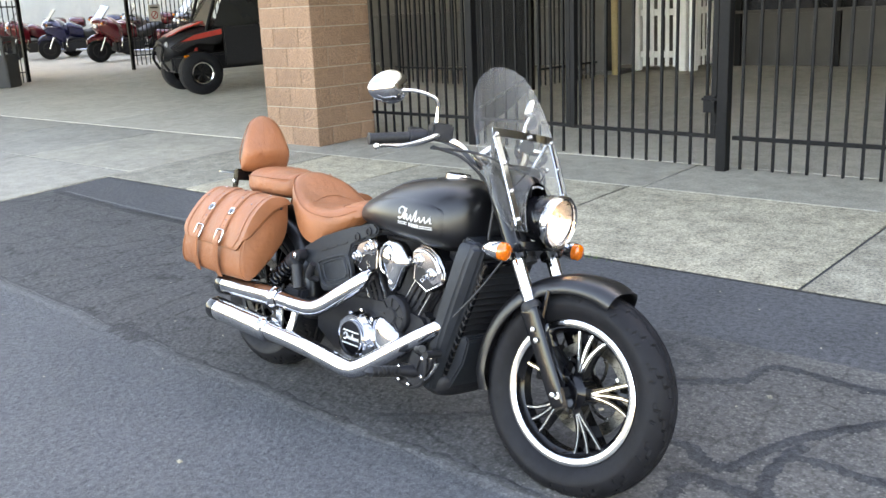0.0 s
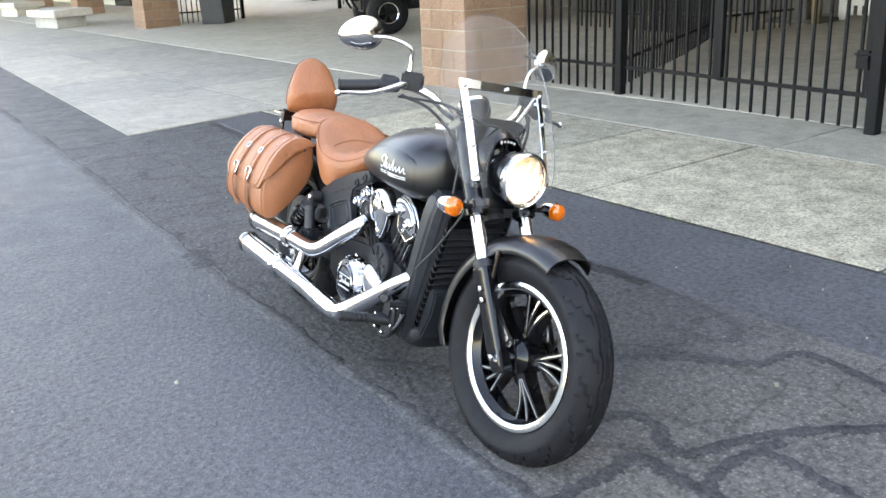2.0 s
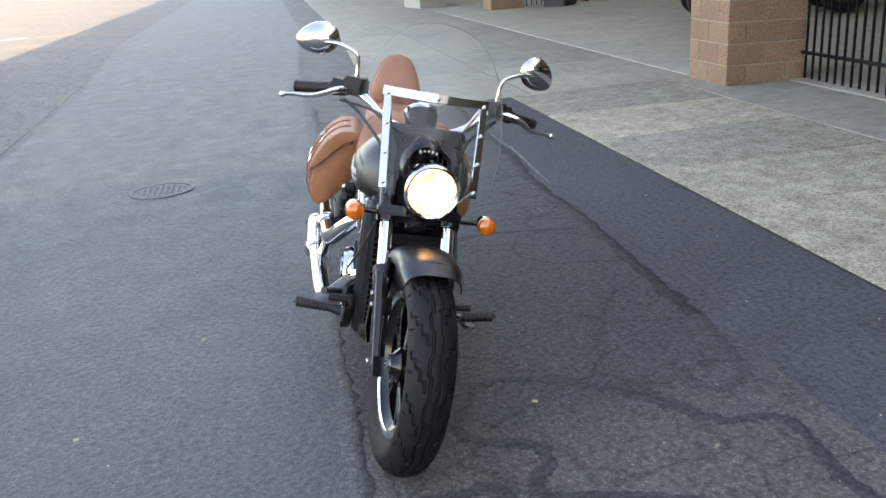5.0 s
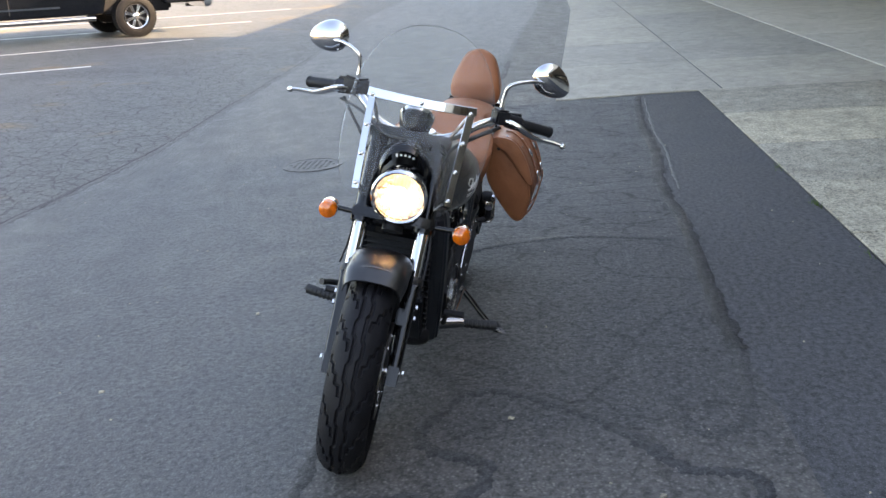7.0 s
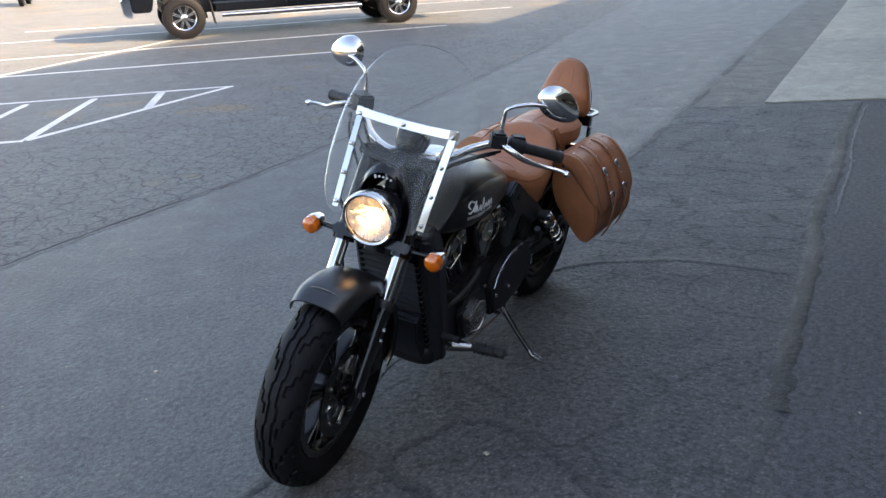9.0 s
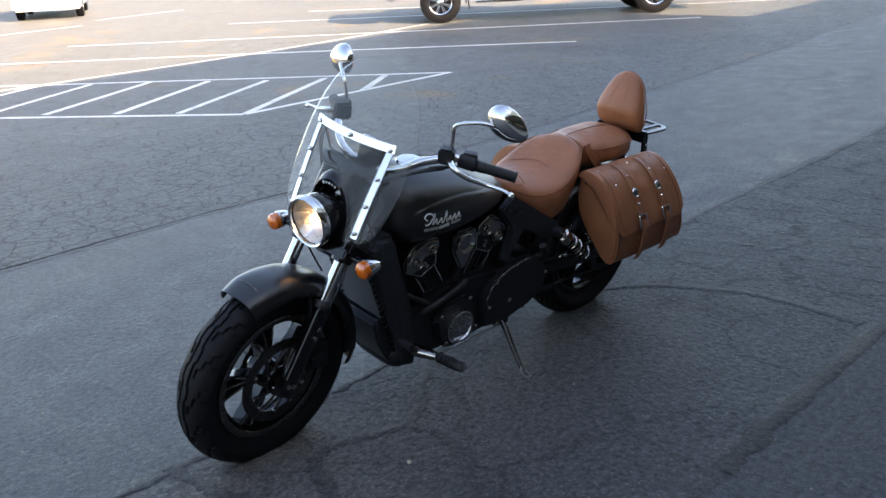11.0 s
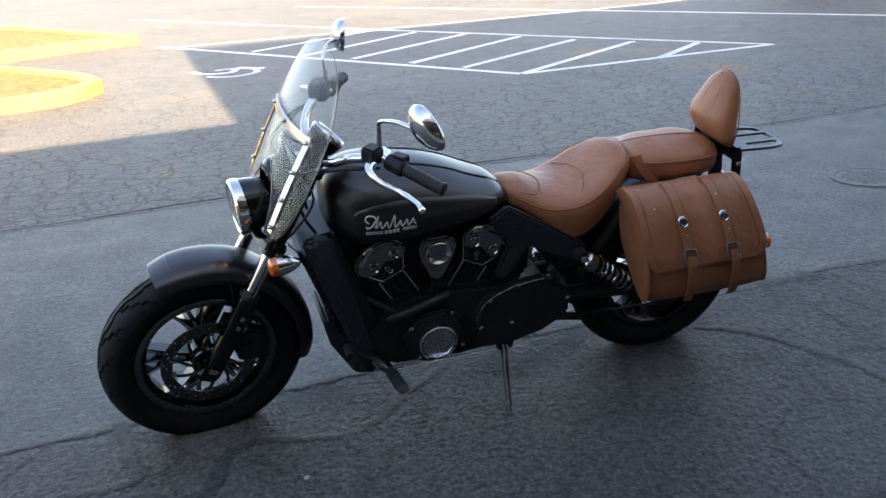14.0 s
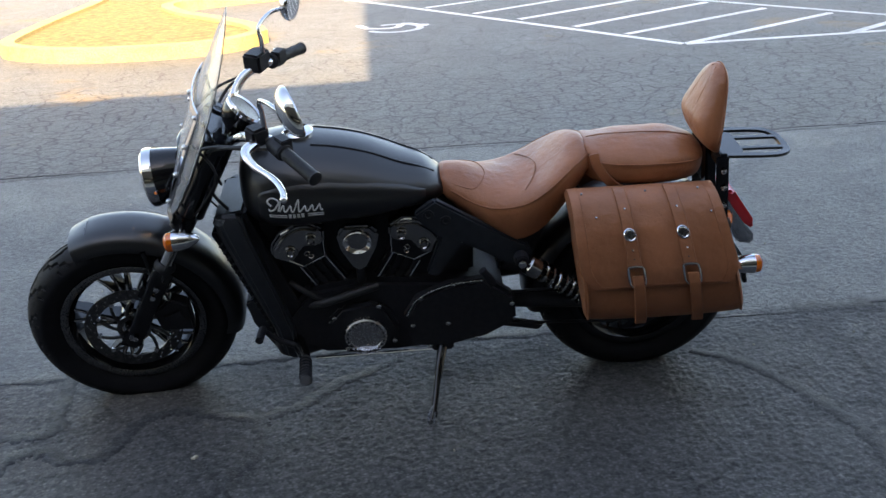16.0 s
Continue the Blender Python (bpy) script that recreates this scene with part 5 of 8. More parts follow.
rear_wheel = wheel_parts("rear_wheel", AXLE_R, 0.324, 0.082, 0.212, Matrix(), False)


def brake_disc(parent, y, r, name="brake_disc"):
    """A drilled ring on curved carrier arms."""
    d = Shape()
    n = 180
    rad = [r - 0.036, r - 0.0305, r - 0.0265, r - 0.0205, r - 0.0165, r - 0.0105, r - 0.0065, r]
    holes = {(b, i) for i in range(n) for b, k in ((1, 0), (3, 3), (5, 6)) if i % 9 == k}

    def at(i, q, w):
        a = 2 * math.pi * (i % n) / n
        return (q * math.cos(a), y + w, q * math.sin(a))

    for b in range(7):
        for i in range(n):
            q0, q1 = rad[b], rad[b + 1]
            ring = [(i, q0), (i + 1, q0), (i + 1, q1), (i, q1)]
            if (b, i) in holes:
                for (i0, p0), (i1, p1) in zip(ring, ring[1:] + ring[:1]):
                    d.add([at(i0, p0, -0.0025), at(i1, p1, -0.0025), at(i1, p1, 0.0025), at(i0, p0, 0.0025)], [(0, 1, 2, 3)])
            else:
                for w in (-0.0025, 0.0025):
                    d.add([at(k, q, w) for k, q in ring], [(0, 1, 2, 3)])
    for q in (rad[0], rad[-1]):
        d.grid([[at(i, q, w) for i in range(n)] for w in (-0.0025, 0.0025)], loop=True)
    for i in range(10):
        a = 2 * math.pi * i / 10
        pts = [((0.045 + (r - 0.036 - 0.042) * q) * math.cos(a + 0.5 * q), y, (0.045 + (r - 0.036 - 0.042) * q) * math.sin(a + 0.5 * q)) for q in (0, 0.35, 0.7, 1.0)]
        part("carrier_arm", Shape().tube(pts, 0.0055, 6, 3), M_DISC, parent)
        a += 0.5
        c = ((r - 0.038) * math.cos(a), y, (r - 0.038) * math.sin(a))
        part("disc_button", Shape().lathe([(-0.006, 0.007), (0.006, 0.007)], c, (0, 1, 0), 12, True), M_STEEL, parent)
    part("disc_carrier", Shape().lathe([(y - 0.004, 0.036), (y + 0.004, 0.036), (y + 0.004, 0.052), (y - 0.004, 0.052), (y - 0.004, 0.036)], seg=32), M_DISC, parent)
    return part(name, d, M_DISC, parent, "drilled steel brake disc")


brake_disc(front_wheel, 0.068, 0.149)
brake_disc(rear_wheel, -0.075, 0.149)

# fork: legs, tubes, clamps, axle
FD = Vector((-math.sin(RAKE), 0, math.cos(RAKE)))


def fork_at(z, y, dx=0.0):
    return Vector((AXLE_F.x - 0.010 + dx, y, AXLE_F.z)) + FD * ((z - AXLE_F.z) / FD.z)


for sd in (1, -1):
    y = 0.098 * sd
    lower = Shape()
    rows = []
    for z, hx, hy in spline([(0.262, 0.018, 0.016), (0.275, 0.027, 0.019), (0.33, 0.029, 0.021), (0.42, 0.029, 0.023), (0.50, 0.031, 0.026), (0.530, 0.032, 0.028), (0.536, 0.029, 0.025)], 3):
        c = fork_at(z, y)
        rows.append([c + Vector((math.cos(RAKE) * hx * math.copysign(abs(math.cos(t)) ** 0.45, math.cos(t)), hy * math.copysign(abs(math.sin(t)) ** 0.45, math.sin(t)), math.sin(RAKE) * hx * math.copysign(abs(math.cos(t)) ** 0.45, math.cos(t)))) for t in np.linspace(0, 2 * math.pi, 24, endpoint=False)])
    lower.grid(rows, loop=True, cap=True)
    lower.box(fork_at(0.29, y, 0.012), (0.05, 0.034, 0.060), Matrix.Rotation(-RAKE, 4, "Y"))
    lower.box(fork_at(0.455, y - sd * 0.012, 0.030), (0.03, 0.03, 0.05), Matrix.Rotation(-RAKE, 4, "Y"))
    leg = part("fork_leg", lower, M_GLOSS, bike, "gloss black lower fork leg", 0.003, at=S)
    part("slider", Shape().tube([fork_at(0.53, y), fork_at(0.70, y)], 0.0215, 20, 1), M_CHROME, leg, "chrome fork tube")
    part("dust_seal", Shape().lathe([(0, 0.030), (0.012, 0.033), (0.022, 0.031), (0.03, 0.024)], fork_at(0.53, y), FD, 20), M_GRIP, leg)
    part("upper_tube", Shape().tube([fork_at(0.69, y), fork_at(0.95, y)], 0.029, 20, 1), M_GLOSS, leg)
    part("clamp_ring", Shape().lathe([(0, 0.030), (0.0, 0.036), (0.05, 0.036), (0.05, 0.030)], fork_at(0.675, y), FD, 24), M_GLOSS, leg, bevel=0.002)
    for z in (0.30, 0.448, 0.478):
        part("bolt", Shape().lathe([(0, 0.0085), (0.006, 0.0085), (0.007, 0.005)], fork_at(z, y + sd * 0.026), (0, sd, 0), 6, True), M_STEEL, leg)
axle = Shape().lathe([(-0.118, 0.013), (0.118, 0.013)], AXLE_F, (0, 1, 0), 18, True)
part("front_axle", axle, M_STEEL, bike, "steel axle", 0.002, at=S)
for z, x0 in ((0.70, 0.0), (0.93, 0.0)):
    t = Shape().plate([(-0.13, -0.035), (-0.07, -0.05), (0.07, -0.05), (0.13, -0.035), (0.13, 0.03), (0.05, 0.045), (-0.05, 0.045), (-0.13, 0.03)], -0.016, 0.016, "z")
    t.v = [(-q, p, w) for p, q, w in t.v]
    t.moved(Matrix.Translation(fork_at(z, 0)) @ Matrix.Rotation(-RAKE, 4, "Y"))
    part("triple_clamp", t, M_GLOSS, bike, "", 0.005, at=S)
part("steering_head", Shape().tube([HEAD + FD * -0.28, HEAD + FD * 0.03], 0.034, 20, 1), M_CAST, bike)

# front fender, arched over the tyre
def fender(c, r0, a0, a1, half, drop, thick, n=36, lift=0.0):
    rows = []
    for i in range(n + 1):
        a = radians(a0 + (a1 - a0) * i / n)
        end = min(1.0, min(i, n - i) / 3.0)
        h = half * (0.90 + 0.10 * end)
        outer = []
        for j in range(-8, 9):
            u = j / 8
            y = h * math.sin(u * math.pi / 2 * 0.98) if abs(u) < 1 else h * (1 if u > 0 else -1)
            dr = -drop * (abs(u) ** 2.6) - (1 - end) * 0.006
            outer.append((y, dr))
        inner = [(y * 0.965, dr - thick) for y, dr in reversed(outer)]
        row = []
        for y, dr in outer + inner:
            r = r0 + dr + lift * math.sin(a)
            row.append((c.x + r * math.cos(a), y, c.z + r * math.sin(a)))
        rows.append(row)
    return Shape().grid(rows, loop=True, cap=True)


ff = part("front_fender", fender(AXLE_F, 0.352, 69, 192, 0.094, 0.055, 0.004, lift=0.010), M_SATIN, bike, "satin black valanced front fender", at=S, sharp=50)
emb = Shape()
for sd in (-1, 1):
    pts = [(AXLE_F.x + 0.353 * math.cos(radians(a)), sd * 0.047, AXLE_F.z + 0.353 * math.sin(radians(a)) + 0.0035) for a in range(78, 128, 8)]
    emb.tube(pts, 0.0011, 6, 3)
pts = [(AXLE_F.x + 0.353 * math.cos(radians(78)), y, AXLE_F.z + 0.353 * math.sin(radians(78)) + 0.0035 + 0.008 * (1 - (y / 0.047) ** 2)) for y in (-0.047, -0.03, 0, 0.03, 0.047)]
emb.tube(pts, 0.0011, 6, 3)
part("fender_line", emb, M_DARKLIP, ff, "fine raised line on the fender")
for sd in (-1, 1):
    br = Shape().tube([(0.70, sd * 0.094, 0.600), fork_at(0.47, sd * 0.092)], 0.008, 8, 1)
    part("fender_bracket", br, M_GLOSS, bike, at=S)
# caliper and brake hose on the left
cal = Shape().plate([(0.60, 0.285), (0.70, 0.30), (0.715, 0.37), (0.66, 0.415), (0.605, 0.385)], 0.050, 0.100)
cal.box((0.655, 0.102, 0.345), (0.07, 0.012, 0.05), Matrix.Rotation(0.3, 4, "Y"))
cl = part("brake_caliper", cal, M_CAST, bike, "black front brake caliper", 0.006, at=S)
part("brake_hose", Shape().tube([(0.66, 0.09, 0.40), (0.66, 0.12, 0.50), (0.61, 0.13, 0.60), (0.55, 0.12, 0.70), (0.47, 0.10, 0.80)], 0.004, 8), M_GRIP, cl)

# headlight
M_BOWL = simple("satin_reflector", (0.74, 0.71, 0.66), 0.30, 1.0, 0.20, 45, 1.0, fine=55)
HL = Vector((0.640, 0.010, 0.801))
hd = Vector((1, 0, -0.10)).normalized()
head = part("headlight", Shape().lathe([(-0.150, 0.002), (-0.145, 0.030), (-0.125, 0.055), (-0.09, 0.073), (-0.04, 0.081), (-0.012, 0.083), (-0.012, 0.076), (-0.05, 0.070), (-0.10, 0.045), (-0.11, 0.002)], HL, hd, 48), M_GLOSS, bike, "round headlight in a gloss black shell, lit", at=S)
part("bezel", Shape().lathe([(-0.022, 0.084), (-0.010, 0.0875), (0.004, 0.0865), (0.010, 0.081), (0.006, 0.0755), (-0.004, 0.0755), (-0.006, 0.082), (-0.022, 0.084)], HL, hd, 56), M_CHROME, head, "chrome headlight ring")
part("reflector", Shape().lathe([(-0.078, 0.001), (-0.075, 0.012), (-0.06, 0.035), (-0.035, 0.057), (-0.008, 0.075)], HL, hd, 48), M_BOWL, head, "mirrored reflector bowl")
part("lens", Shape().lathe([(0.016, 0.0005), (0.014, 0.03), (0.009, 0.058), (0.001, 0.0765), (-0.003, 0.0765), (0.005, 0.057), (0.010, 0.03), (0.012, 0.0005)], HL, hd, 48), M_GLASS, head, "clear domed lens")
m, nt, bs = nodes_of("lit_bulb")
bs.inputs["Emission Color"].default_value, bs.inputs["Emission Strength"].default_value = (1.0, 0.62, 0.30, 1), 2.9
part("bulb", Shape().ball(HL + hd * -0.035, (0.024, 0.016, 0.016)), m, head, "glowing warm bulb")
flut = Shape()
for i in range(-6, 7):
    w = math.sqrt(max(0, 0.07 ** 2 - (i * 0.011) ** 2))
    flut.tube([(HL + hd * -0.01) + Vector((0, i * 0.011, -w)), (HL + hd * -0.01) + Vector((0, i * 0.011, w))], 0.0012, 6, 1)
part("lens_flutes", flut, M_GLASS, head)
nac = Shape()
nac.grid([[Vector((x, hw * math.sin(t), zc + hh * math.cos(t))) for t in np.linspace(-2.0, 2.0, 17)] for x, hw, hh, zc in ((0.545, 0.070, 0.078, 0.840), (0.530, 0.080, 0.095, 0.840), (0.49, 0.084, 0.100, 0.848), (0.43, 0.076, 0.085, 0.86), (0.41, 0.055, 0.055, 0.87))])
na = part("headlight_nacelle", nac, M_GLOSS, bike, "gloss black cowl over the headlight", at=S)
for i in range(5):
    sl = Shape().box((0.546 - 0.0002 * i, -0.026 + 0.013 * i, 0.905 - 0.001 * abs(i - 2) ** 2), (0.002, 0.0065, 0.006 if i else 0.010), Matrix.Rotation(0.3, 4, "X"))
    part("badge_bar", sl, M_SILVERPRINT, na, "silver script shape")

# turn signals
def signal(c, d, m, name="turn_signal", stalk=None):
    s = part(name, Shape().lathe([(-0.070, 0.004), (-0.06, 0.014), (-0.035, 0.0255), (-0.005, 0.030), (0.004, 0.030)], c, d, 28, True), M_CHROME, bike, "chrome bullet turn signal with an amber lens", at=m)
    part("lens", Shape().lathe([(0.004, 0.0285), (0.020, 0.027), (0.027, 0.020), (0.030, 0.0005)], c, d, 28, True), M_AMBER_SOLID, s, "ribbed amber lens")
    if stalk is not None:
        part("stalk", Shape().tube([c - Vector(d) * 0.02, stalk], 0.0085, 10, 1), M_GLOSS, s)
    return s


M_AMBER_SOLID = simple("amber_plastic", (0.60, 0.115, 0.004), 0.15, 0, 0.3, 90, coat=1.0)
for sd in (1, -1):
    signal(Vector((0.580, 0.007 + sd * 0.210, 0.703)), (1, 0, -0.02), S, stalk=Vector((0.562, sd * 0.10, 0.700)))
# ---- tank, seat, bags, rear ----
def ell(x, zc, hw, up, dn, pu=2.0, pd=2.0, n=32, yc=0.0):
    """One rounded section across the bike at x."""
    out = []
    for i in range(n):
        t = 2 * math.pi * i / n
        c, s = math.cos(t), math.sin(t)
        p = pu if s >= 0 else pd
        e = 2.0 / p
        out.append((x, yc + hw * math.copysign(abs(c) ** e, c), zc + (up if s >= 0 else dn) * math.copysign(abs(s) ** e, s)))
    return out


def loft(secs, k=5, n=32):
    """Skin through section numbers (x, zc, hw, up, dn, pu, pd), smoothed."""
    return Shape().grid([ell(*s, n=n) for s in spline(secs, k)], loop=True, cap=True)


TANK = [
    (0.382, 0.765, 0.030, 0.030, 0.035, 2.2, 2.2), (0.374, 0.765, 0.085, 0.075, 0.075, 2.4, 2.4), (0.350, 0.762, 0.135, 0.108, 0.095, 2.4, 2.5),
    (0.30, 0.760, 0.178, 0.133, 0.105, 2.3, 2.7), (0.22, 0.758, 0.196, 0.143, 0.103, 2.2, 2.8), (0.10, 0.754, 0.192, 0.134, 0.090, 2.1, 2.8),
    (0.0, 0.748, 0.178, 0.115, 0.074, 2.05, 2.8), (-0.10, 0.738, 0.148, 0.083, 0.055, 2.05, 2.8), (-0.17, 0.728, 0.112, 0.062, 0.040, 2.2, 2.6),
    (-0.215, 0.720, 0.070, 0.030, 0.026, 2.2, 2.4), (-0.228, 0.718, 0.030, 0.012, 0.012, 2, 2)]
tank = part("fuel_tank", loft(TANK, 6, 64), M_SATIN, bike, "satin black teardrop fuel tank")
# side panel of the tank, a shallow raised field, one each side
TANK_FINE = spline(TANK, 6)[::-1]


def tank_point(x, z, sd, lift=0.0):
    zc, hw, up, dn, pu, pd = (float(np.interp(x, [s[0] for s in TANK_FINE], [s[i] for s in TANK_FINE])) for i in range(1, 7))
    p, h = (pu, up) if z >= zc else (pd, dn)
    q = min(0.985, abs(z - zc) / h)
    return Vector((x, sd * (hw * (1 - q ** p) ** (1 / p) + lift), z))


for sd in (1, -1):
    rows = []
    for i in range(41):
        u = i / 40
        x = 0.322 - 0.490 * u
        top = float(np.interp(-x, [-0.322, -0.305, -0.26, -0.20, -0.11, 0.023, 0.10, 0.168], [0.786, 0.806, 0.822, 0.828, 0.826, 0.804, 0.782, 0.750]))
        bot = float(np.interp(-x, [-0.322, -0.305, -0.28, -0.15, 0.025, 0.10, 0.168], [0.730, 0.700, 0.684, 0.680, 0.694, 0.708, 0.728]))
        rows.append([tank_point(x, bot + (top - bot) * j / 14, sd, (-0.003 if j in (0, 14) or i in (0, 40) else 0.0045 if 1 < j < 13 and 1 < i < 39 else 0.0035)) for j in range(15)])
    panel = part("tank_panel", Shape().grid(rows), M_SATIN, tank, "raised side panel with silver script shapes", sharp=24)
    script, bars = Shape(), Shape()
    # a looping flourish and short strokes stand in for the maker's script
    d = -sd
    x0 = 0.288 if sd > 0 else 0.128
    flo = [(0.012, 0.768), (0.002, 0.779), (0.010, 0.791), (0.026, 0.790), (0.034, 0.780), (0.028, 0.770), (0.020, 0.758), (0.008, 0.752), (0.004, 0.758)]
    script.tube([tank_point(x0 + d * a, b, sd, 0.0058) for a, b in flo], 0.0026, 6, 4)
    wave = [(0.034, 0.752)]
    for i, hgt in enumerate((0.020, 0.018, 0.036, 0.016, 0.018, 0.018)):
        bx = 0.036 + 0.0205 * i
        wave += [(bx + 0.006 + 0.004 * hgt / 0.02, 0.752 + hgt), (bx + 0.011, 0.7545), (bx + 0.0175, 0.753)]
    script.tube([tank_point(x0 + d * a, b, sd, 0.0058) for a, b in wave], 0.0024, 6, 3)
    script.tube([tank_point(x0 + d * a, b, sd, 0.0058) for a, b in ((0.040, 0.790), (0.036, 0.772), (0.030, 0.754))], 0.0026, 6, 3)
    for x0, x1, z0, z1 in ((0.285, 0.235, 0.737, 0.740), (0.285, 0.235, 0.731, 0.734), (0.175, 0.130, 0.741, 0.744), (0.175, 0.130, 0.735, 0.738), (0.230, 0.222, 0.730, 0.742), (0.218, 0.210, 0.730, 0.742), (0.206, 0.198, 0.731, 0.743), (0.194, 0.186, 0.732, 0.744)):
        q = [(x0, z0), (x1, z0), (x1, z1), (x0, z1)]
        bars.add([tank_point(a, b, sd, 0.0068) for a, b in q] + [tank_point(a, b, sd, 0.0035) for a, b in q], [(0, 1, 2, 3), (0, 4, 5, 1), (1, 5, 6, 2), (2, 6, 7, 3), (3, 7, 4, 0)])
    part("script_badge", script, M_SILVERPRINT, tank, "silver slanted script shapes")
    part("badge_lines", bars, M_SILVERPRINT, tank, "thin silver lines and bars")
part("fuel_cap", Shape().lathe([(-0.01, 0.046), (0.006, 0.046), (0.012, 0.040), (0.014, 0.0005)], (0.20, 0, 0.900), (0.05, 0, 1), 32, True), M_CHROME, tank, "chrome filler cap")
for sd in (1, -1):
    ridge = []
    for x in (0.16, 0.10, 0.04, -0.02, -0.08, -0.14, -0.19):
        zs = [0.70 + 0.0005 * i for i in range(420)]
        w = 0.062 if x > -0.1 else 0.062 - 0.25 * (-0.1 - x)
        ridge.append(min((tank_point(x, z, sd) for z in zs if z > 0.745), key=lambda q: abs(abs(q.y) - w)))
    part("seam_ridge", Shape().tube(ridge, 0.0042, 8, 4), M_SATIN, tank)

# seat: a scooped bucket with a raised rear
def saddle(secs, k=6, nj=25):
    """Sections (x, half width, crown z, rim z, hem z): a scoop with rims, then the side skirts."""
    rows = []
    for x, hw, crown, rim, hem in spline(secs, k):
        top = []
        for j in range(nj):
            u = -1 + 2 * j / (nj - 1)
            z = crown + (rim - crown) * abs(u) ** 2.1 - 0.012 * max(0, abs(u) - 0.86) / 0.14
            top.append((x, hw * u, z))
        right = [(x, hw * 1.02, rim - 0.035), (x, hw * 1.0, (rim + hem) / 2 - 0.01), (x, hw * 0.90, hem)]
        rows.append([(x, -p[1], p[2]) for p in reversed(right)] + top + right)
    return Shape().grid(rows, loop=True, cap=True)


seat = part("seat", saddle([
    (-0.205, 0.050, 0.757, 0.748, 0.722), (-0.225, 0.082, 0.768, 0.740, 0.695), (-0.28, 0.112, 0.762, 0.720, 0.652), (-0.34, 0.142, 0.740, 0.703, 0.612), (-0.41, 0.164, 0.730, 0.710, 0.582),
    (-0.48, 0.168, 0.745, 0.738, 0.602), (-0.54, 0.155, 0.786, 0.776, 0.652), (-0.59, 0.130, 0.826, 0.803, 0.708), (-0.63, 0.100, 0.838, 0.808, 0.750), (-0.655, 0.068, 0.816, 0.800, 0.772)]), M_TAN, bike, "tan leather solo seat with a raised rear lip", sharp=60)
rim = [(-0.235, 0.088, 0.728), (-0.30, 0.122, 0.700), (-0.36, 0.150, 0.692), (-0.44, 0.1675, 0.706), (-0.50, 0.166, 0.738), (-0.55, 0.151, 0.773), (-0.59, 0.128, 0.799), (-0.625, 0.098, 0.812), (-0.648, 0.060, 0.820), (-0.657, 0.0, 0.826)]
part("seat_piping", Shape().tube([(x, -y, z) for x, y, z in rim] + [(x, y, z) for x, y, z in rim[-2::-1]], 0.0026, 6), M_SEAM, seat)
def seat_top(x, y):
    """A point on the seat's upper face."""
    xs = [0.225, 0.28, 0.34, 0.41, 0.48, 0.54, 0.59]
    hw, cr, ri = (float(np.interp(-x, xs, v)) for v in ((0.082, 0.112, 0.142, 0.164, 0.168, 0.155, 0.130), (0.768, 0.762, 0.740, 0.730, 0.745, 0.786, 0.826), (0.740, 0.720, 0.703, 0.710, 0.738, 0.776, 0.803)))
    return (x, y, cr + (ri - cr) * min(1, abs(y / hw)) ** 2.1 + 0.0005)


part("seat_seam", Shape().tube([seat_top(x, y) for x, y in ((-0.25, -0.080), (-0.30, -0.094), (-0.33, -0.06), (-0.345, 0), (-0.33, 0.06), (-0.30, 0.094), (-0.25, 0.080))], 0.0016, 6), M_SEAM, seat)
part("seat_arc", Shape().tube([seat_top(-0.452 - 0.045 * (1 - (y / 0.12) ** 2), y) for y in np.linspace(-0.12, 0.12, 9)], 0.0013, 6), M_TAN, seat)

pillion = part("pillion_pad", loft([(-0.636, 0.790, 0.050, 0.036, 0.040, 3, 3), (-0.644, 0.788, 0.085, 0.046, 0.054, 3, 3.5), (-0.68, 0.780, 0.114, 0.050, 0.058, 2.2, 4), (-0.75, 0.780, 0.130, 0.057, 0.061, 2.1, 4), (-0.82, 0.778, 0.134, 0.058, 0.061, 2.1, 4), (-0.90, 0.778, 0.126, 0.056, 0.063, 2.4, 4), (-0.96, 0.774, 0.100, 0.046, 0.058, 2.4, 3.5), (-0.99, 0.770, 0.060, 0.032, 0.046, 3, 3), (-0.997, 0.768, 0.028, 0.018, 0.026, 2, 2)], 5, 40), M_TAN, bike, "tan leather passenger pad")
part("pillion_seam", Shape().tube([(-0.65, 0, 0.835), (-0.70, 0, 0.8405), (-0.76, 0, 0.841), (-0.82, 0, 0.8405), (-0.90, 0, 0.8345), (-0.96, 0, 0.8205)], 0.0018, 6), M_SEAM, pillion)
for sd in (1, -1):
    part("pillion_piping", Shape().tube([(-0.640, sd * 0.06, 0.800), (-0.655, sd * 0.094, 0.800), (-0.70, sd * 0.121, 0.799), (-0.76, sd * 0.132, 0.798), (-0.82, sd * 0.1345, 0.797), (-0.90, sd * 0.127, 0.794), (-0.96, sd * 0.101, 0.788), (-0.993, sd * 0.05, 0.782)], 0.0024, 6), M_SEAM, pillion)
part("pillion_strap", Shape().strap([(-0.655, 0.100, 0.825), (-0.665, 0.112, 0.79), (-0.70, 0.125, 0.745), (-0.735, 0.120, 0.715)], [(0.3, 1, 0.3), (0.3, 1, 0), (0.2, 1, -0.1), (0.1, 1, -0.2)], 0.030, 0.004), M_TAN, pillion, "tan leather strap")

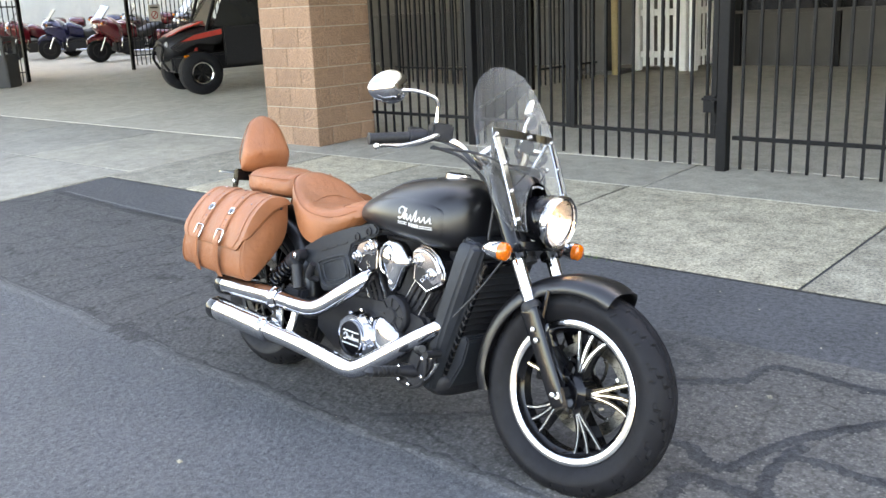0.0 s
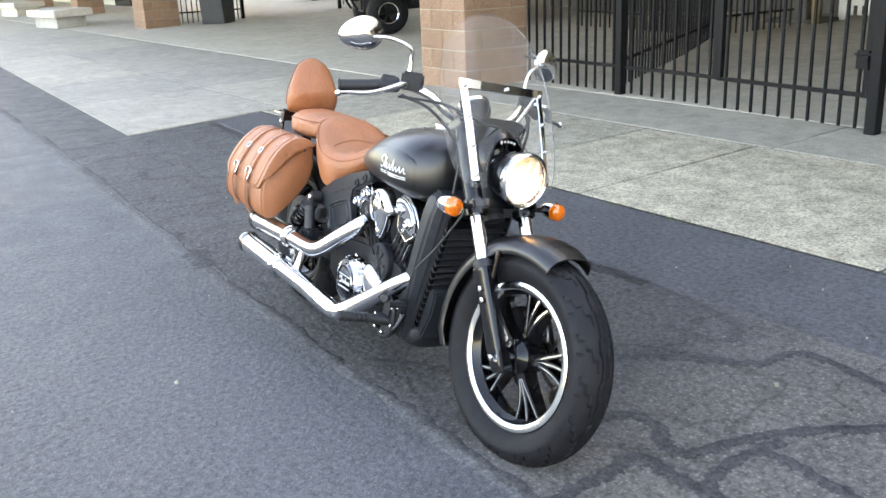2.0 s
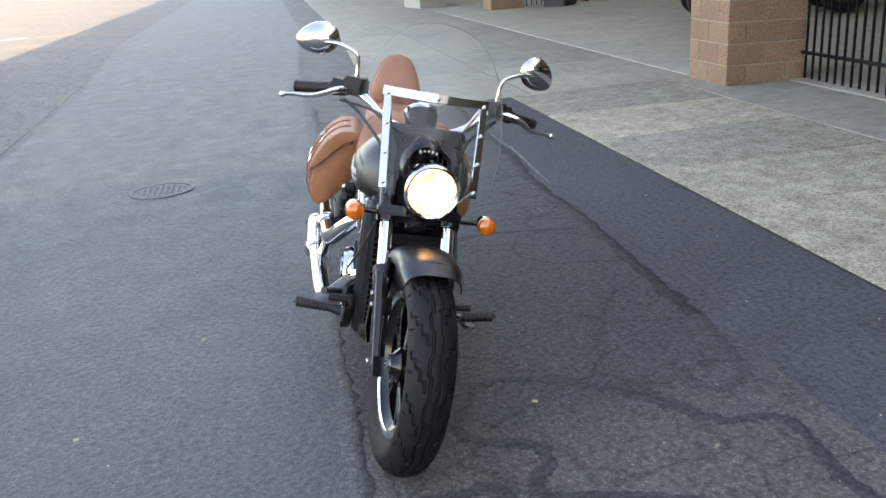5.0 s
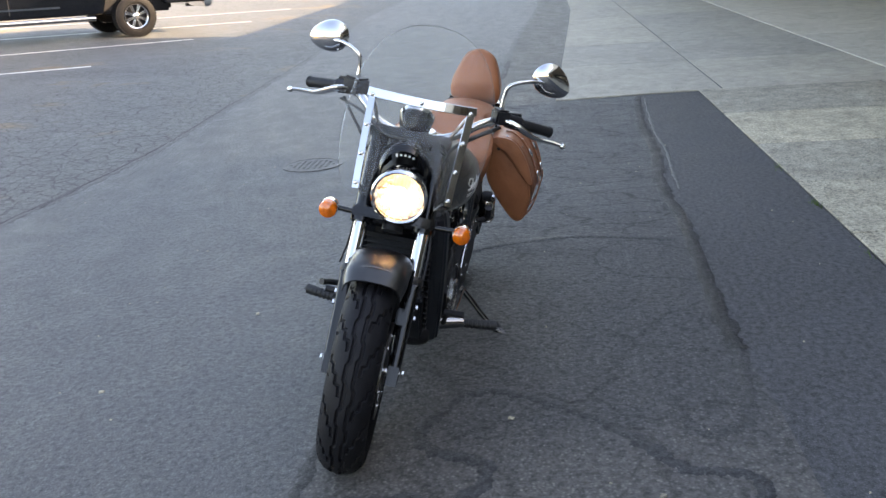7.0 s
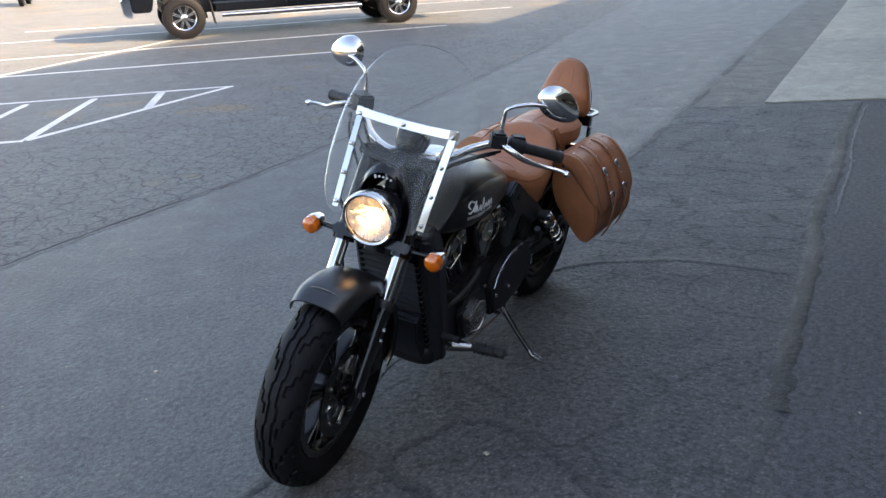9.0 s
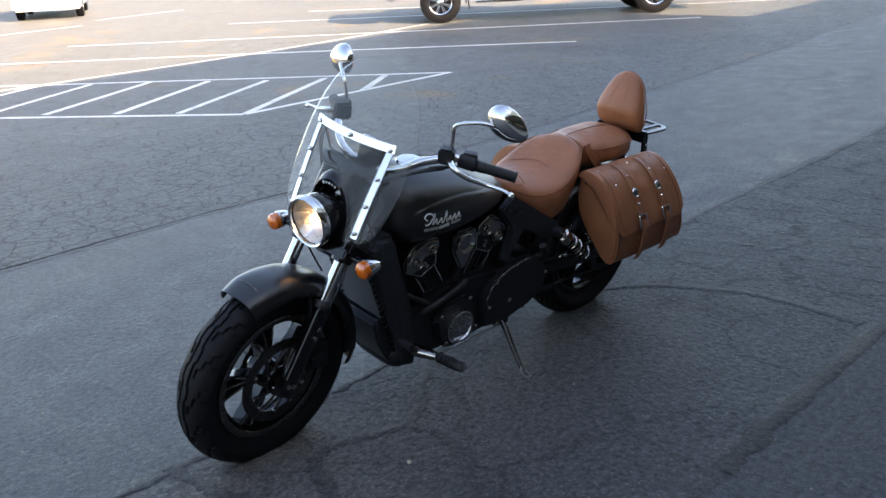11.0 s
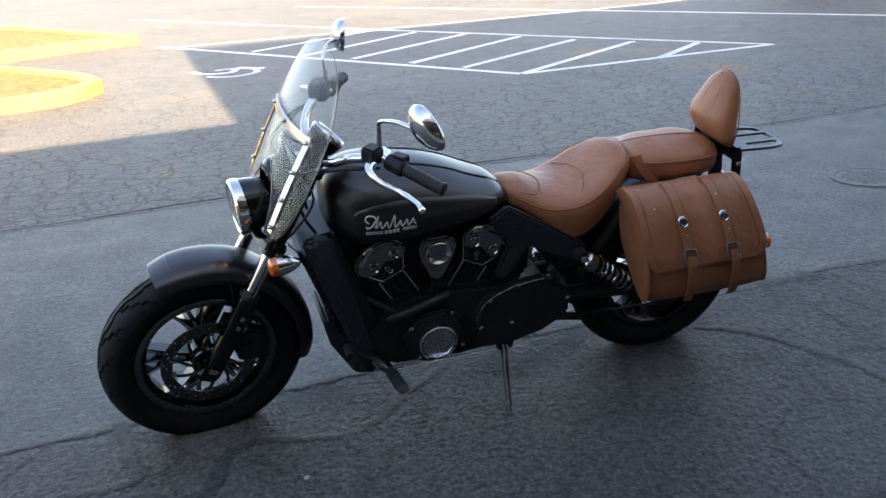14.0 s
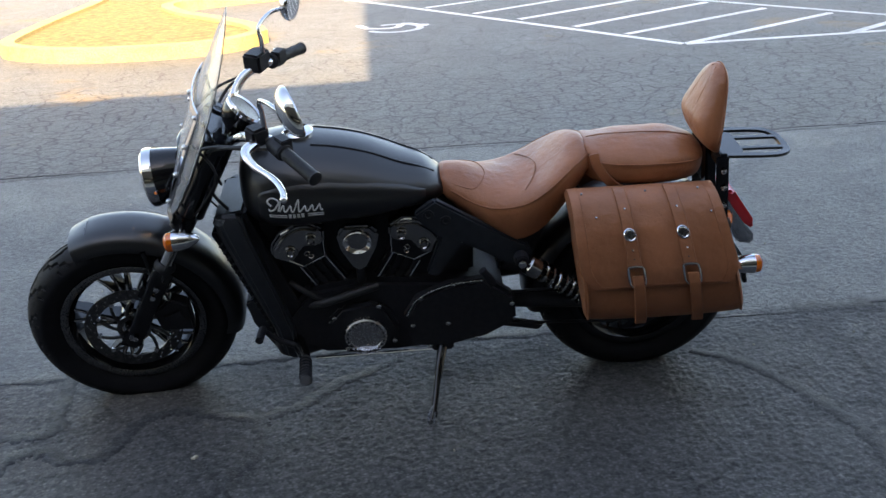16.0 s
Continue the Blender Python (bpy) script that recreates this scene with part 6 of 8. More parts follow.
# backrest, upright bars and rack
BR = Matrix.Translation((-1.000, 0, 0.802)) @ Matrix.Rotation(radians(-6), 4, "Y")
rows = []
for z, hw, fr_, bk_ in spline([(0.0, 0.074, -0.010, -0.032), (0.005, 0.098, 0.002, -0.036), (0.030, 0.114, 0.034, -0.038), (0.085, 0.113, 0.062, -0.036), (0.14, 0.098, 0.048, -0.034), (0.20, 0.072, 0.028, -0.030), (0.228, 0.044, 0.014, -0.024), (0.240, 0.015, 0.0, -0.012)], 4):
    tk, off = (fr_ - bk_) / 2, (fr_ + bk_) / 2
    rows.append([(off + tk * math.copysign(abs(math.sin(t)) ** 0.8, math.sin(t)), hw * math.copysign(abs(math.cos(t)) ** 0.8, math.cos(t)), z) for t in np.linspace(0, 2 * math.pi, 32, endpoint=False)])
back = part("backrest", Shape().grid(rows, loop=True, cap=True), M_TAN, bike, "tan leather backrest pad", at=BR)
for sd in (-0.42, 0.42):
    part("backrest_seam", Shape().tube([(0.020, sd * 0.075, 0.020), (0.044, sd * 0.085, 0.05), (0.0585, sd * 0.088, 0.085), (0.046, sd * 0.075, 0.14), (0.026, sd * 0.055, 0.20), (0.008, sd * 0.03, 0.235)], 0.0018, 6), M_SEAM, back)
part("backrest_piping", Shape().tube([(-0.012, sd * hw, z) for sd, hw, z in ((-1, 0.070, 0.006), (-1, 0.096, 0.012), (-1, 0.1135, 0.040), (-1, 0.1135, 0.088), (-1, 0.099, 0.14), (-1, 0.073, 0.20), (-1, 0.045, 0.228), (1, 0.0, 0.2415), (1, 0.045, 0.228), (1, 0.073, 0.20), (1, 0.099, 0.14), (1, 0.1135, 0.088), (1, 0.1135, 0.040), (1, 0.096, 0.012), (1, 0.070, 0.006))], 0.0022, 6), M_SEAM, back)
sb = Shape()
sb.plate([(-1.065, 0.60), (-1.030, 0.60), (-1.010, 0.83), (-1.040, 0.83)], -0.020, 0.020)
for sd in (1, -1):
    sb.plate([(-1.075, 0.56), (-1.035, 0.56), (-1.012, 0.80), (-1.050, 0.80)], sd * 0.118 - 0.004, sd * 0.118 + 0.004)
sb.box((-1.035, 0, 0.785), (0.02, 0.24, 0.05))
sissy = part("backrest_bar", sb, M_GLOSS, bike, "gloss black upright support bars", 0.003)
for sd in (1, -1):
    for z, x in ((0.64, -1.052), (0.70, -1.046), (0.755, -1.038)):
        part("bolt", Shape().lathe([(0, 0.009), (0.005, 0.009), (0.007, 0.004)], (x, sd * 0.123, z), (0, sd, 0), 10, True), M_STEEL, sissy)
rk = Shape()
rim_path = [(-1.035, 0.085, 0.784), (-1.12, 0.090, 0.782), (-1.20, 0.088, 0.779), (-1.238, 0.070, 0.777), (-1.250, 0.035, 0.776), (-1.252, 0.0, 0.776), (-1.250, -0.035, 0.776), (-1.238, -0.070, 0.777), (-1.20, -0.088, 0.779), (-1.12, -0.090, 0.782), (-1.035, -0.085, 0.784)]
rk.strap(rim_path, [(0, 0, 1)] * 11, 0.024, 0.008, 4)
rk.plate([(-1.035, 0.075), (-1.105, 0.075), (-1.115, 0.06), (-1.115, -0.06), (-1.105, -0.075), (-1.035, -0.075)], 0.778, 0.787, "z")
for y in (-0.036, 0.036):
    rk.strap([(-1.10, y, 0.780), (-1.17, y, 0.779), (-1.245, y, 0.777)], [(0, 0, 1)] * 3, 0.020, 0.007, 2)
part("luggage_rack", rk, M_GLOSS, bike, "gloss black luggage rack", 0.001)

# saddlebags
def bag_section(x, s):
    """Outline of a bag across the bike, y outward and z up, scaled round its middle by s."""
    pts = [(0.150, 0.735), (0.195, 0.752), (0.240, 0.742), (0.285, 0.695), (0.318, 0.635), (0.342, 0.565), (0.352, 0.490), (0.345, 0.420), (0.322, 0.380), (0.288, 0.387), (0.242, 0.436), (0.194, 0.498), (0.157, 0.562), (0.143, 0.640)]
    cy, cz = 0.245, 0.560
    return [(x, cy + (y - cy) * s, cz + (z - cz) * s) for y, z, in spline(pts + pts[:1], 4)[:-1]]


def bag_at(x, q):
    """A point of the bag's outer face, q from the top edge (0) to the bottom (1)."""
    p = spline([(0.195, 0.752), (0.240, 0.742), (0.285, 0.695), (0.318, 0.635), (0.342, 0.565), (0.352, 0.490), (0.345, 0.420), (0.315, 0.378)], 8)
    i = q * (len(p) - 1)
    a, b = p[int(i)], p[min(int(i) + 1, len(p) - 1)]
    f = i - int(i)
    y, z = a[0] + (b[0] - a[0]) * f, a[1] + (b[1] - a[1]) * f
    d = Vector((0, b[0] - a[0], b[1] - a[1])) if b != a else Vector((0, -0.5, -1))
    n = Vector((0, -d.z, d.y)).normalized()
    if n.y < 0:
        n = -n
    return Vector((x, y, z)), n


def bag_lean(sd):
    """Slopes a bag's ends: shorter above, set back below; the one on the right hangs a little lower."""
    def go(shape):
        out = []
        for x, y, z in shape.v:
            lean, foot, rise = (0.17, 0.385, 0.95) if sd > 0 else (0.10, 0.402, 0.86)
            out.append((-0.798 + (x + 0.79) * (1 - 0.13 * (z - 0.38) / 0.37) + lean * (z - 0.56), y, foot + (z - 0.372) * rise))
        shape.v = out
        return shape if sd > 0 else shape.mirrored()
    return go


def flap_path():
    """Section of the flap from its hem at the wheel side over the top and down the outer face."""
    return spline([(0.150, 0.728), (0.168, 0.746), (0.195, 0.752), (0.240, 0.742), (0.285, 0.695), (0.318, 0.635), (0.338, 0.580), (0.346, 0.545), (0.350, 0.515)], 5)


def saddlebag(sd):
    secs = [(-0.556, 0.90), (-0.559, 0.940), (-0.568, 0.968), (-0.60, 0.990), (-0.69, 1.006), (-0.79, 1.012), (-0.90, 1.006), (-0.988, 0.988), (-1.018, 0.966), (-1.027, 0.938), (-1.030, 0.90)]
    fix = bag_lean(sd)
    b = part("saddlebag", fix(Shape().grid([bag_section(x - 0.0112, s) for x, s in spline(secs, 3)], loop=True, cap=True)), M_TAN2, bike, "tan leather saddlebag with two buckled straps", sharp=65)
    for x in (-0.577, -1.031):
        ring = bag_section(x, 0.972)
        part("welt", fix(Shape().tube(ring + ring[:1], 0.0042, 6, 1)), M_TAN2, b, "stitched leather welt")
    # flap: over the top, ears turned down over both ends, chamfered corners in front
    path = flap_path()
    n = len(path)
    rows = []
    for i in range(-4, 37):
        u = min(1.0, max(0.0, i / 32))
        row = []
        for j, (y, z) in enumerate(path):
            s = j / (n - 1)
            a, c = path[max(0, j - 1)], path[min(n - 1, j + 1)]
            nrm = Vector((0, c[1] - a[1], a[0] - c[0])).normalized() * -1
            half = 0.240 - 0.042 * max(0.0, (s - 0.74) / 0.26) ** 1.4
            x = -0.800 + (0.5 - u) * 2 * half
            puff = 0.008 + 0.0030 * math.sin(math.pi * s) + 0.0016 * math.sin(u * 23.0 + s * 5.0) * s
            p = Vector((x, y, z)) + nrm * puff
            ear = 0.062 * math.sin(math.pi * min(1.0, s / 0.80)) ** 0.7 if s < 0.80 else 0.0
            k = (-i if i < 0 else i - 32 if i > 32 else 0) / 4
            p = p - nrm * ear * k + Vector(((0.004 if i < 0 else -0.004) * math.sin(k * 1.8), 0, 0))
            row.append(p)
        rows.append(row)
    fl = part("flap", fix(Shape().grid(rows)), M_TAN2, b, "tan leather flap with turned-down ears", sharp=70)
    hide = fl.modifiers.new("thickness", "SOLIDIFY")
    hide.thickness, hide.offset = 0.0045, 0.0
    st = Shape()
    inner = [rows[4 + k][n - 3] + Vector((0, 0.004, 0)) for k in range(2, 31)]
    st.tube(inner, 0.0013, 5, 1)
    for k in (6, 34):
        st.tube([q + Vector((0, 0.003, 0.002)) for q in rows[k][6:n - 2]], 0.0013, 5, 1)
    part("flap_stitching", fix(st), M_SEAM, fl)
    for x, dx in ((-0.558, 1), (-1.042, -1)):
        part("snap", fix(Shape().lathe([(0, 0.008), (0.004, 0.007), (0.006, 0.003)], (x, 0.190, 0.712), (dx, 0, 0), 12, True)), M_GRIP, fl, "dark snap fastener")
    for x in (-0.725, -0.893):
        ps, ns = [], []
        for q in (0.0, 0.10, 0.20, 0.30, 0.40, 0.48, 0.545):
            p, nn = bag_at(x, q)
            ps.append(p + nn * 0.0145)
            ns.append(nn)
        strap = part("strap", fix(Shape().strap(ps, ns, 0.044, 0.0045)), M_TAN2, b, "tan leather strap", 0.001)
        edge = Shape()
        for o in (-0.0185, 0.0185):
            edge.tube([p + nn * 0.005 + Vector((o, 0, 0)) for p, nn in zip(ps, ns)], 0.0009, 5, 3)
        part("strap_stitching", fix(edge), M_SEAM, strap)
        ps, ns = [], []
        for q, up in ((0.575, 0.024), (0.63, 0.026), (0.70, 0.020), (0.80, 0.014), (0.90, 0.014), (0.975, 0.020)):
            p, nn = bag_at(x - 0.002, q)
            ps.append(p + nn * up)
            ns.append(nn)
        tongue = part("strap_tongue", fix(Shape().strap(ps, ns, 0.036, 0.0045)), M_TAN2, strap, "free leather strap end", 0.001)
        p, nn = bag_at(x, 0.35)
        cn = Shape().lathe([(0.012, 0.021), (0.0205, 0.020), (0.023, 0.017), (0.0215, 0.014), (0.024, 0.006), (0.025, 0.0005)], p, nn, 20, True)
        t1, t2 = Vector((1, 0, 0)), nn.cross(Vector((1, 0, 0)))
        for k in range(16):
            a = 2 * math.pi * k / 16
            cn.ball(p + nn * 0.0195 + (t1 * math.cos(a) + t2 * math.sin(a)) * 0.0185, 0.0025, 6)
        part("concho", fix(cn), M_CHROME, strap, "round chrome ornament")
        part("concho_centre", fix(Shape().lathe([(0.0235, 0.0125), (0.0255, 0.0115), (0.0265, 0.0005)], p, nn, 16, True)), M_DARKLIP, strap, "dark ornament centre")
        p, nn = bag_at(x, 0.585)
        t1, t2 = Vector((1, 0, 0)), nn.cross(Vector((1, 0, 0)))
        loop = [p + nn * 0.0225 + t1 * a + t2 * c for a, c in ((-0.020, -0.030), (-0.024, -0.022), (-0.024, 0.014), (-0.019, 0.027), (-0.008, 0.033), (0.008, 0.033), (0.019, 0.027), (0.024, 0.014), (0.024, -0.022), (0.020, -0.030), (0.0, -0.032), (-0.020, -0.030))]
        part("buckle", fix(Shape().tube(loop, 0.0040, 8, 3)), M_CHROME, strap, "chrome buckle")
        for q in (0.20, 0.44, 0.49):
            p, nn = bag_at(x, q)
            part("rivet", fix(Shape().ball(p + nn * (0.0195 if q < 0.46 else 0.0185), (0.0045, 0.0045, 0.0035) if q < 0.46 else (0.003, 0.003, 0.002), 8)), M_CHROME if q < 0.46 else M_GRIP, strap)
    for x, q in ((-0.60, 0.06), (-0.63, 0.24), (-0.985, 0.06), (-1.0, 0.24), (-0.81, 0.06)):
        p, nn = bag_at(x, q)
        part("rivet", fix(Shape().ball(p + nn * 0.0145, (0.0045, 0.0045, 0.004), 8)), M_CHROME, fl)
    return b


saddlebag(1), saddlebag(-1)

# rear fender, tail light, plate holder, rear signals
part("rear_fender", fender(AXLE_R, 0.372, -8, 142, 0.100, 0.05, 0.004, 40), M_SATIN, bike, "satin black rear fender", sharp=50)
tl = Shape().plate([(-1.045, 0.645), (-1.075, 0.640), (-1.150, 0.535), (-1.188, 0.490), (-1.192, 0.455), (-1.140, 0.462)], -0.062, 0.062)
tail = part("tail_light", tl, M_CHROME, bike, "red tail light in a chrome surround", 0.008)
part("lens", Shape().plate([(-1.058, 0.655), (-1.108, 0.648), (-1.180, 0.545), (-1.186, 0.505), (-1.140, 0.540)], -0.058, 0.058), M_RED, tail, "red plastic lens", 0.008)
for sd in (1, -1):
    signal(Vector((-1.135, sd * 0.20, 0.475)), (-1, 0, 0), Matrix(), stalk=Vector((-1.06, sd * 0.10, 0.49)))
pb = Shape().plate([(-1.14, 0.42), (-1.16, 0.42), (-1.185, 0.32), (-1.17, 0.32)], -0.08, 0.08)
part("plate_bracket", pb, M_GLOSS, bike, "", 0.003)

# windshield on its bracket
def screen(y, v):
    """A point of the windshield: v is the height along it from its lower edge."""
    x = 0.600 - 0.37 * v - 0.15 * v * v - 0.75 * y * y - 1.5 * y ** 4
    return Vector((x, y + 0.012 + 0.014 * max(0.0, v - 0.08), 0.765 + 0.93 * v - 0.02 * v * v))


def screen_edge(v):
    """Half width of the windshield at v."""
    vs = [0.0, 0.012, 0.04, 0.08, 0.16, 0.25, 0.335, 0.400, 0.448, 0.488, 0.520, 0.541, 0.552, 0.558]
    wd = [0.150, 0.178, 0.200, 0.214, 0.227, 0.230, 0.222, 0.205, 0.184, 0.158, 0.122, 0.088, 0.055, 0.012]
    return float(np.interp(v, vs, wd))


vs = [0.0, 0.006, 0.015, 0.03, 0.05, 0.075, 0.10, 0.125, 0.145, 0.157, 0.163, 0.165, 0.19, 0.22, 0.26, 0.30, 0.335, 0.37, 0.40, 0.425, 0.448, 0.47, 0.488, 0.505, 0.52, 0.531, 0.541, 0.547, 0.552, 0.556, 0.558]
ws = Shape()
for half in (1, -1):
    rows = []
    for v in vs:
        lo = 0.105 * math.sqrt(max(0.0, 1 - (v / 0.165) ** 2)) if v < 0.165 else 0.0
        hi = screen_edge(v)
        rows.append([screen(half * (lo + (hi - lo) * j / 12), v) for j in range(13)])
    ws.grid(rows)
shield = part("windshield", ws, M_ACRYL, bike, "clear acrylic windshield", at=S, sharp=60)
shield.visible_shadow = False
thick = shield.modifiers.new("thickness", "SOLIDIFY")
thick.thickness, thick.offset = 0.0030, 0.0
shield.data.materials.append(M_SHEETEDGE)
thick.material_offset_rim = 1
def upright(half):
    pts = [screen(half * (0.143 + 0.012 * t), 0.020 + 0.300 * t) + Vector((0.004, 0, 0)) for t in np.linspace(0, 1, 6)]
    return Shape().strap(pts, [(1, 0.25 * half, 0.3)] * 6, 0.026, 0.004, 3)


frm = part("windshield_bracket", upright(1), M_CHROME, bike, "chrome windshield bracket", 0.0008, at=S)
part("upright", upright(-1), M_CHROME, frm, "chrome upright", 0.0008)
bar = Shape().strap([screen(y, 0.318) + Vector((0.008, 0, 0)) for y in np.linspace(-0.170, 0.170, 11)], [(1, y * 1.6, 0.3) for y in np.linspace(-0.170, 0.170, 11)], 0.030, 0.004, 3)
part("cross_bar", bar, M_CHROME, frm, "chrome cross bar", 0.0008)
for half in (1, -1):
    for t in (0.06, 0.36, 0.66, 0.97):
        c = screen(half * (0.143 + 0.012 * t), 0.020 + 0.300 * t) + Vector((0.009, 0, 0))
        part("bolt", Shape().lathe([(0, 0.0075), (0.006, 0.007), (0.009, 0.003)], c, (1, 0.25 * half, 0.3), 12, True), M_STEEL, frm)
    arm = Shape().tube([screen(half * 0.150, 0.30) + Vector((-0.01, 0, 0)), fork_at(0.93, half * 0.105), fork_at(0.90, half * 0.10)], 0.006, 8, 3)
    part("mount_arm", arm, M_CHROME, frm)
    part("mount_arm", Shape().tube([screen(half * 0.143, 0.04) + Vector((-0.01, 0, 0)), fork_at(0.73, half * 0.10)], 0.006, 8, 3), M_CHROME, frm)
part("bolt", Shape().lathe([(0, 0.0075), (0.006, 0.007), (0.009, 0.003)], screen(0, 0.318) + Vector((0.013, 0, 0)), (1, 0, 0.3), 12, True), M_STEEL, frm)
# ---- frame, radiator, engine ----
for sd in (1, -1):
    rows = []
    for z, xo, xi, xr, yo in ((0.188, 0.290, 0.318, 0.262, 0.145), (0.205, 0.304, 0.330, 0.262, 0.155), (0.300, 0.318, 0.352, 0.270, 0.158), (0.420, 0.352, 0.394, 0.298, 0.160), (0.520, 0.384, 0.430, 0.326, 0.160), (0.640, 0.422, 0.468, 0.360, 0.158), (0.695, 0.438, 0.484, 0.372, 0.150), (0.714, 0.426, 0.460, 0.384, 0.140)):
        rows.append([(xr, sd * 0.100, z), (xr, sd * yo, z), (xo, sd * yo, z), (xi - 0.016, sd * 0.126, z), (xi - 0.016, sd * 0.108, z)])
    part("radiator_shroud", Shape().grid(rows, loop=True, cap=True), M_FRAME, bike, "dark grey cast radiator shroud", 0.010, sharp=32, segs=3)
RD = Matrix.Translation((0.356, 0, 0.43)) @ Matrix.Rotation(radians(20), 4, "Y")
rad = part("radiator", Shape().box((-0.03, 0, 0), (0.11, 0.236, 0.49)), M_CAST, bike, "black radiator with horizontal louvres", 0.004, at=RD)
for i in range(17):
    z = -0.205 + i * 0.0252
    part("louvre", Shape().box((0.030, 0, z), (0.024, 0.232, 0.006), Matrix.Rotation(0.5, 4, "Y")), M_GRIP, rad)
for y in (-0.108, 0.108):
    part("radiator_frame", Shape().box((0.032, y, 0), (0.016, 0.014, 0.47)), M_GLOSS, rad, "", 0.003)
part("radiator_frame", Shape().box((0.032, 0, 0.225), (0.02, 0.226, 0.035)), M_GLOSS, rad, "", 0.004)
part("radiator_frame", Shape().box((0.032, 0, -0.225), (0.02, 0.226, 0.025)), M_GLOSS, rad, "", 0.004)
part("lower_duct", Shape().plate([(0.404, 0.392), (0.416, 0.380), (0.398, 0.300), (0.338, 0.196), (0.290, 0.190), (0.300, 0.300), (0.340, 0.390)], -0.104, 0.104), M_FRAME, bike, "dark grey duct below the radiator", 0.006)
part("belly_pan", loft([(0.345, 0.225, 0.10, 0.02, 0.03, 3, 3), (0.32, 0.215, 0.13, 0.04, 0.05, 4, 3), (0.26, 0.205, 0.125, 0.04, 0.05, 4, 3), (0.16, 0.205, 0.09, 0.03, 0.04, 4, 3)], 4), M_CAST, bike)
part("crossbeam", Shape().box((0.41, 0, 0.690), (0.10, 0.26, 0.05), Matrix.Rotation(0.2, 4, "Y")), M_FRAME, bike, "", 0.012)

FRAME_L = [(-0.185, 0.735), (-0.120, 0.690), (-0.150, 0.650), (-0.195, 0.605), (-0.150, 0.482), (-0.186, 0.470), (-0.262, 0.582), (-0.330, 0.545), (-0.400, 0.500), (-0.472, 0.508), (-0.466, 0.558), (-0.345, 0.632)]
FRAME_R = [(-0.045, 0.710), (-0.018, 0.694), (-0.028, 0.668), (-0.100, 0.640), (-0.160, 0.612), (-0.172, 0.555), (-0.150, 0.482), (-0.180, 0.445), (-0.325, 0.412), (-0.372, 0.490), (-0.462, 0.512), (-0.458, 0.560), (-0.345, 0.618), (-0.190, 0.672)]
for sd in (1, -1):
    a, b = (0.128, 0.158) if sd > 0 else (-0.158, -0.128)
    fr = part("frame_side", Shape().plate(FRAME_L if sd > 0 else FRAME_R, a, b), M_FRAME, bike, "dark grey cast frame section below the seat", 0.007)
    o = 0.1585 * sd
    if sd < 0:
        for s_, r_ in ((1.0, 0.005), (0.72, 0.004)):
            ring = [(-0.255 + (x + 0.255) * s_, 0.510 + (z - 0.510) * s_) for x, z in ((-0.190, 0.572), (-0.165, 0.545), (-0.155, 0.482), (-0.300, 0.440), (-0.345, 0.500), (-0.330, 0.528))]
            part("embossed_edge", Shape().tube([(x, o, z) for x, z in ring + ring[:2]], r_, 8, 4), M_FRAME, fr)
        for k in range(3):
            part("slot", Shape().box((-0.205 - 0.058 * k, o, 0.612 - 0.020 * k), (0.050, 0.004, 0.010), Matrix.Rotation(-0.34, 4, "Y")), M_GRIP, fr, "", 0.003)
    for x, z in ((-0.165, 0.690), (-0.215, 0.668)) if sd > 0 else ((-0.067, 0.676), (-0.130, 0.648)):
        part("frame_bolt", Shape().lathe([(0, 0.016), (0.004, 0.016), (0.005, 0.010), (0.001, 0.008)], (x, o, z), (0, sd, 0), 16, True), M_CAST, fr)
for c, sz in (((0.055, 0, 0.560), (0.30, 0.13, 0.24)), ((-0.20, 0, 0.53), (0.20, 0.17, 0.22)), ((0.25, 0, 0.44), (0.12, 0.15, 0.30)), ((0.30, 0, 0.62), (0.12, 0.14, 0.14))):
    part("engine_core", Shape().box(c, sz), M_CAST, bike, "", 0.02)
part("frame_spine", Shape().tube([(0.36, 0, 0.72), (0.1, 0, 0.665), (-0.15, 0, 0.665), (-0.45, 0, 0.62), (-0.62, 0, 0.70)], 0.045, 12), M_CAST, bike)
part("inner_fender", Shape().box((-0.455, 0, 0.55), (0.10, 0.20, 0.26), Matrix.Rotation(-0.35, 4, "Y")), M_CAST, bike, "", 0.02)
part("engine_case", Shape().plate([(0.285, 0.235), (0.300, 0.330), (0.215, 0.430), (0.05, 0.455), (-0.14, 0.440), (-0.300, 0.425), (-0.400, 0.360), (-0.390, 0.250), (-0.290, 0.195), (-0.05, 0.172), (0.18, 0.180)], -0.125, 0.125), M_CAST, bike, "matt black engine cases", 0.018)


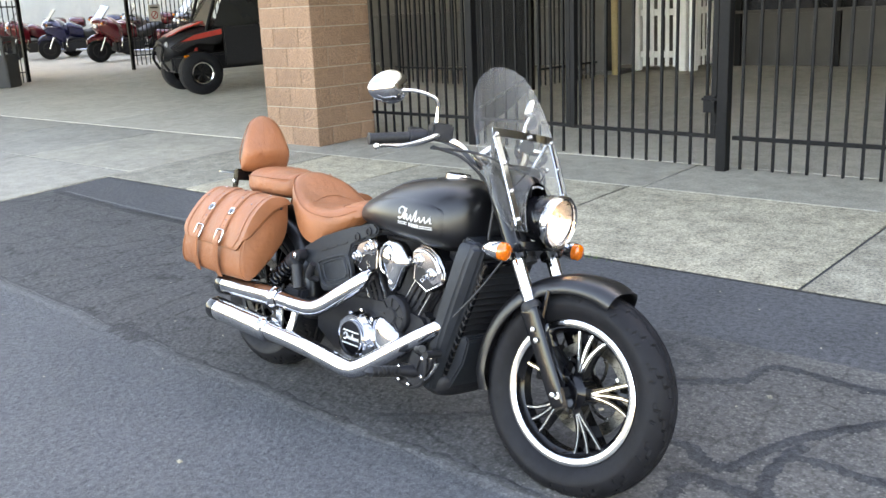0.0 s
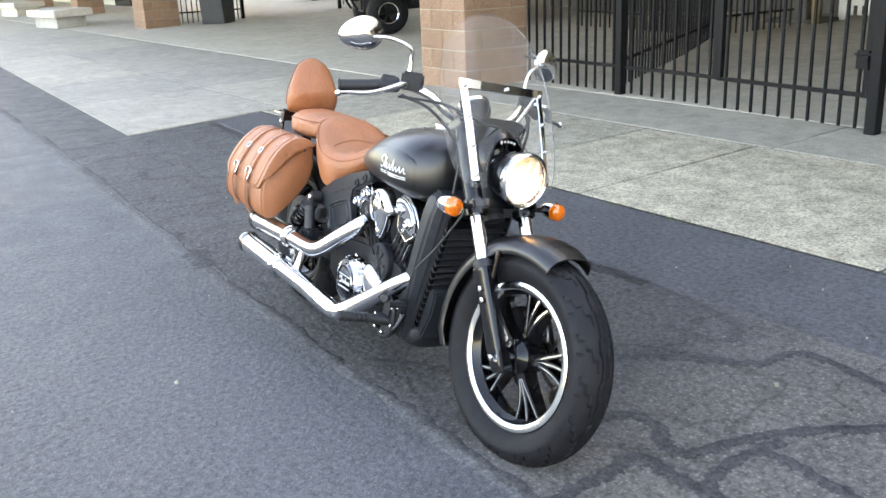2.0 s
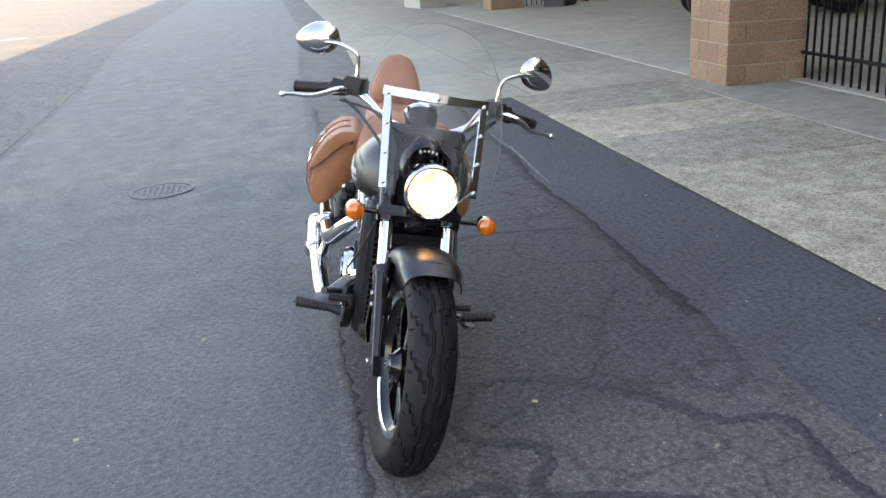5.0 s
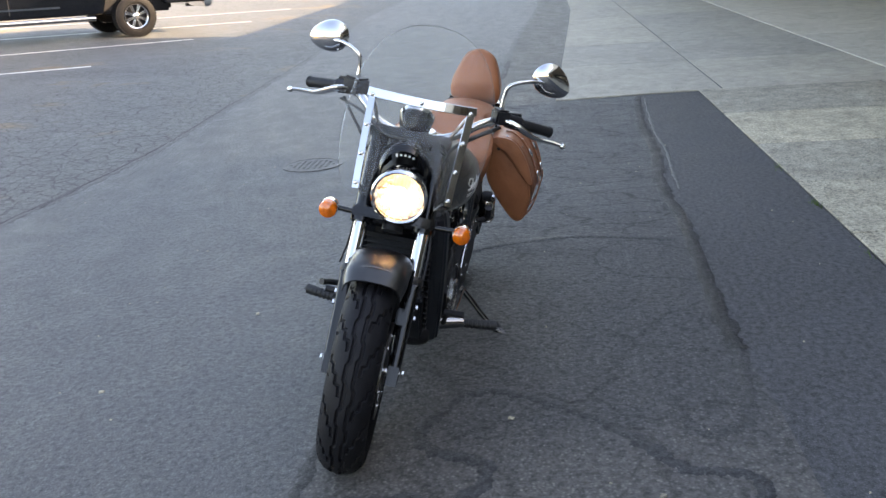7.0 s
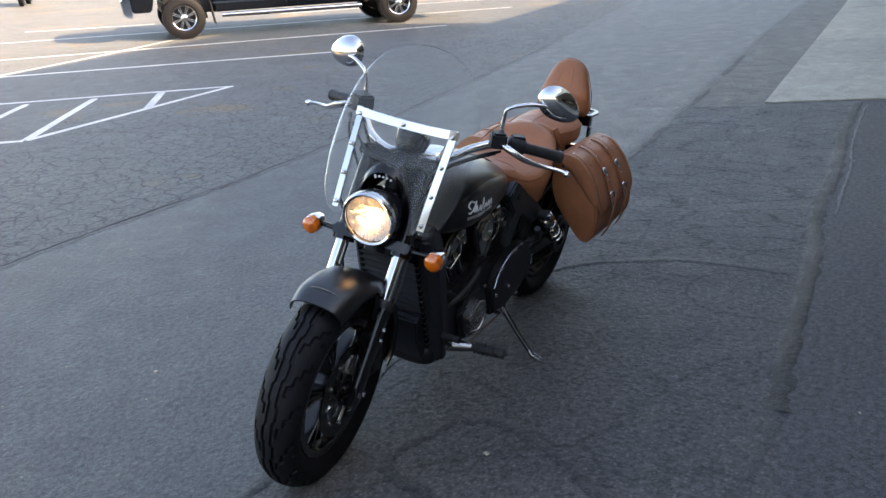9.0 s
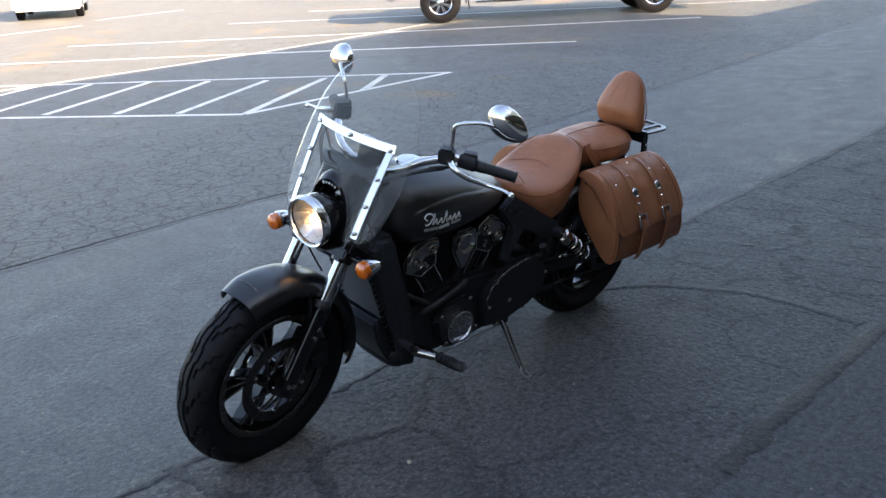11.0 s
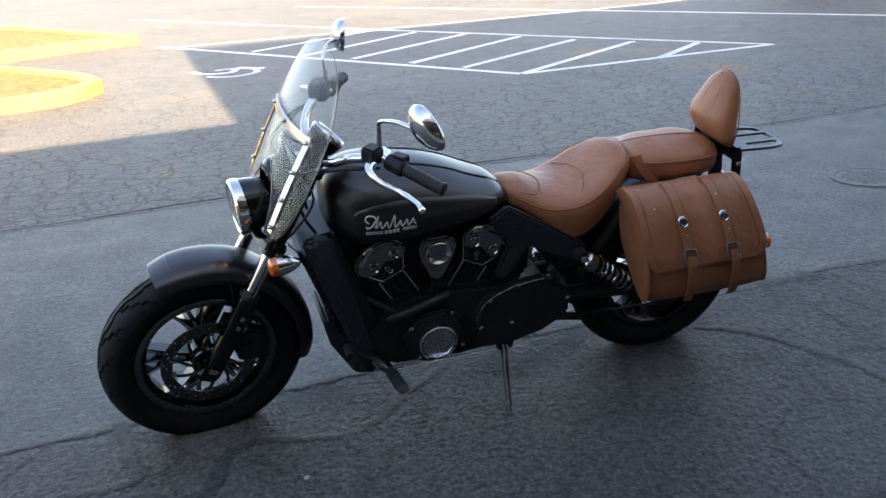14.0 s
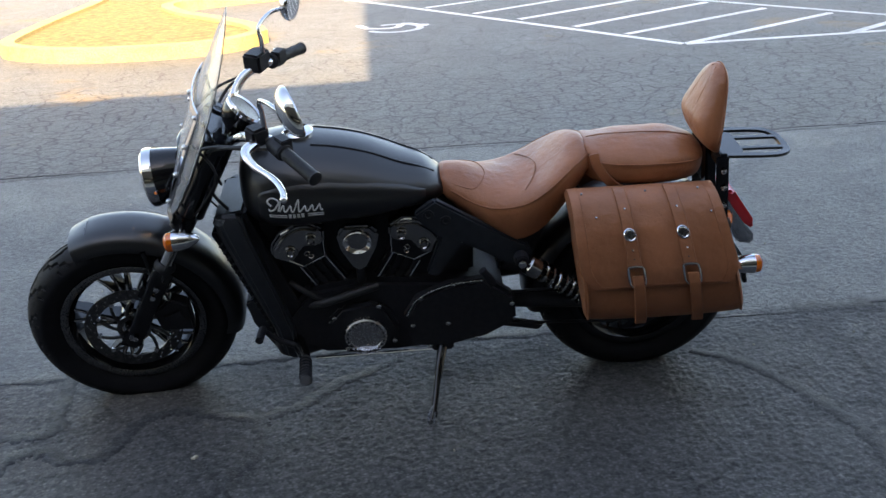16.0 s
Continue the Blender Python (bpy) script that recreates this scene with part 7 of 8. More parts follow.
def cylinder(name, tilt, foot, s):
    """One cylinder with its head; s is 1 for the front one, -1 for the rear one, its mirror image."""
    m = Matrix.Translation((foot, 0, 0.340)) @ Matrix.Rotation(radians(tilt), 4, "Y")
    cyl = part(name, Shape().box((0, 0, 0.140), (0.105, 0.176, 0.190)), M_CAST, bike, "matt black engine cylinder with machined edges", 0.006, at=m)

    def out(pts):
        q = [(s * x, z) for x, z in pts]
        return q if s > 0 else q[::-1]

    head = out([(0.076, 0.293), (0.029, 0.212), (-0.050, 0.205), (-0.100, 0.289), (-0.065, 0.332), (0.030, 0.348)])
    cover = out([(0.080, 0.300), (0.054, 0.262), (0.020, 0.256), (-0.004, 0.276), (-0.034, 0.275), (-0.056, 0.252), (-0.088, 0.266), (-0.103, 0.290), (-0.078, 0.335), (-0.045, 0.352), (0.010, 0.356), (0.060, 0.336)])
    for sd in (1, -1):
        yo = 0.112 if sd > 0 else 0.124
        # left covers: chrome coloured darker for the dark surroundings it would mirror
        shine = M_CHROME if sd < 0 else M_DARKCHROME
        for x in (-0.040, -0.014, 0.012, 0.038):
            part("cooling_rib", Shape().box((x, sd * (yo - 0.018), 0.135), (0.017, 0.010, 0.170)), M_CAST, cyl, "", 0.002)
        for z in (0.095, 0.150):
            part("cooling_rib", Shape().box((0, sd * (yo - 0.016), z), (0.090, 0.008, 0.006)), M_CAST, cyl, "", 0.001)
        for x in (-0.046, 0.040):
            part("machined_edge", Shape().box((x, sd * (yo - 0.010), 0.140), (0.0042, 0.005, 0.15)), M_ALU, cyl, "bright machined edge")
        a, b = (0.02, yo) if sd > 0 else (-yo, -0.02)
        part("cylinder_head", Shape().plate(head, a, b), M_CAST, cyl, "black cylinder head", 0.004)
        edge = out([(0.071, 0.291), (0.027, 0.217), (-0.048, 0.210), (-0.094, 0.287)])
        part("head_edge", Shape().tube([(x, sd * (yo + 0.0008), z) for x, z in edge], 0.0028, 6, 1), M_ALU, cyl, "bright machined edge")
        a, b = (yo - 0.01, yo + 0.016) if sd > 0 else (-yo - 0.016, -yo + 0.01)
        part("rocker_cover", Shape().plate(cover, a, b), shine, cyl, "chrome rocker cover", 0.008, segs=3)
        part("cover_ridge", Shape().tube([(s * x, sd * (yo + 0.016), z) for x, z in ((-0.085, 0.300), (-0.050, 0.330), (0.005, 0.336), (0.050, 0.318))], 0.006, 8, 4), shine, cyl)
        for x in (-0.055, 0.020):
            part("cover_bolt", Shape().lathe([(-0.006, 0.021), (0.004, 0.020), (0.006, 0.015), (0.013, 0.0145), (0.015, 0.011), (0.011, 0.008), (0.011, 0.0005)], (s * x, sd * (yo + 0.015), 0.287), (0, sd, 0), 20, True), shine, cyl, "round chrome bolt cap")
        mark = [(0.010, 0.010), (0.002, 0.014), (-0.006, 0.008), (0.000, 0.000), (0.006, -0.008), (-0.002, -0.014), (-0.010, -0.008), (0.004, 0.002), (0.014, 0.004)]
        part("badge_scroll", Shape().tube([(-s * 0.012 + x, sd * (yo + 0.0015), 0.240 + z) for x, z in mark], 0.0016, 6, 3), M_STEEL, cyl, "small curled emblem shape")


M_DARKCHROME = simple("dark_chrome", (0.32, 0.31, 0.30), 0.14, 1.0, 0.05, 20)
cylinder("front_cylinder", 31, 0.085, 1), cylinder("rear_cylinder", -31, 0.017, -1)

# left side: horn cover, primary and clutch covers
hc = Shape().plate([(-0.056, 0.030), (-0.035, 0.055), (0.035, 0.055), (0.052, 0.030), (0.045, -0.020), (0.012, -0.090), (-0.012, -0.090), (-0.045, -0.020)], 0.0, 0.032)
horn = part("horn_cover", hc, M_DARKCHROME, bike, "steel-grey horn cover between the cylinders", 0.008, at=Matrix.Translation((0.048, 0.120, 0.603)) @ Matrix.Diagonal((1.18, 1, 1.05, 1)))
part("horn_bell", Shape().lathe([(0.0, 0.006), (0.004, 0.012), (0.020, 0.024), (0.034, 0.036), (0.036, 0.034), (0.022, 0.021), (0.008, 0.0005)], (0.0, 0.006, 0.006), (0, 1, 0), 28), M_CHROME, horn, "chrome horn bell")
part("horn_bracket", Shape().tube([(0, 0.01, -0.08), (0, 0.0, -0.13), (0, -0.02, -0.16)], 0.012, 10), M_CAST, horn)
prim = Shape().plate([(0.150, 0.255), (0.165, 0.320), (0.120, 0.370), (0.02, 0.385), (-0.03, 0.350), (-0.06, 0.280), (-0.02, 0.205), (0.05, 0.180), (0.12, 0.200)], 0.115, 0.150)
pr = part("primary_cover", prim, M_CAST, bike, "matt black engine side cover", 0.012)
part("clutch_ring", Shape().lathe([(0.0, 0.066), (0.016, 0.066), (0.020, 0.062), (0.020, 0.052), (0.016, 0.050), (0.014, 0.0005)], (0.049, 0.149, 0.270), (0, 1, 0), 40, True), M_STEEL, pr, "brushed round cover with raised letters shape")
for i in range(22):
    a = 2 * math.pi * i / 22
    if i in (6, 17):
        continue
    part("raised_mark", Shape().box((0.049 + 0.057 * math.cos(a), 0.170, 0.270 + 0.057 * math.sin(a)), (0.008, 0.002, 0.004), Matrix.Rotation(-a + 1.57, 4, "Y")), M_CAST, pr)
spr = Shape().plate([(-0.085, 0.215), (-0.075, 0.330), (-0.115, 0.395), (-0.215, 0.440), (-0.330, 0.452), (-0.420, 0.385), (-0.425, 0.290), (-0.330, 0.235), (-0.200, 0.205)], 0.115, 0.162)
sc = part("sprocket_cover", spr, M_CAST, bike, "matt black drive cover", 0.012)
part("cover_edge", Shape().tube([(-0.082, 0.160, 0.335), (-0.122, 0.160, 0.398), (-0.215, 0.160, 0.440), (-0.330, 0.160, 0.452)], 0.0028, 6), M_STEEL, sc, "thin bright edge")
for x, z in ((-0.10, 0.30), (-0.13, 0.40), (-0.23, 0.442), (-0.34, 0.45), (-0.41, 0.36), (-0.30, 0.235), (-0.15, 0.215), (-0.21, 0.30), (0.11, 0.22), (0.14, 0.34), (0.0, 0.375), (-0.04, 0.24)):
    part("case_bolt", Shape().lathe([(0, 0.008), (0.006, 0.008), (0.008, 0.005)], (x, 0.150 if x > -0.06 else 0.160, z), (0, 1, 0), 8, True), M_STEEL, sc if x < -0.05 else pr)
for pts, r in (([(0.24, 0.10, 0.36), (0.17, 0.132, 0.385), (0.06, 0.135, 0.42), (0.0, 0.12, 0.43)], 0.013), ([(0.27, 0.10, 0.45), (0.22, 0.12, 0.42), (0.17, 0.12, 0.39)], 0.009)):
    part("engine_hose", Shape().tube(pts, r, 10), M_GRIP, bike)
# right side: chrome round cover, lobe, pump cover, air cover
rc = part("clutch_cover", Shape().lathe([(0.0, 0.100), (0.035, 0.098), (0.055, 0.090), (0.072, 0.080), (0.072, 0.0005)], (-0.078, -0.122, 0.290), (0, -1, 0), 48, True), M_CHROME, bike, "chrome round engine cover", 0.003)
part("centre_disc", Shape().lathe([(0.0, 0.066), (0.004, 0.066), (0.006, 0.060), (0.003, 0.058), (0.003, 0.0005)], (-0.078, -0.193, 0.290), (0, -1, 0), 40, True), M_GLOSS, rc, "gloss black disc with silver bars")
part("disc_rim", Shape().lathe([(0.0, 0.066), (0.006, 0.066), (0.006, 0.060), (0.0, 0.060)], (-0.078, -0.195, 0.290), (0, -1, 0), 40), M_CHROME, rc)
flo = [(-0.040, 0.004), (-0.036, 0.012), (-0.026, 0.013), (-0.022, 0.004), (-0.030, -0.010), (-0.040, -0.008), (-0.024, -0.006), (-0.014, 0.004), (-0.012, -0.007), (-0.004, 0.003), (-0.002, -0.007), (0.007, 0.004), (0.009, 0.014), (0.010, -0.007), (0.017, 0.002), (0.019, -0.007), (0.027, 0.003), (0.029, -0.007), (0.039, 0.003), (0.041, -0.008)]
part("badge_scroll", Shape().tube([(-0.078 + x, -0.1975, 0.290 + z) for x, z in flo], 0.0021, 6, 3), M_SILVERPRINT, rc, "silver script shape")
for z, w, h in ((0.313, 0.088, 0.004), (0.267, 0.088, 0.004)):
    part("badge_bar", Shape().box((-0.078, -0.1985, z), (w, 0.003, h)), M_SILVERPRINT, rc, "silver bar")
for i in range(9):
    a = 2 * math.pi * i / 9 - 0.15
    tab = Shape().box((-0.078 + 0.083 * math.cos(a), -0.172, 0.290 + 0.083 * math.sin(a)), (0.026, 0.030, 0.016), Matrix.Rotation(-a, 4, "Y"))
    part("cover_rib", tab, M_CHROME, rc, "", 0.005)
for i in range(9):
    a = 2 * math.pi * i / 9 + 0.2
    part("cover_bolt", Shape().lathe([(0, 0.010), (0.012, 0.010), (0.014, 0.006)], (-0.078 + 0.097 * math.cos(a), -0.148, 0.290 + 0.097 * math.sin(a)), (0, -1, 0), 8, True), M_CHROME, rc)
part("chrome_lobe", loft([(0.005, 0.315, 0.02, 0.07, 0.07, 2.4, 2.4), (0.04, 0.318, 0.035, 0.072, 0.075, 2.6, 2.6), (0.09, 0.318, 0.034, 0.058, 0.062, 2.6, 2.6), (0.130, 0.318, 0.022, 0.035, 0.040, 2.4, 2.4), (0.142, 0.318, 0.008, 0.012, 0.014, 2, 2)], 4).moved(Matrix.Translation((0, -0.150, 0))), M_CHROME, bike, "chrome engine cover lobe")
pump = part("pump_cover", Shape().lathe([(0.0, 0.070), (0.025, 0.070), (0.034, 0.062), (0.034, 0.030), (0.042, 0.026), (0.042, 0.0005)], (0.080, -0.120, 0.402), (0, -1, 0), 36, True), M_CAST, bike, "matt black round pump cover", 0.002)
for i in range(8):
    a = math.pi * i / 4
    part("pump_rib", Shape().box((0.080 + 0.046 * math.cos(a), -0.156, 0.402 + 0.046 * math.sin(a)), (0.028, 0.006, 0.006), Matrix.Rotation(-a, 4, "Y")), M_CAST, pump)
air = Shape()
pear = [(-0.072, 0.030), (-0.058, 0.062), (-0.020, 0.078), (0.030, 0.074), (0.066, 0.040), (0.078, 0.008), (0.050, -0.020), (0.026, -0.075), (0.004, -0.100), (-0.016, -0.075), (-0.048, -0.020)]
outl = spline(pear + pear[:1], 5)[:-1]
air.grid([[(x * k + 0.002, -0.0 - d, z * k) for x, z in outl] for k, d in ((1.0, 0.0), (1.0, 0.018), (0.97, 0.028), (0.86, 0.035), (0.60, 0.039), (0.25, 0.041))], loop=True, cap=True)
ac = part("air_cover", air, M_CHROME, bike, "chrome pear-shaped cover between the cylinders", at=Matrix.Translation((0.066, -0.124, 0.585)))
part("cover_oval", Shape().tube([(-0.022 + 0.034 * math.cos(a), -0.039, 0.012 + 0.050 * math.sin(a)) for a in np.linspace(0, 2 * math.pi, 25)], 0.0045, 8, 1), M_CHROME, ac)
part("cover_plate", Shape().lathe([(0.0, 0.022), (0.004, 0.021), (0.007, 0.012), (0.008, 0.0005)], (-0.022, -0.038, 0.014), (0, -1, 0), 24, True), M_DARKCHROME, ac)
part("cover_nose", Shape().ball((0.004, -0.030, -0.070), (0.014, 0.012, 0.022), 14), M_CHROME, ac)

# exhaust on the right
ex = part("exhaust_pipe", Shape().tube([(0.345, -0.120, 0.430), (0.27, -0.160, 0.378), (0.12, -0.215, 0.270), (0.045, -0.245, 0.218), (0.0, -0.255, 0.203), (-0.06, -0.265, 0.208), (-0.20, -0.280, 0.228), (-0.33, -0.290, 0.238), (-0.45, -0.298, 0.245)], [0.028, 0.031, 0.033, 0.034, 0.034, 0.034, 0.034, 0.034, 0.036], 20, 6), M_CHROME, bike, "chrome lower exhaust pipe")
part("muffler", Shape().lathe([(0.0, 0.034), (0.02, 0.043), (0.05, 0.046), (0.34, 0.046), (0.345, 0.046)], (-0.44, -0.298, 0.2445), (-1, -0.03, 0.035), 28), M_CHROME, ex, "chrome muffler")
part("muffler_tip", Shape().lathe([(0.0, 0.0475), (0.035, 0.0485), (0.048, 0.044), (0.046, 0.036), (0.01, 0.034), (0.005, 0.0005)], (-0.785, -0.308, 0.2565), (-1, -0.03, 0.035), 28), M_GLOSS, ex, "black muffler tip")
ex2 = part("exhaust_pipe", Shape().tube([(-0.075, -0.130, 0.520), (-0.085, -0.165, 0.492), (-0.14, -0.205, 0.440), (-0.20, -0.235, 0.390), (-0.25, -0.250, 0.368), (-0.32, -0.258, 0.364), (-0.44, -0.262, 0.366)], [0.026, 0.030, 0.032, 0.032, 0.032, 0.032, 0.034], 20, 6), M_CHROME, bike, "chrome upper exhaust pipe")
part("muffler", Shape().lathe([(0.0, 0.032), (0.02, 0.040), (0.05, 0.043), (0.09, 0.043)], (-0.43, -0.262, 0.366), (-1, 0, -0.01), 28), M_CHROME, ex2, "chrome muffler collar")
part("muffler", Shape().lathe([(0.0, 0.043), (0.30, 0.043)], (-0.51, -0.262, 0.365), (-1, -0.02, -0.04), 28), M_CHROME, ex2, "chrome muffler body")
part("muffler_tip", Shape().lathe([(0.0, 0.0445), (0.03, 0.045), (0.042, 0.040), (0.040, 0.033), (0.01, 0.031), (0.005, 0.0005)], (-0.805, -0.268, 0.353), (-1, -0.02, -0.04), 28), M_GLOSS, ex2, "black muffler tip")
part("exhaust_joint", Shape().tube([(-0.330, -0.256, 0.355), (-0.335, -0.268, 0.300), (-0.338, -0.285, 0.250)], [0.019, 0.017, 0.019], 16, 4), M_CHROME, ex, "short chrome pipe joining both exhausts")
for o, dr, rr in (((-0.455, -0.263, 0.366), (-1, 0, -0.01), 0.041), ((-0.470, -0.2985, 0.246), (-1, -0.03, 0.035), 0.0445)):
    part("clamp", Shape().lathe([(-0.022, rr - 0.006), (-0.018, rr + 0.003), (-0.008, rr + 0.004), (-0.004, rr), (0.004, rr), (0.008, rr + 0.004), (0.018, rr + 0.003), (0.022, rr - 0.004)], o, dr, 28), M_CHROME, ex, "chrome clamp")
    part("clamp_screw", Shape().tube([Vector(o) + Vector((0.0, -rr * 0.6, rr * 0.9)), Vector(o) + Vector((0.0, -rr * 0.95, rr * 0.55))], 0.006, 8, 1), M_STEEL, ex)
part("exhaust_bracket", Shape().plate([(-0.43, 0.38), (-0.47, 0.38), (-0.46, 0.24), (-0.42, 0.24)], -0.262, -0.250), M_STEEL, ex, "", 0.003)

# swingarm, belt, shocks
for sd in (1, -1):
    part("swingarm", Shape().tube([(-0.38, sd * 0.085, 0.330), (-0.60, sd * 0.108, 0.322), (-0.86, sd * 0.112, 0.312)], [0.030, 0.026, 0.028], 12, 4), M_CAST, bike, "matt black swingarm")
    sh = part("shock_absorber", Shape().tube([(-0.435, sd * 0.185, 0.533), (-0.655, sd * 0.175, 0.365)], 0.013, 12, 1), M_CAST, bike, "rear shock absorber with a coil spring")
    p0, p1 = Vector((-0.470, sd * 0.1835, 0.506)), Vector((-0.630, sd * 0.176, 0.384))
    ax = (p1 - p0).normalized()
    u1 = ax.orthogonal().normalized()
    u2 = ax.cross(u1)
    coil = [p0 + (p1 - p0) * (i / 112) + (u1 * math.cos(i * 2 * math.pi / 14) + u2 * math.sin(i * 2 * math.pi / 14)) * 0.029 for i in range(113)]
    part("spring", Shape().tube(coil, 0.0055, 8, 1), M_DARKCHROME if sd > 0 else M_GLOSS, sh, "dark coil spring")
    part("shock_cap", Shape().lathe([(-0.03, 0.020), (-0.02, 0.033), (0.012, 0.035), (0.022, 0.026)], p0, ax, 24, True), M_DARKCHROME if sd > 0 else M_CAST, sh)
    part("shock_eye", Shape().lathe([(-0.02, 0.022), (0.02, 0.022)], (-0.435, sd * 0.185, 0.533), (0, 1, 0), 20, True), M_CAST, sh, "", 0.003)
    part("shock_bolt", Shape().lathe([(0, 0.013), (0.010, 0.013), (0.013, 0.008)], (-0.435, sd * 0.205, 0.533), (0, sd, 0), 12, True), M_CHROME, sh)
    if sd < 0:
        part("reservoir", Shape().tube([(-0.415, -0.215, 0.500), (-0.385, -0.220, 0.415)], 0.020, 14, 1), M_GRIP, sh)
        part("lower_mount", Shape().box((-0.42, -0.20, 0.395), (0.10, 0.045, 0.045)), M_CAST, sh, "", 0.01)
    part("passenger_peg", Shape().tube([(-0.33, sd * 0.17, 0.455), (-0.345, sd * 0.205, 0.47), (-0.315, sd * 0.21, 0.52)], [0.010, 0.014, 0.013], 10, 3), M_CAST, bike)
belt = Shape()
for z0, z1 in ((0.375, 0.385), (0.258, 0.235)):
    belt.tube([(-0.33, 0.122, z0), (-0.83, 0.122, z1)], 0.012, 8, 1, flat=0.4)
part("drive_belt", belt, M_GRIP, bike)
part("rear_pulley", Shape().lathe([(-0.012, 0.05), (-0.012, 0.082), (0.012, 0.082), (0.012, 0.05)], (-0.83, 0.122, 0.31), (0, 1, 0), 48), M_CAST, bike)
part("rear_axle", Shape().lathe([(-0.145, 0.013), (0.145, 0.013)], AXLE_R, (0, 1, 0), 16, True), M_STEEL, bike)
part("belt_guard", Shape().plate([(-0.36, 0.285), (-0.36, 0.255), (-0.50, 0.225), (-0.52, 0.245)], 0.110, 0.130), M_CAST, bike, "", 0.004)

# side stand, pegs, levers
stand = part("side_stand", Shape().tube([(-0.185, 0.135, 0.215), (-0.180, 0.180, 0.195), (-0.163, 0.255, 0.130), (-0.145, 0.330, 0.072)], [0.014, 0.012, 0.010, 0.009], 12, 4), M_GLOSS, bike, "black steel side stand resting on the asphalt")
part("stand_foot", Shape().tube([(-0.150, 0.318, 0.082), (-0.140, 0.352, 0.058), (-0.136, 0.368, 0.056)], [0.012, 0.017, 0.012], 12, 3, flat=0.55), M_GLOSS, stand, "flat black foot of the stand")
part("stand_loop", Shape().tube([(-0.155, 0.300, 0.098), (-0.132, 0.330, 0.084), (-0.130, 0.372, 0.072), (-0.142, 0.376, 0.072), (-0.150, 0.330, 0.086)], 0.0040, 8, 3), M_DARKLIP, stand)
part("stand_spring", Shape().tube([(-0.200, 0.150, 0.205), (-0.172, 0.235, 0.140)], 0.007, 8, 1), M_DARKCHROME, stand)
part("stand_pivot", Shape().box((-0.19, 0.14, 0.215), (0.07, 0.04, 0.05)), M_CAST, stand, "", 0.006)
for sd in (1, -1):
    hg = Shape().tube([(0.270, sd * 0.13, 0.245), (0.245, sd * 0.20, 0.250), (0.235, sd * 0.235, 0.252)], [0.024, 0.020, 0.015], 12, 3)
    peg = part("footpeg_bracket", hg, M_DARKCHROME if sd > 0 else M_CAST, bike, "rider footpeg bracket")
    part("footpeg", Shape().tube([(0.235, sd * 0.232, 0.252), (0.226, sd * 0.340, 0.262), (0.225, sd * 0.352, 0.263)], [0.014, 0.0185, 0.019], 14, 2), M_GRIP, peg, "black rubber footpeg")
    for k in range(6):
        q = 0.250 + 0.016 * k
        part("peg_ring", Shape().lathe([(-0.003, 0.0165), (-0.002, 0.0195), (0.002, 0.0195), (0.003, 0.0165)], (0.234 - 0.0013 * k * 0.9, sd * q, 0.2535 + 0.0014 * k), (-0.08, sd, 0.09), 14), M_GRIP, peg)
    lv = Shape().tube([(0.262, sd * 0.165, 0.25), (0.315, sd * 0.175, 0.285), (0.360, sd * 0.185, 0.335)], [0.011, 0.009, 0.008], 10, 4)
    lv.tube([(0.360, sd * 0.178, 0.335), (0.364, sd * 0.245, 0.340)], 0.012, 12, 1)
    part("foot_lever", lv, M_CAST, bike, "black foot lever")
part("shift_rod", Shape().tube([(0.21, 0.185, 0.215), (-0.155, 0.175, 0.213)], 0.0045, 8, 1), M_CHROME, bike, "thin chrome linkage rod")
part("master_cylinder", Shape().box((0.255, -0.165, 0.285), (0.06, 0.05, 0.075), Matrix.Rotation(0.3, 4, "Y")), M_CAST, bike, "", 0.008)
for x, z in ((0.295, 0.303), (0.335, 0.316), (0.185, 0.205), (0.295, 0.242), (0.182, 0.250), (0.236, 0.200)):
    part("control_bolt", Shape().lathe([(-0.02, 0.006), (0.0, 0.008), (0.006, 0.008), (0.008, 0.005)], (x, -0.188, z), (0, -1, 0), 6, True), M_CHROME, bike)
part("brake_banjo", Shape().tube([(0.362, -0.188, 0.305), (0.356, -0.190, 0.285), (0.335, -0.190, 0.256), (0.312, -0.190, 0.236)], [0.009, 0.006, 0.005, 0.0045], 8, 4), M_STEEL, bike, "bright brake line fitting")
part("control_plate", Shape().plate([(0.17, 0.262), (0.20, 0.215), (0.26, 0.190), (0.31, 0.225), (0.345, 0.300), (0.33, 0.345), (0.285, 0.330), (0.25, 0.270)], -0.184, -0.160), M_CAST, bike, "black forward control plate", 0.006)
part("brake_pedal", Shape().tube([(0.282, -0.205, 0.335), (0.330, -0.245, 0.352), (0.366, -0.262, 0.362)], [0.012, 0.011, 0.012], 10, 3), M_GRIP, bike, "black brake pedal pad")
part("brake_line", Shape().tube([(0.26, -0.18, 0.33), (0.31, -0.19, 0.30), (0.30, -0.19, 0.22), (0.22, -0.18, 0.185), (0.14, -0.16, 0.19)], 0.006, 8), M_CAST, bike)

# ---- handlebar and controls, turned with the fork ----
bar_pts = []
for y, x, z in ((0.0, 0.385, 0.935), (0.07, 0.385, 0.935), (0.14, 0.376, 0.960), (0.20, 0.345, 0.998), (0.26, 0.290, 1.018), (0.30, 0.254, 1.014), (0.43, 0.172, 0.988)):
    bar_pts.append((x, y, z))
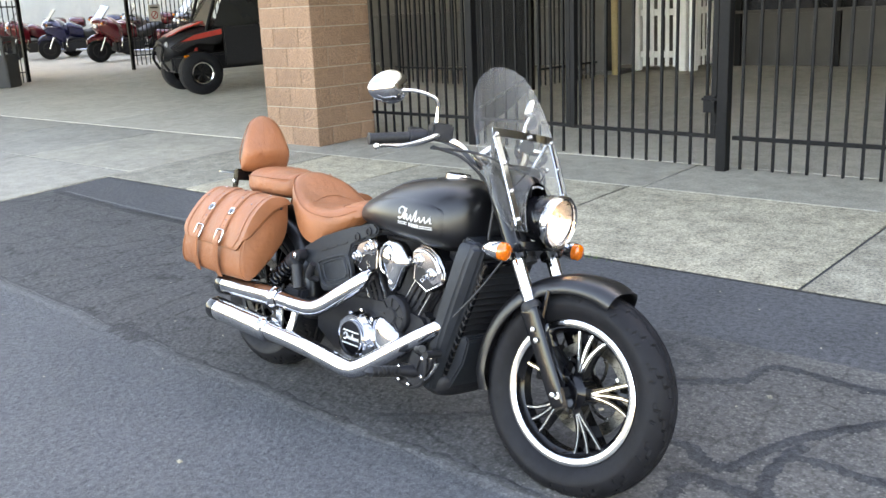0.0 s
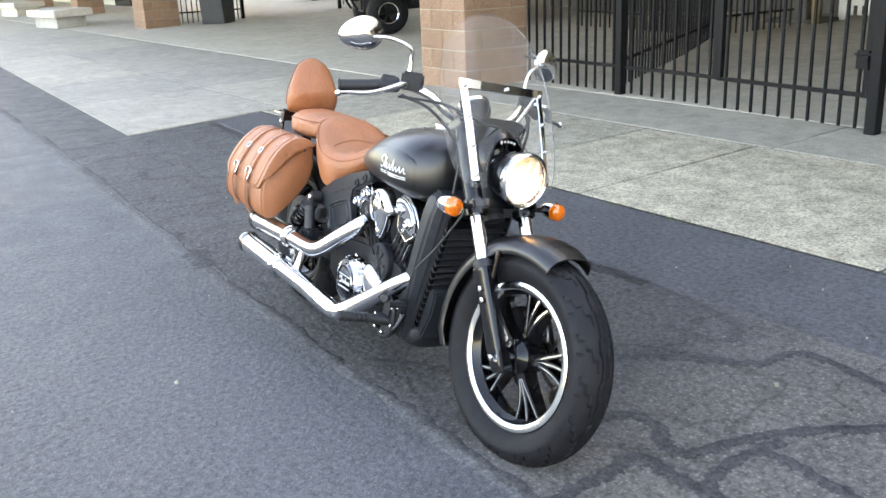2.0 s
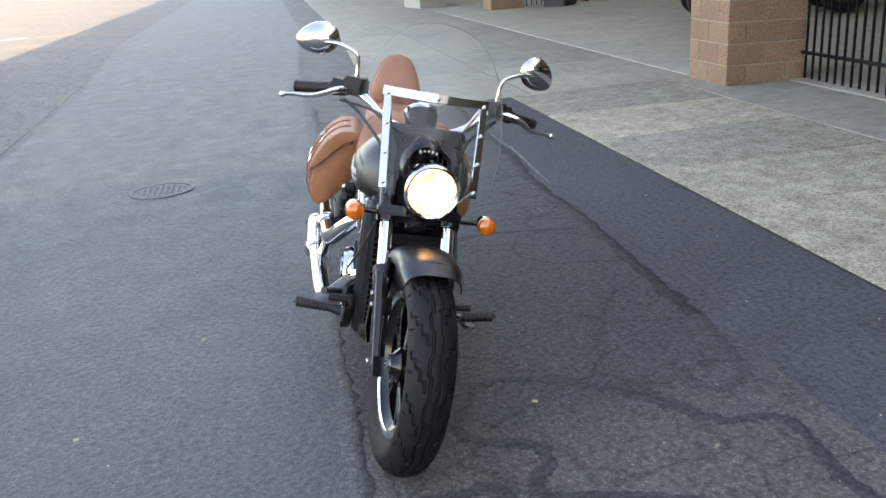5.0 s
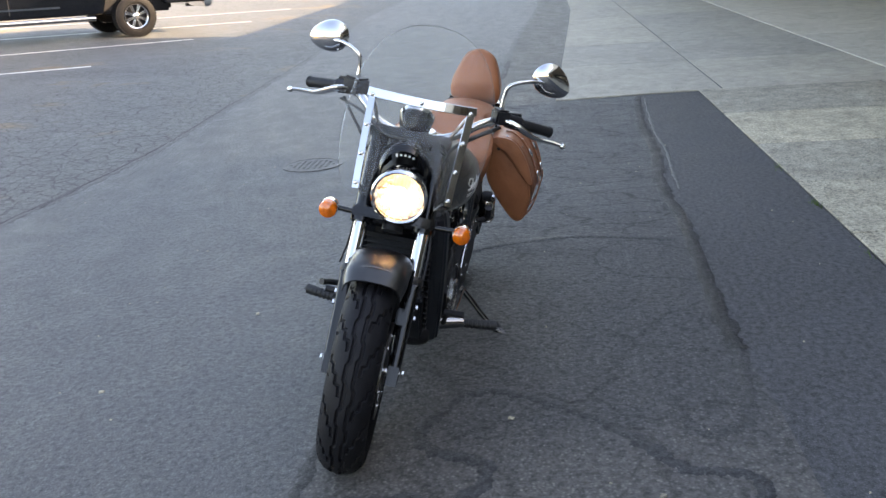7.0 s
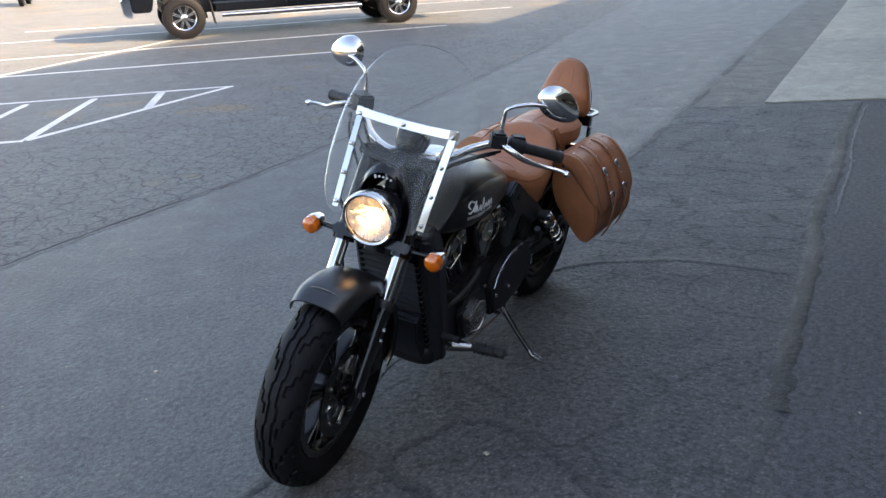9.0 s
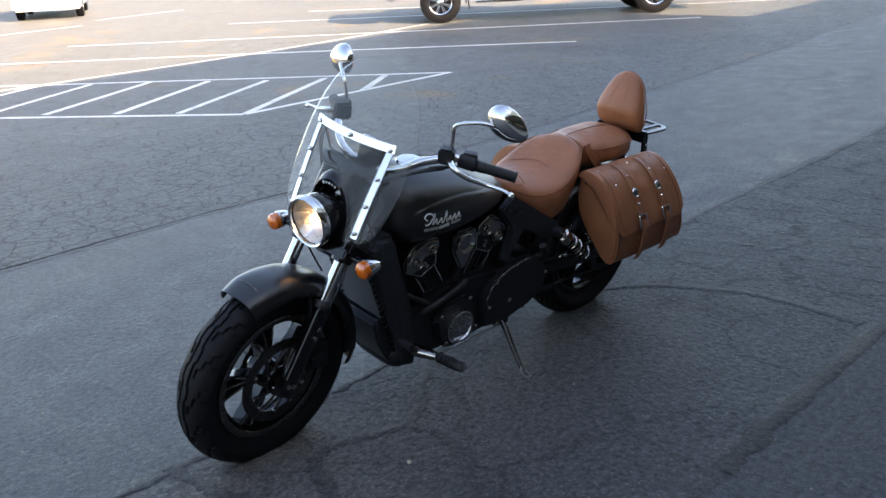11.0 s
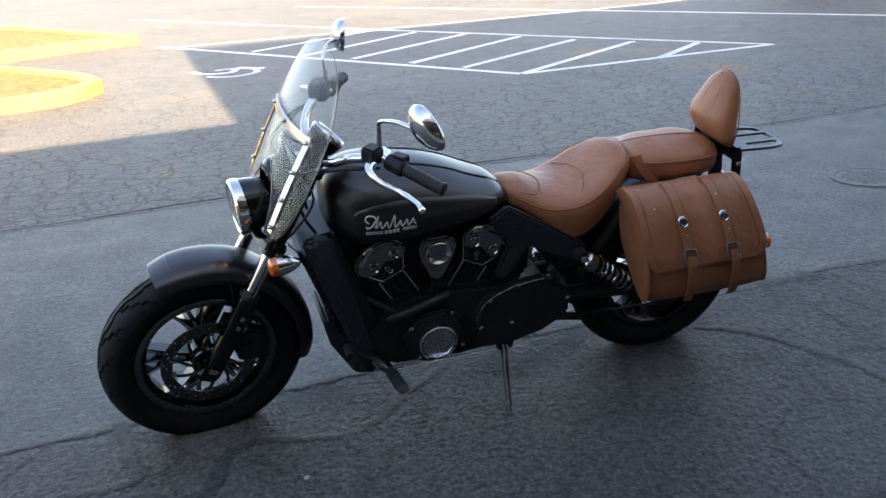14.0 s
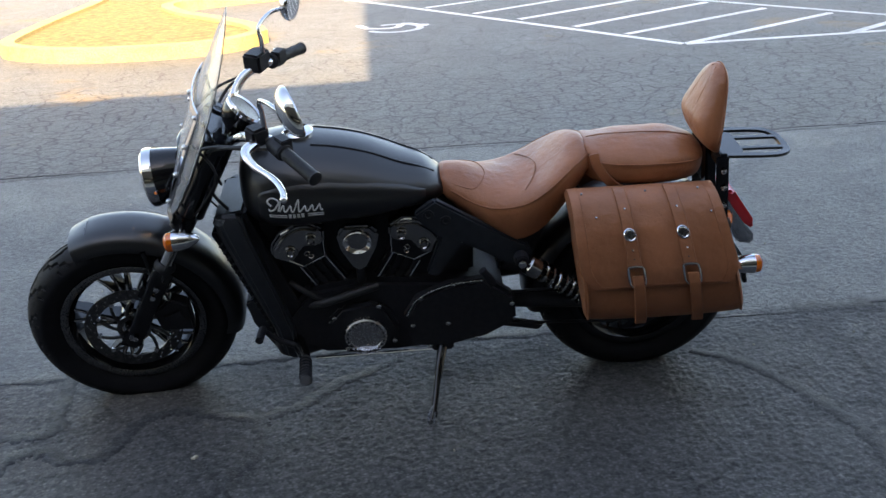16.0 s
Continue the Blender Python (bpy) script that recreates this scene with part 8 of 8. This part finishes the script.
# the bar sits a little off centre: its right end is nearer to the steering head
bar_pts = bar_pts[:-2]
GD = Vector((-0.088, 0.14, -0.028)).normalized()
GRIP = {1: Vector((0.232, 0.334, 1.006)), -1: Vector((0.228, -0.288, 1.010))}
ends = {sd: [tuple(GRIP[sd] + Vector((GD.x, sd * GD.y, GD.z)) * k) for k in (-0.07, 0.0, 0.10)] for sd in (1, -1)}
full = ends[-1][::-1] + [(x + 0.002, -y * (1.0 - 0.16 * min(1.0, y / 0.26)), z + 0.004) for x, y, z in reversed(bar_pts[1:])] + bar_pts + ends[1]
hb = part("handlebar", Shape().tube(full, 0.0135, 16, 5), M_CHROME, bike, "chrome swept handlebar", at=S)
part("riser", Shape().box((0.388, 0, 0.928), (0.05, 0.12, 0.04)), M_GLOSS, hb, "", 0.01)
for sd in (1, -1):
    d = Vector((GD.x, sd * GD.y, GD.z))
    g0 = GRIP[sd]
    prof = [(0.0, 0.0165)]
    for k in range(22):
        a = 0.006 + k * 0.0052
        prof += [(a, 0.0178), (a + 0.0034, 0.0178), (a + 0.0036, 0.0163), (a + 0.0050, 0.0163)]
    prof += [(0.122, 0.0195), (0.128, 0.0195), (0.130, 0.012), (0.130, 0.0005)]
    part("grip", Shape().lathe(prof, g0, d, 20), M_GRIP, hb, "ribbed black rubber grip", sharp=30)
    sw = Shape().lathe([(-0.062, 0.018), (-0.058, 0.024), (-0.006, 0.025), (0.0, 0.020)], g0, d, 20, True)
    sw.box(g0 - d * 0.032 + Vector((-0.012, 0, 0.012)), (0.032, 0.045, 0.035), Matrix.Rotation(sd * 0.55, 4, "Z"))
    part("switch_housing", sw, M_CAST, hb, "black switch housing", 0.003)
    cb = g0 - d * 0.085
    mc = Shape().box(cb + Vector((0.025, 0, 0.012)), (0.060, 0.070, 0.058) if sd < 0 else (0.050, 0.050, 0.050), Matrix.Rotation(sd * 0.55, 4, "Z"))
    part("lever_perch", mc, M_CAST, hb, "gloss black brake fluid reservoir" if sd < 0 else "gloss black clutch perch", 0.007)
    if sd < 0:
        part("reservoir_cap", Shape().lathe([(0, 0.012), (0.004, 0.011), (0.005, 0.0005)], cb + Vector((0.058, 0.012, 0.012)), (1, 0.5, 0), 16, True), M_CAST, hb)
    o = Vector((0.9, sd * 0.45, 0)).normalized()
    w = 1.7
    lv = Shape().tube([cb + o * 0.030, cb + o * 0.048 * w + d * 0.030, cb + o * 0.050 * w + d * 0.075 + Vector((0, 0, -0.008 * w)), cb + o * 0.040 * w + d * 0.13 + Vector((0, 0, -0.014 * w)), cb + o * 0.046 * w + d * 0.185 + Vector((0, 0, -0.012 * w)), cb + o * 0.055 * w + d * 0.215 + Vector((0, 0, -0.012 * w))], [0.015, 0.0145, 0.0125, 0.0105, 0.009, 0.0080], 12, 5, flat=0.7)
    lv.ball(cb + o * 0.056 * w + d * 0.217 + Vector((0, 0, -0.012 * w)), 0.0105, 12)
    part("hand_lever", lv, M_ALU, hb, "polished metal lever")
    # mirror
    mb = cb + Vector((0.004, 0, 0.02))
    mc_ = Vector((0.172, -0.347, 1.156)) if sd < 0 else Vector((0.200, 0.407, 1.158))
    stalk = Shape().tube([mb, mb + Vector((0.0, 0, 0.055)), mb + Vector((0.002, sd * 0.012, 0.092)), (mc_ + mb + Vector((0.0, 0, 0.085))) / 2 + Vector((0.02, 0, 0.012)), mc_ + Vector((0.030, -sd * 0.018, -0.006))], [0.0085, 0.0065, 0.006, 0.006, 0.0065], 10, 5)
    mi = part("mirror_stalk", stalk, M_CHROME, hb, "chrome mirror stalk")
    rot = Matrix.Rotation(0.28 if sd > 0 else -0.30, 4, "Z") @ Matrix.Rotation(0.15 if sd > 0 else -0.05, 4, "Y") @ Matrix.Rotation(-0.50 if sd > 0 else 0.25, 4, "X")
    rows = []
    for q in np.linspace(0.02, math.pi / 2, 10):
        rows.append([rot.to_3x3() @ Vector((0.037 * math.cos(q), 0.072 * math.sin(q) * math.cos(t), 0.052 * math.sin(q) * math.sin(t) * (1 - 0.18 * math.cos(t) * sd))) + mc_ for t in np.linspace(0, 2 * math.pi, 32, endpoint=False)])
    part("mirror_shell", Shape().grid(rows, loop=True, cap=False), M_CHROME, mi, "teardrop chrome mirror shell")
    rows = [[rot.to_3x3() @ Vector((dx, 0.072 * s * math.cos(t), 0.052 * s * math.sin(t) * (1 - 0.18 * math.cos(t) * sd))) + mc_ for t in np.linspace(0, 2 * math.pi, 32, endpoint=False)] for s, dx in ((1.0, 0.0), (0.97, -0.004), (0.90, -0.003), (0.02, -0.003))]
    part("mirror_glass", Shape().grid(rows, loop=True, cap=False), M_CHROME, mi, "mirror glass")
gauge = part("gauge", Shape().lathe([(-0.055, 0.030), (-0.03, 0.050), (0.0, 0.056), (0.010, 0.056)], (0.350, 0, 0.978), (-0.70, 0, 0.71), 32, True), M_GLOSS, bike, "round gauge in a black cup with a chrome rim", at=S)
part("gauge_rim", Shape().lathe([(0.002, 0.0565), (0.012, 0.058), (0.018, 0.054), (0.014, 0.048), (0.010, 0.048)], (0.350, 0, 0.978), (-0.70, 0, 0.71), 32), M_CHROME, gauge, "chrome rim")
part("gauge_face", Shape().lathe([(0.0112, 0.048), (0.0112, 0.0005)], (0.350, 0, 0.978), (-0.70, 0, 0.71), 32), M_DIAL, gauge, "pale dial")
for i, (pts, r) in enumerate((([(0.30, 0.26, 0.985), (0.40, 0.20, 0.97), (0.46, 0.10, 0.90), (0.44, 0.06, 0.78)], 0.0045), ([(0.28, 0.27, 0.99), (0.36, 0.22, 0.98), (0.48, 0.13, 0.93), (0.47, 0.11, 0.80), (0.42, 0.10, 0.70)], 0.005), ([(0.30, -0.26, 0.985), (0.42, -0.17, 0.985), (0.50, -0.08, 0.95), (0.50, 0.02, 0.93), (0.48, 0.06, 0.83)], 0.0045), ([(0.30, -0.25, 0.99), (0.40, -0.20, 0.96), (0.46, -0.12, 0.86), (0.46, -0.11, 0.72)], 0.005), ([(0.50, 0.10, 0.95), (0.44, 0.14, 0.86), (0.50, 0.125, 0.75), (0.56, 0.11, 0.70)], 0.004), ([(0.55, -0.12, 0.69), (0.47, -0.14, 0.56), (0.40, -0.165, 0.46)], 0.0035))):
    part("control_cable", Shape().tube(pts, r, 8), M_GRIP, hb, "thin black cable", at=Matrix())
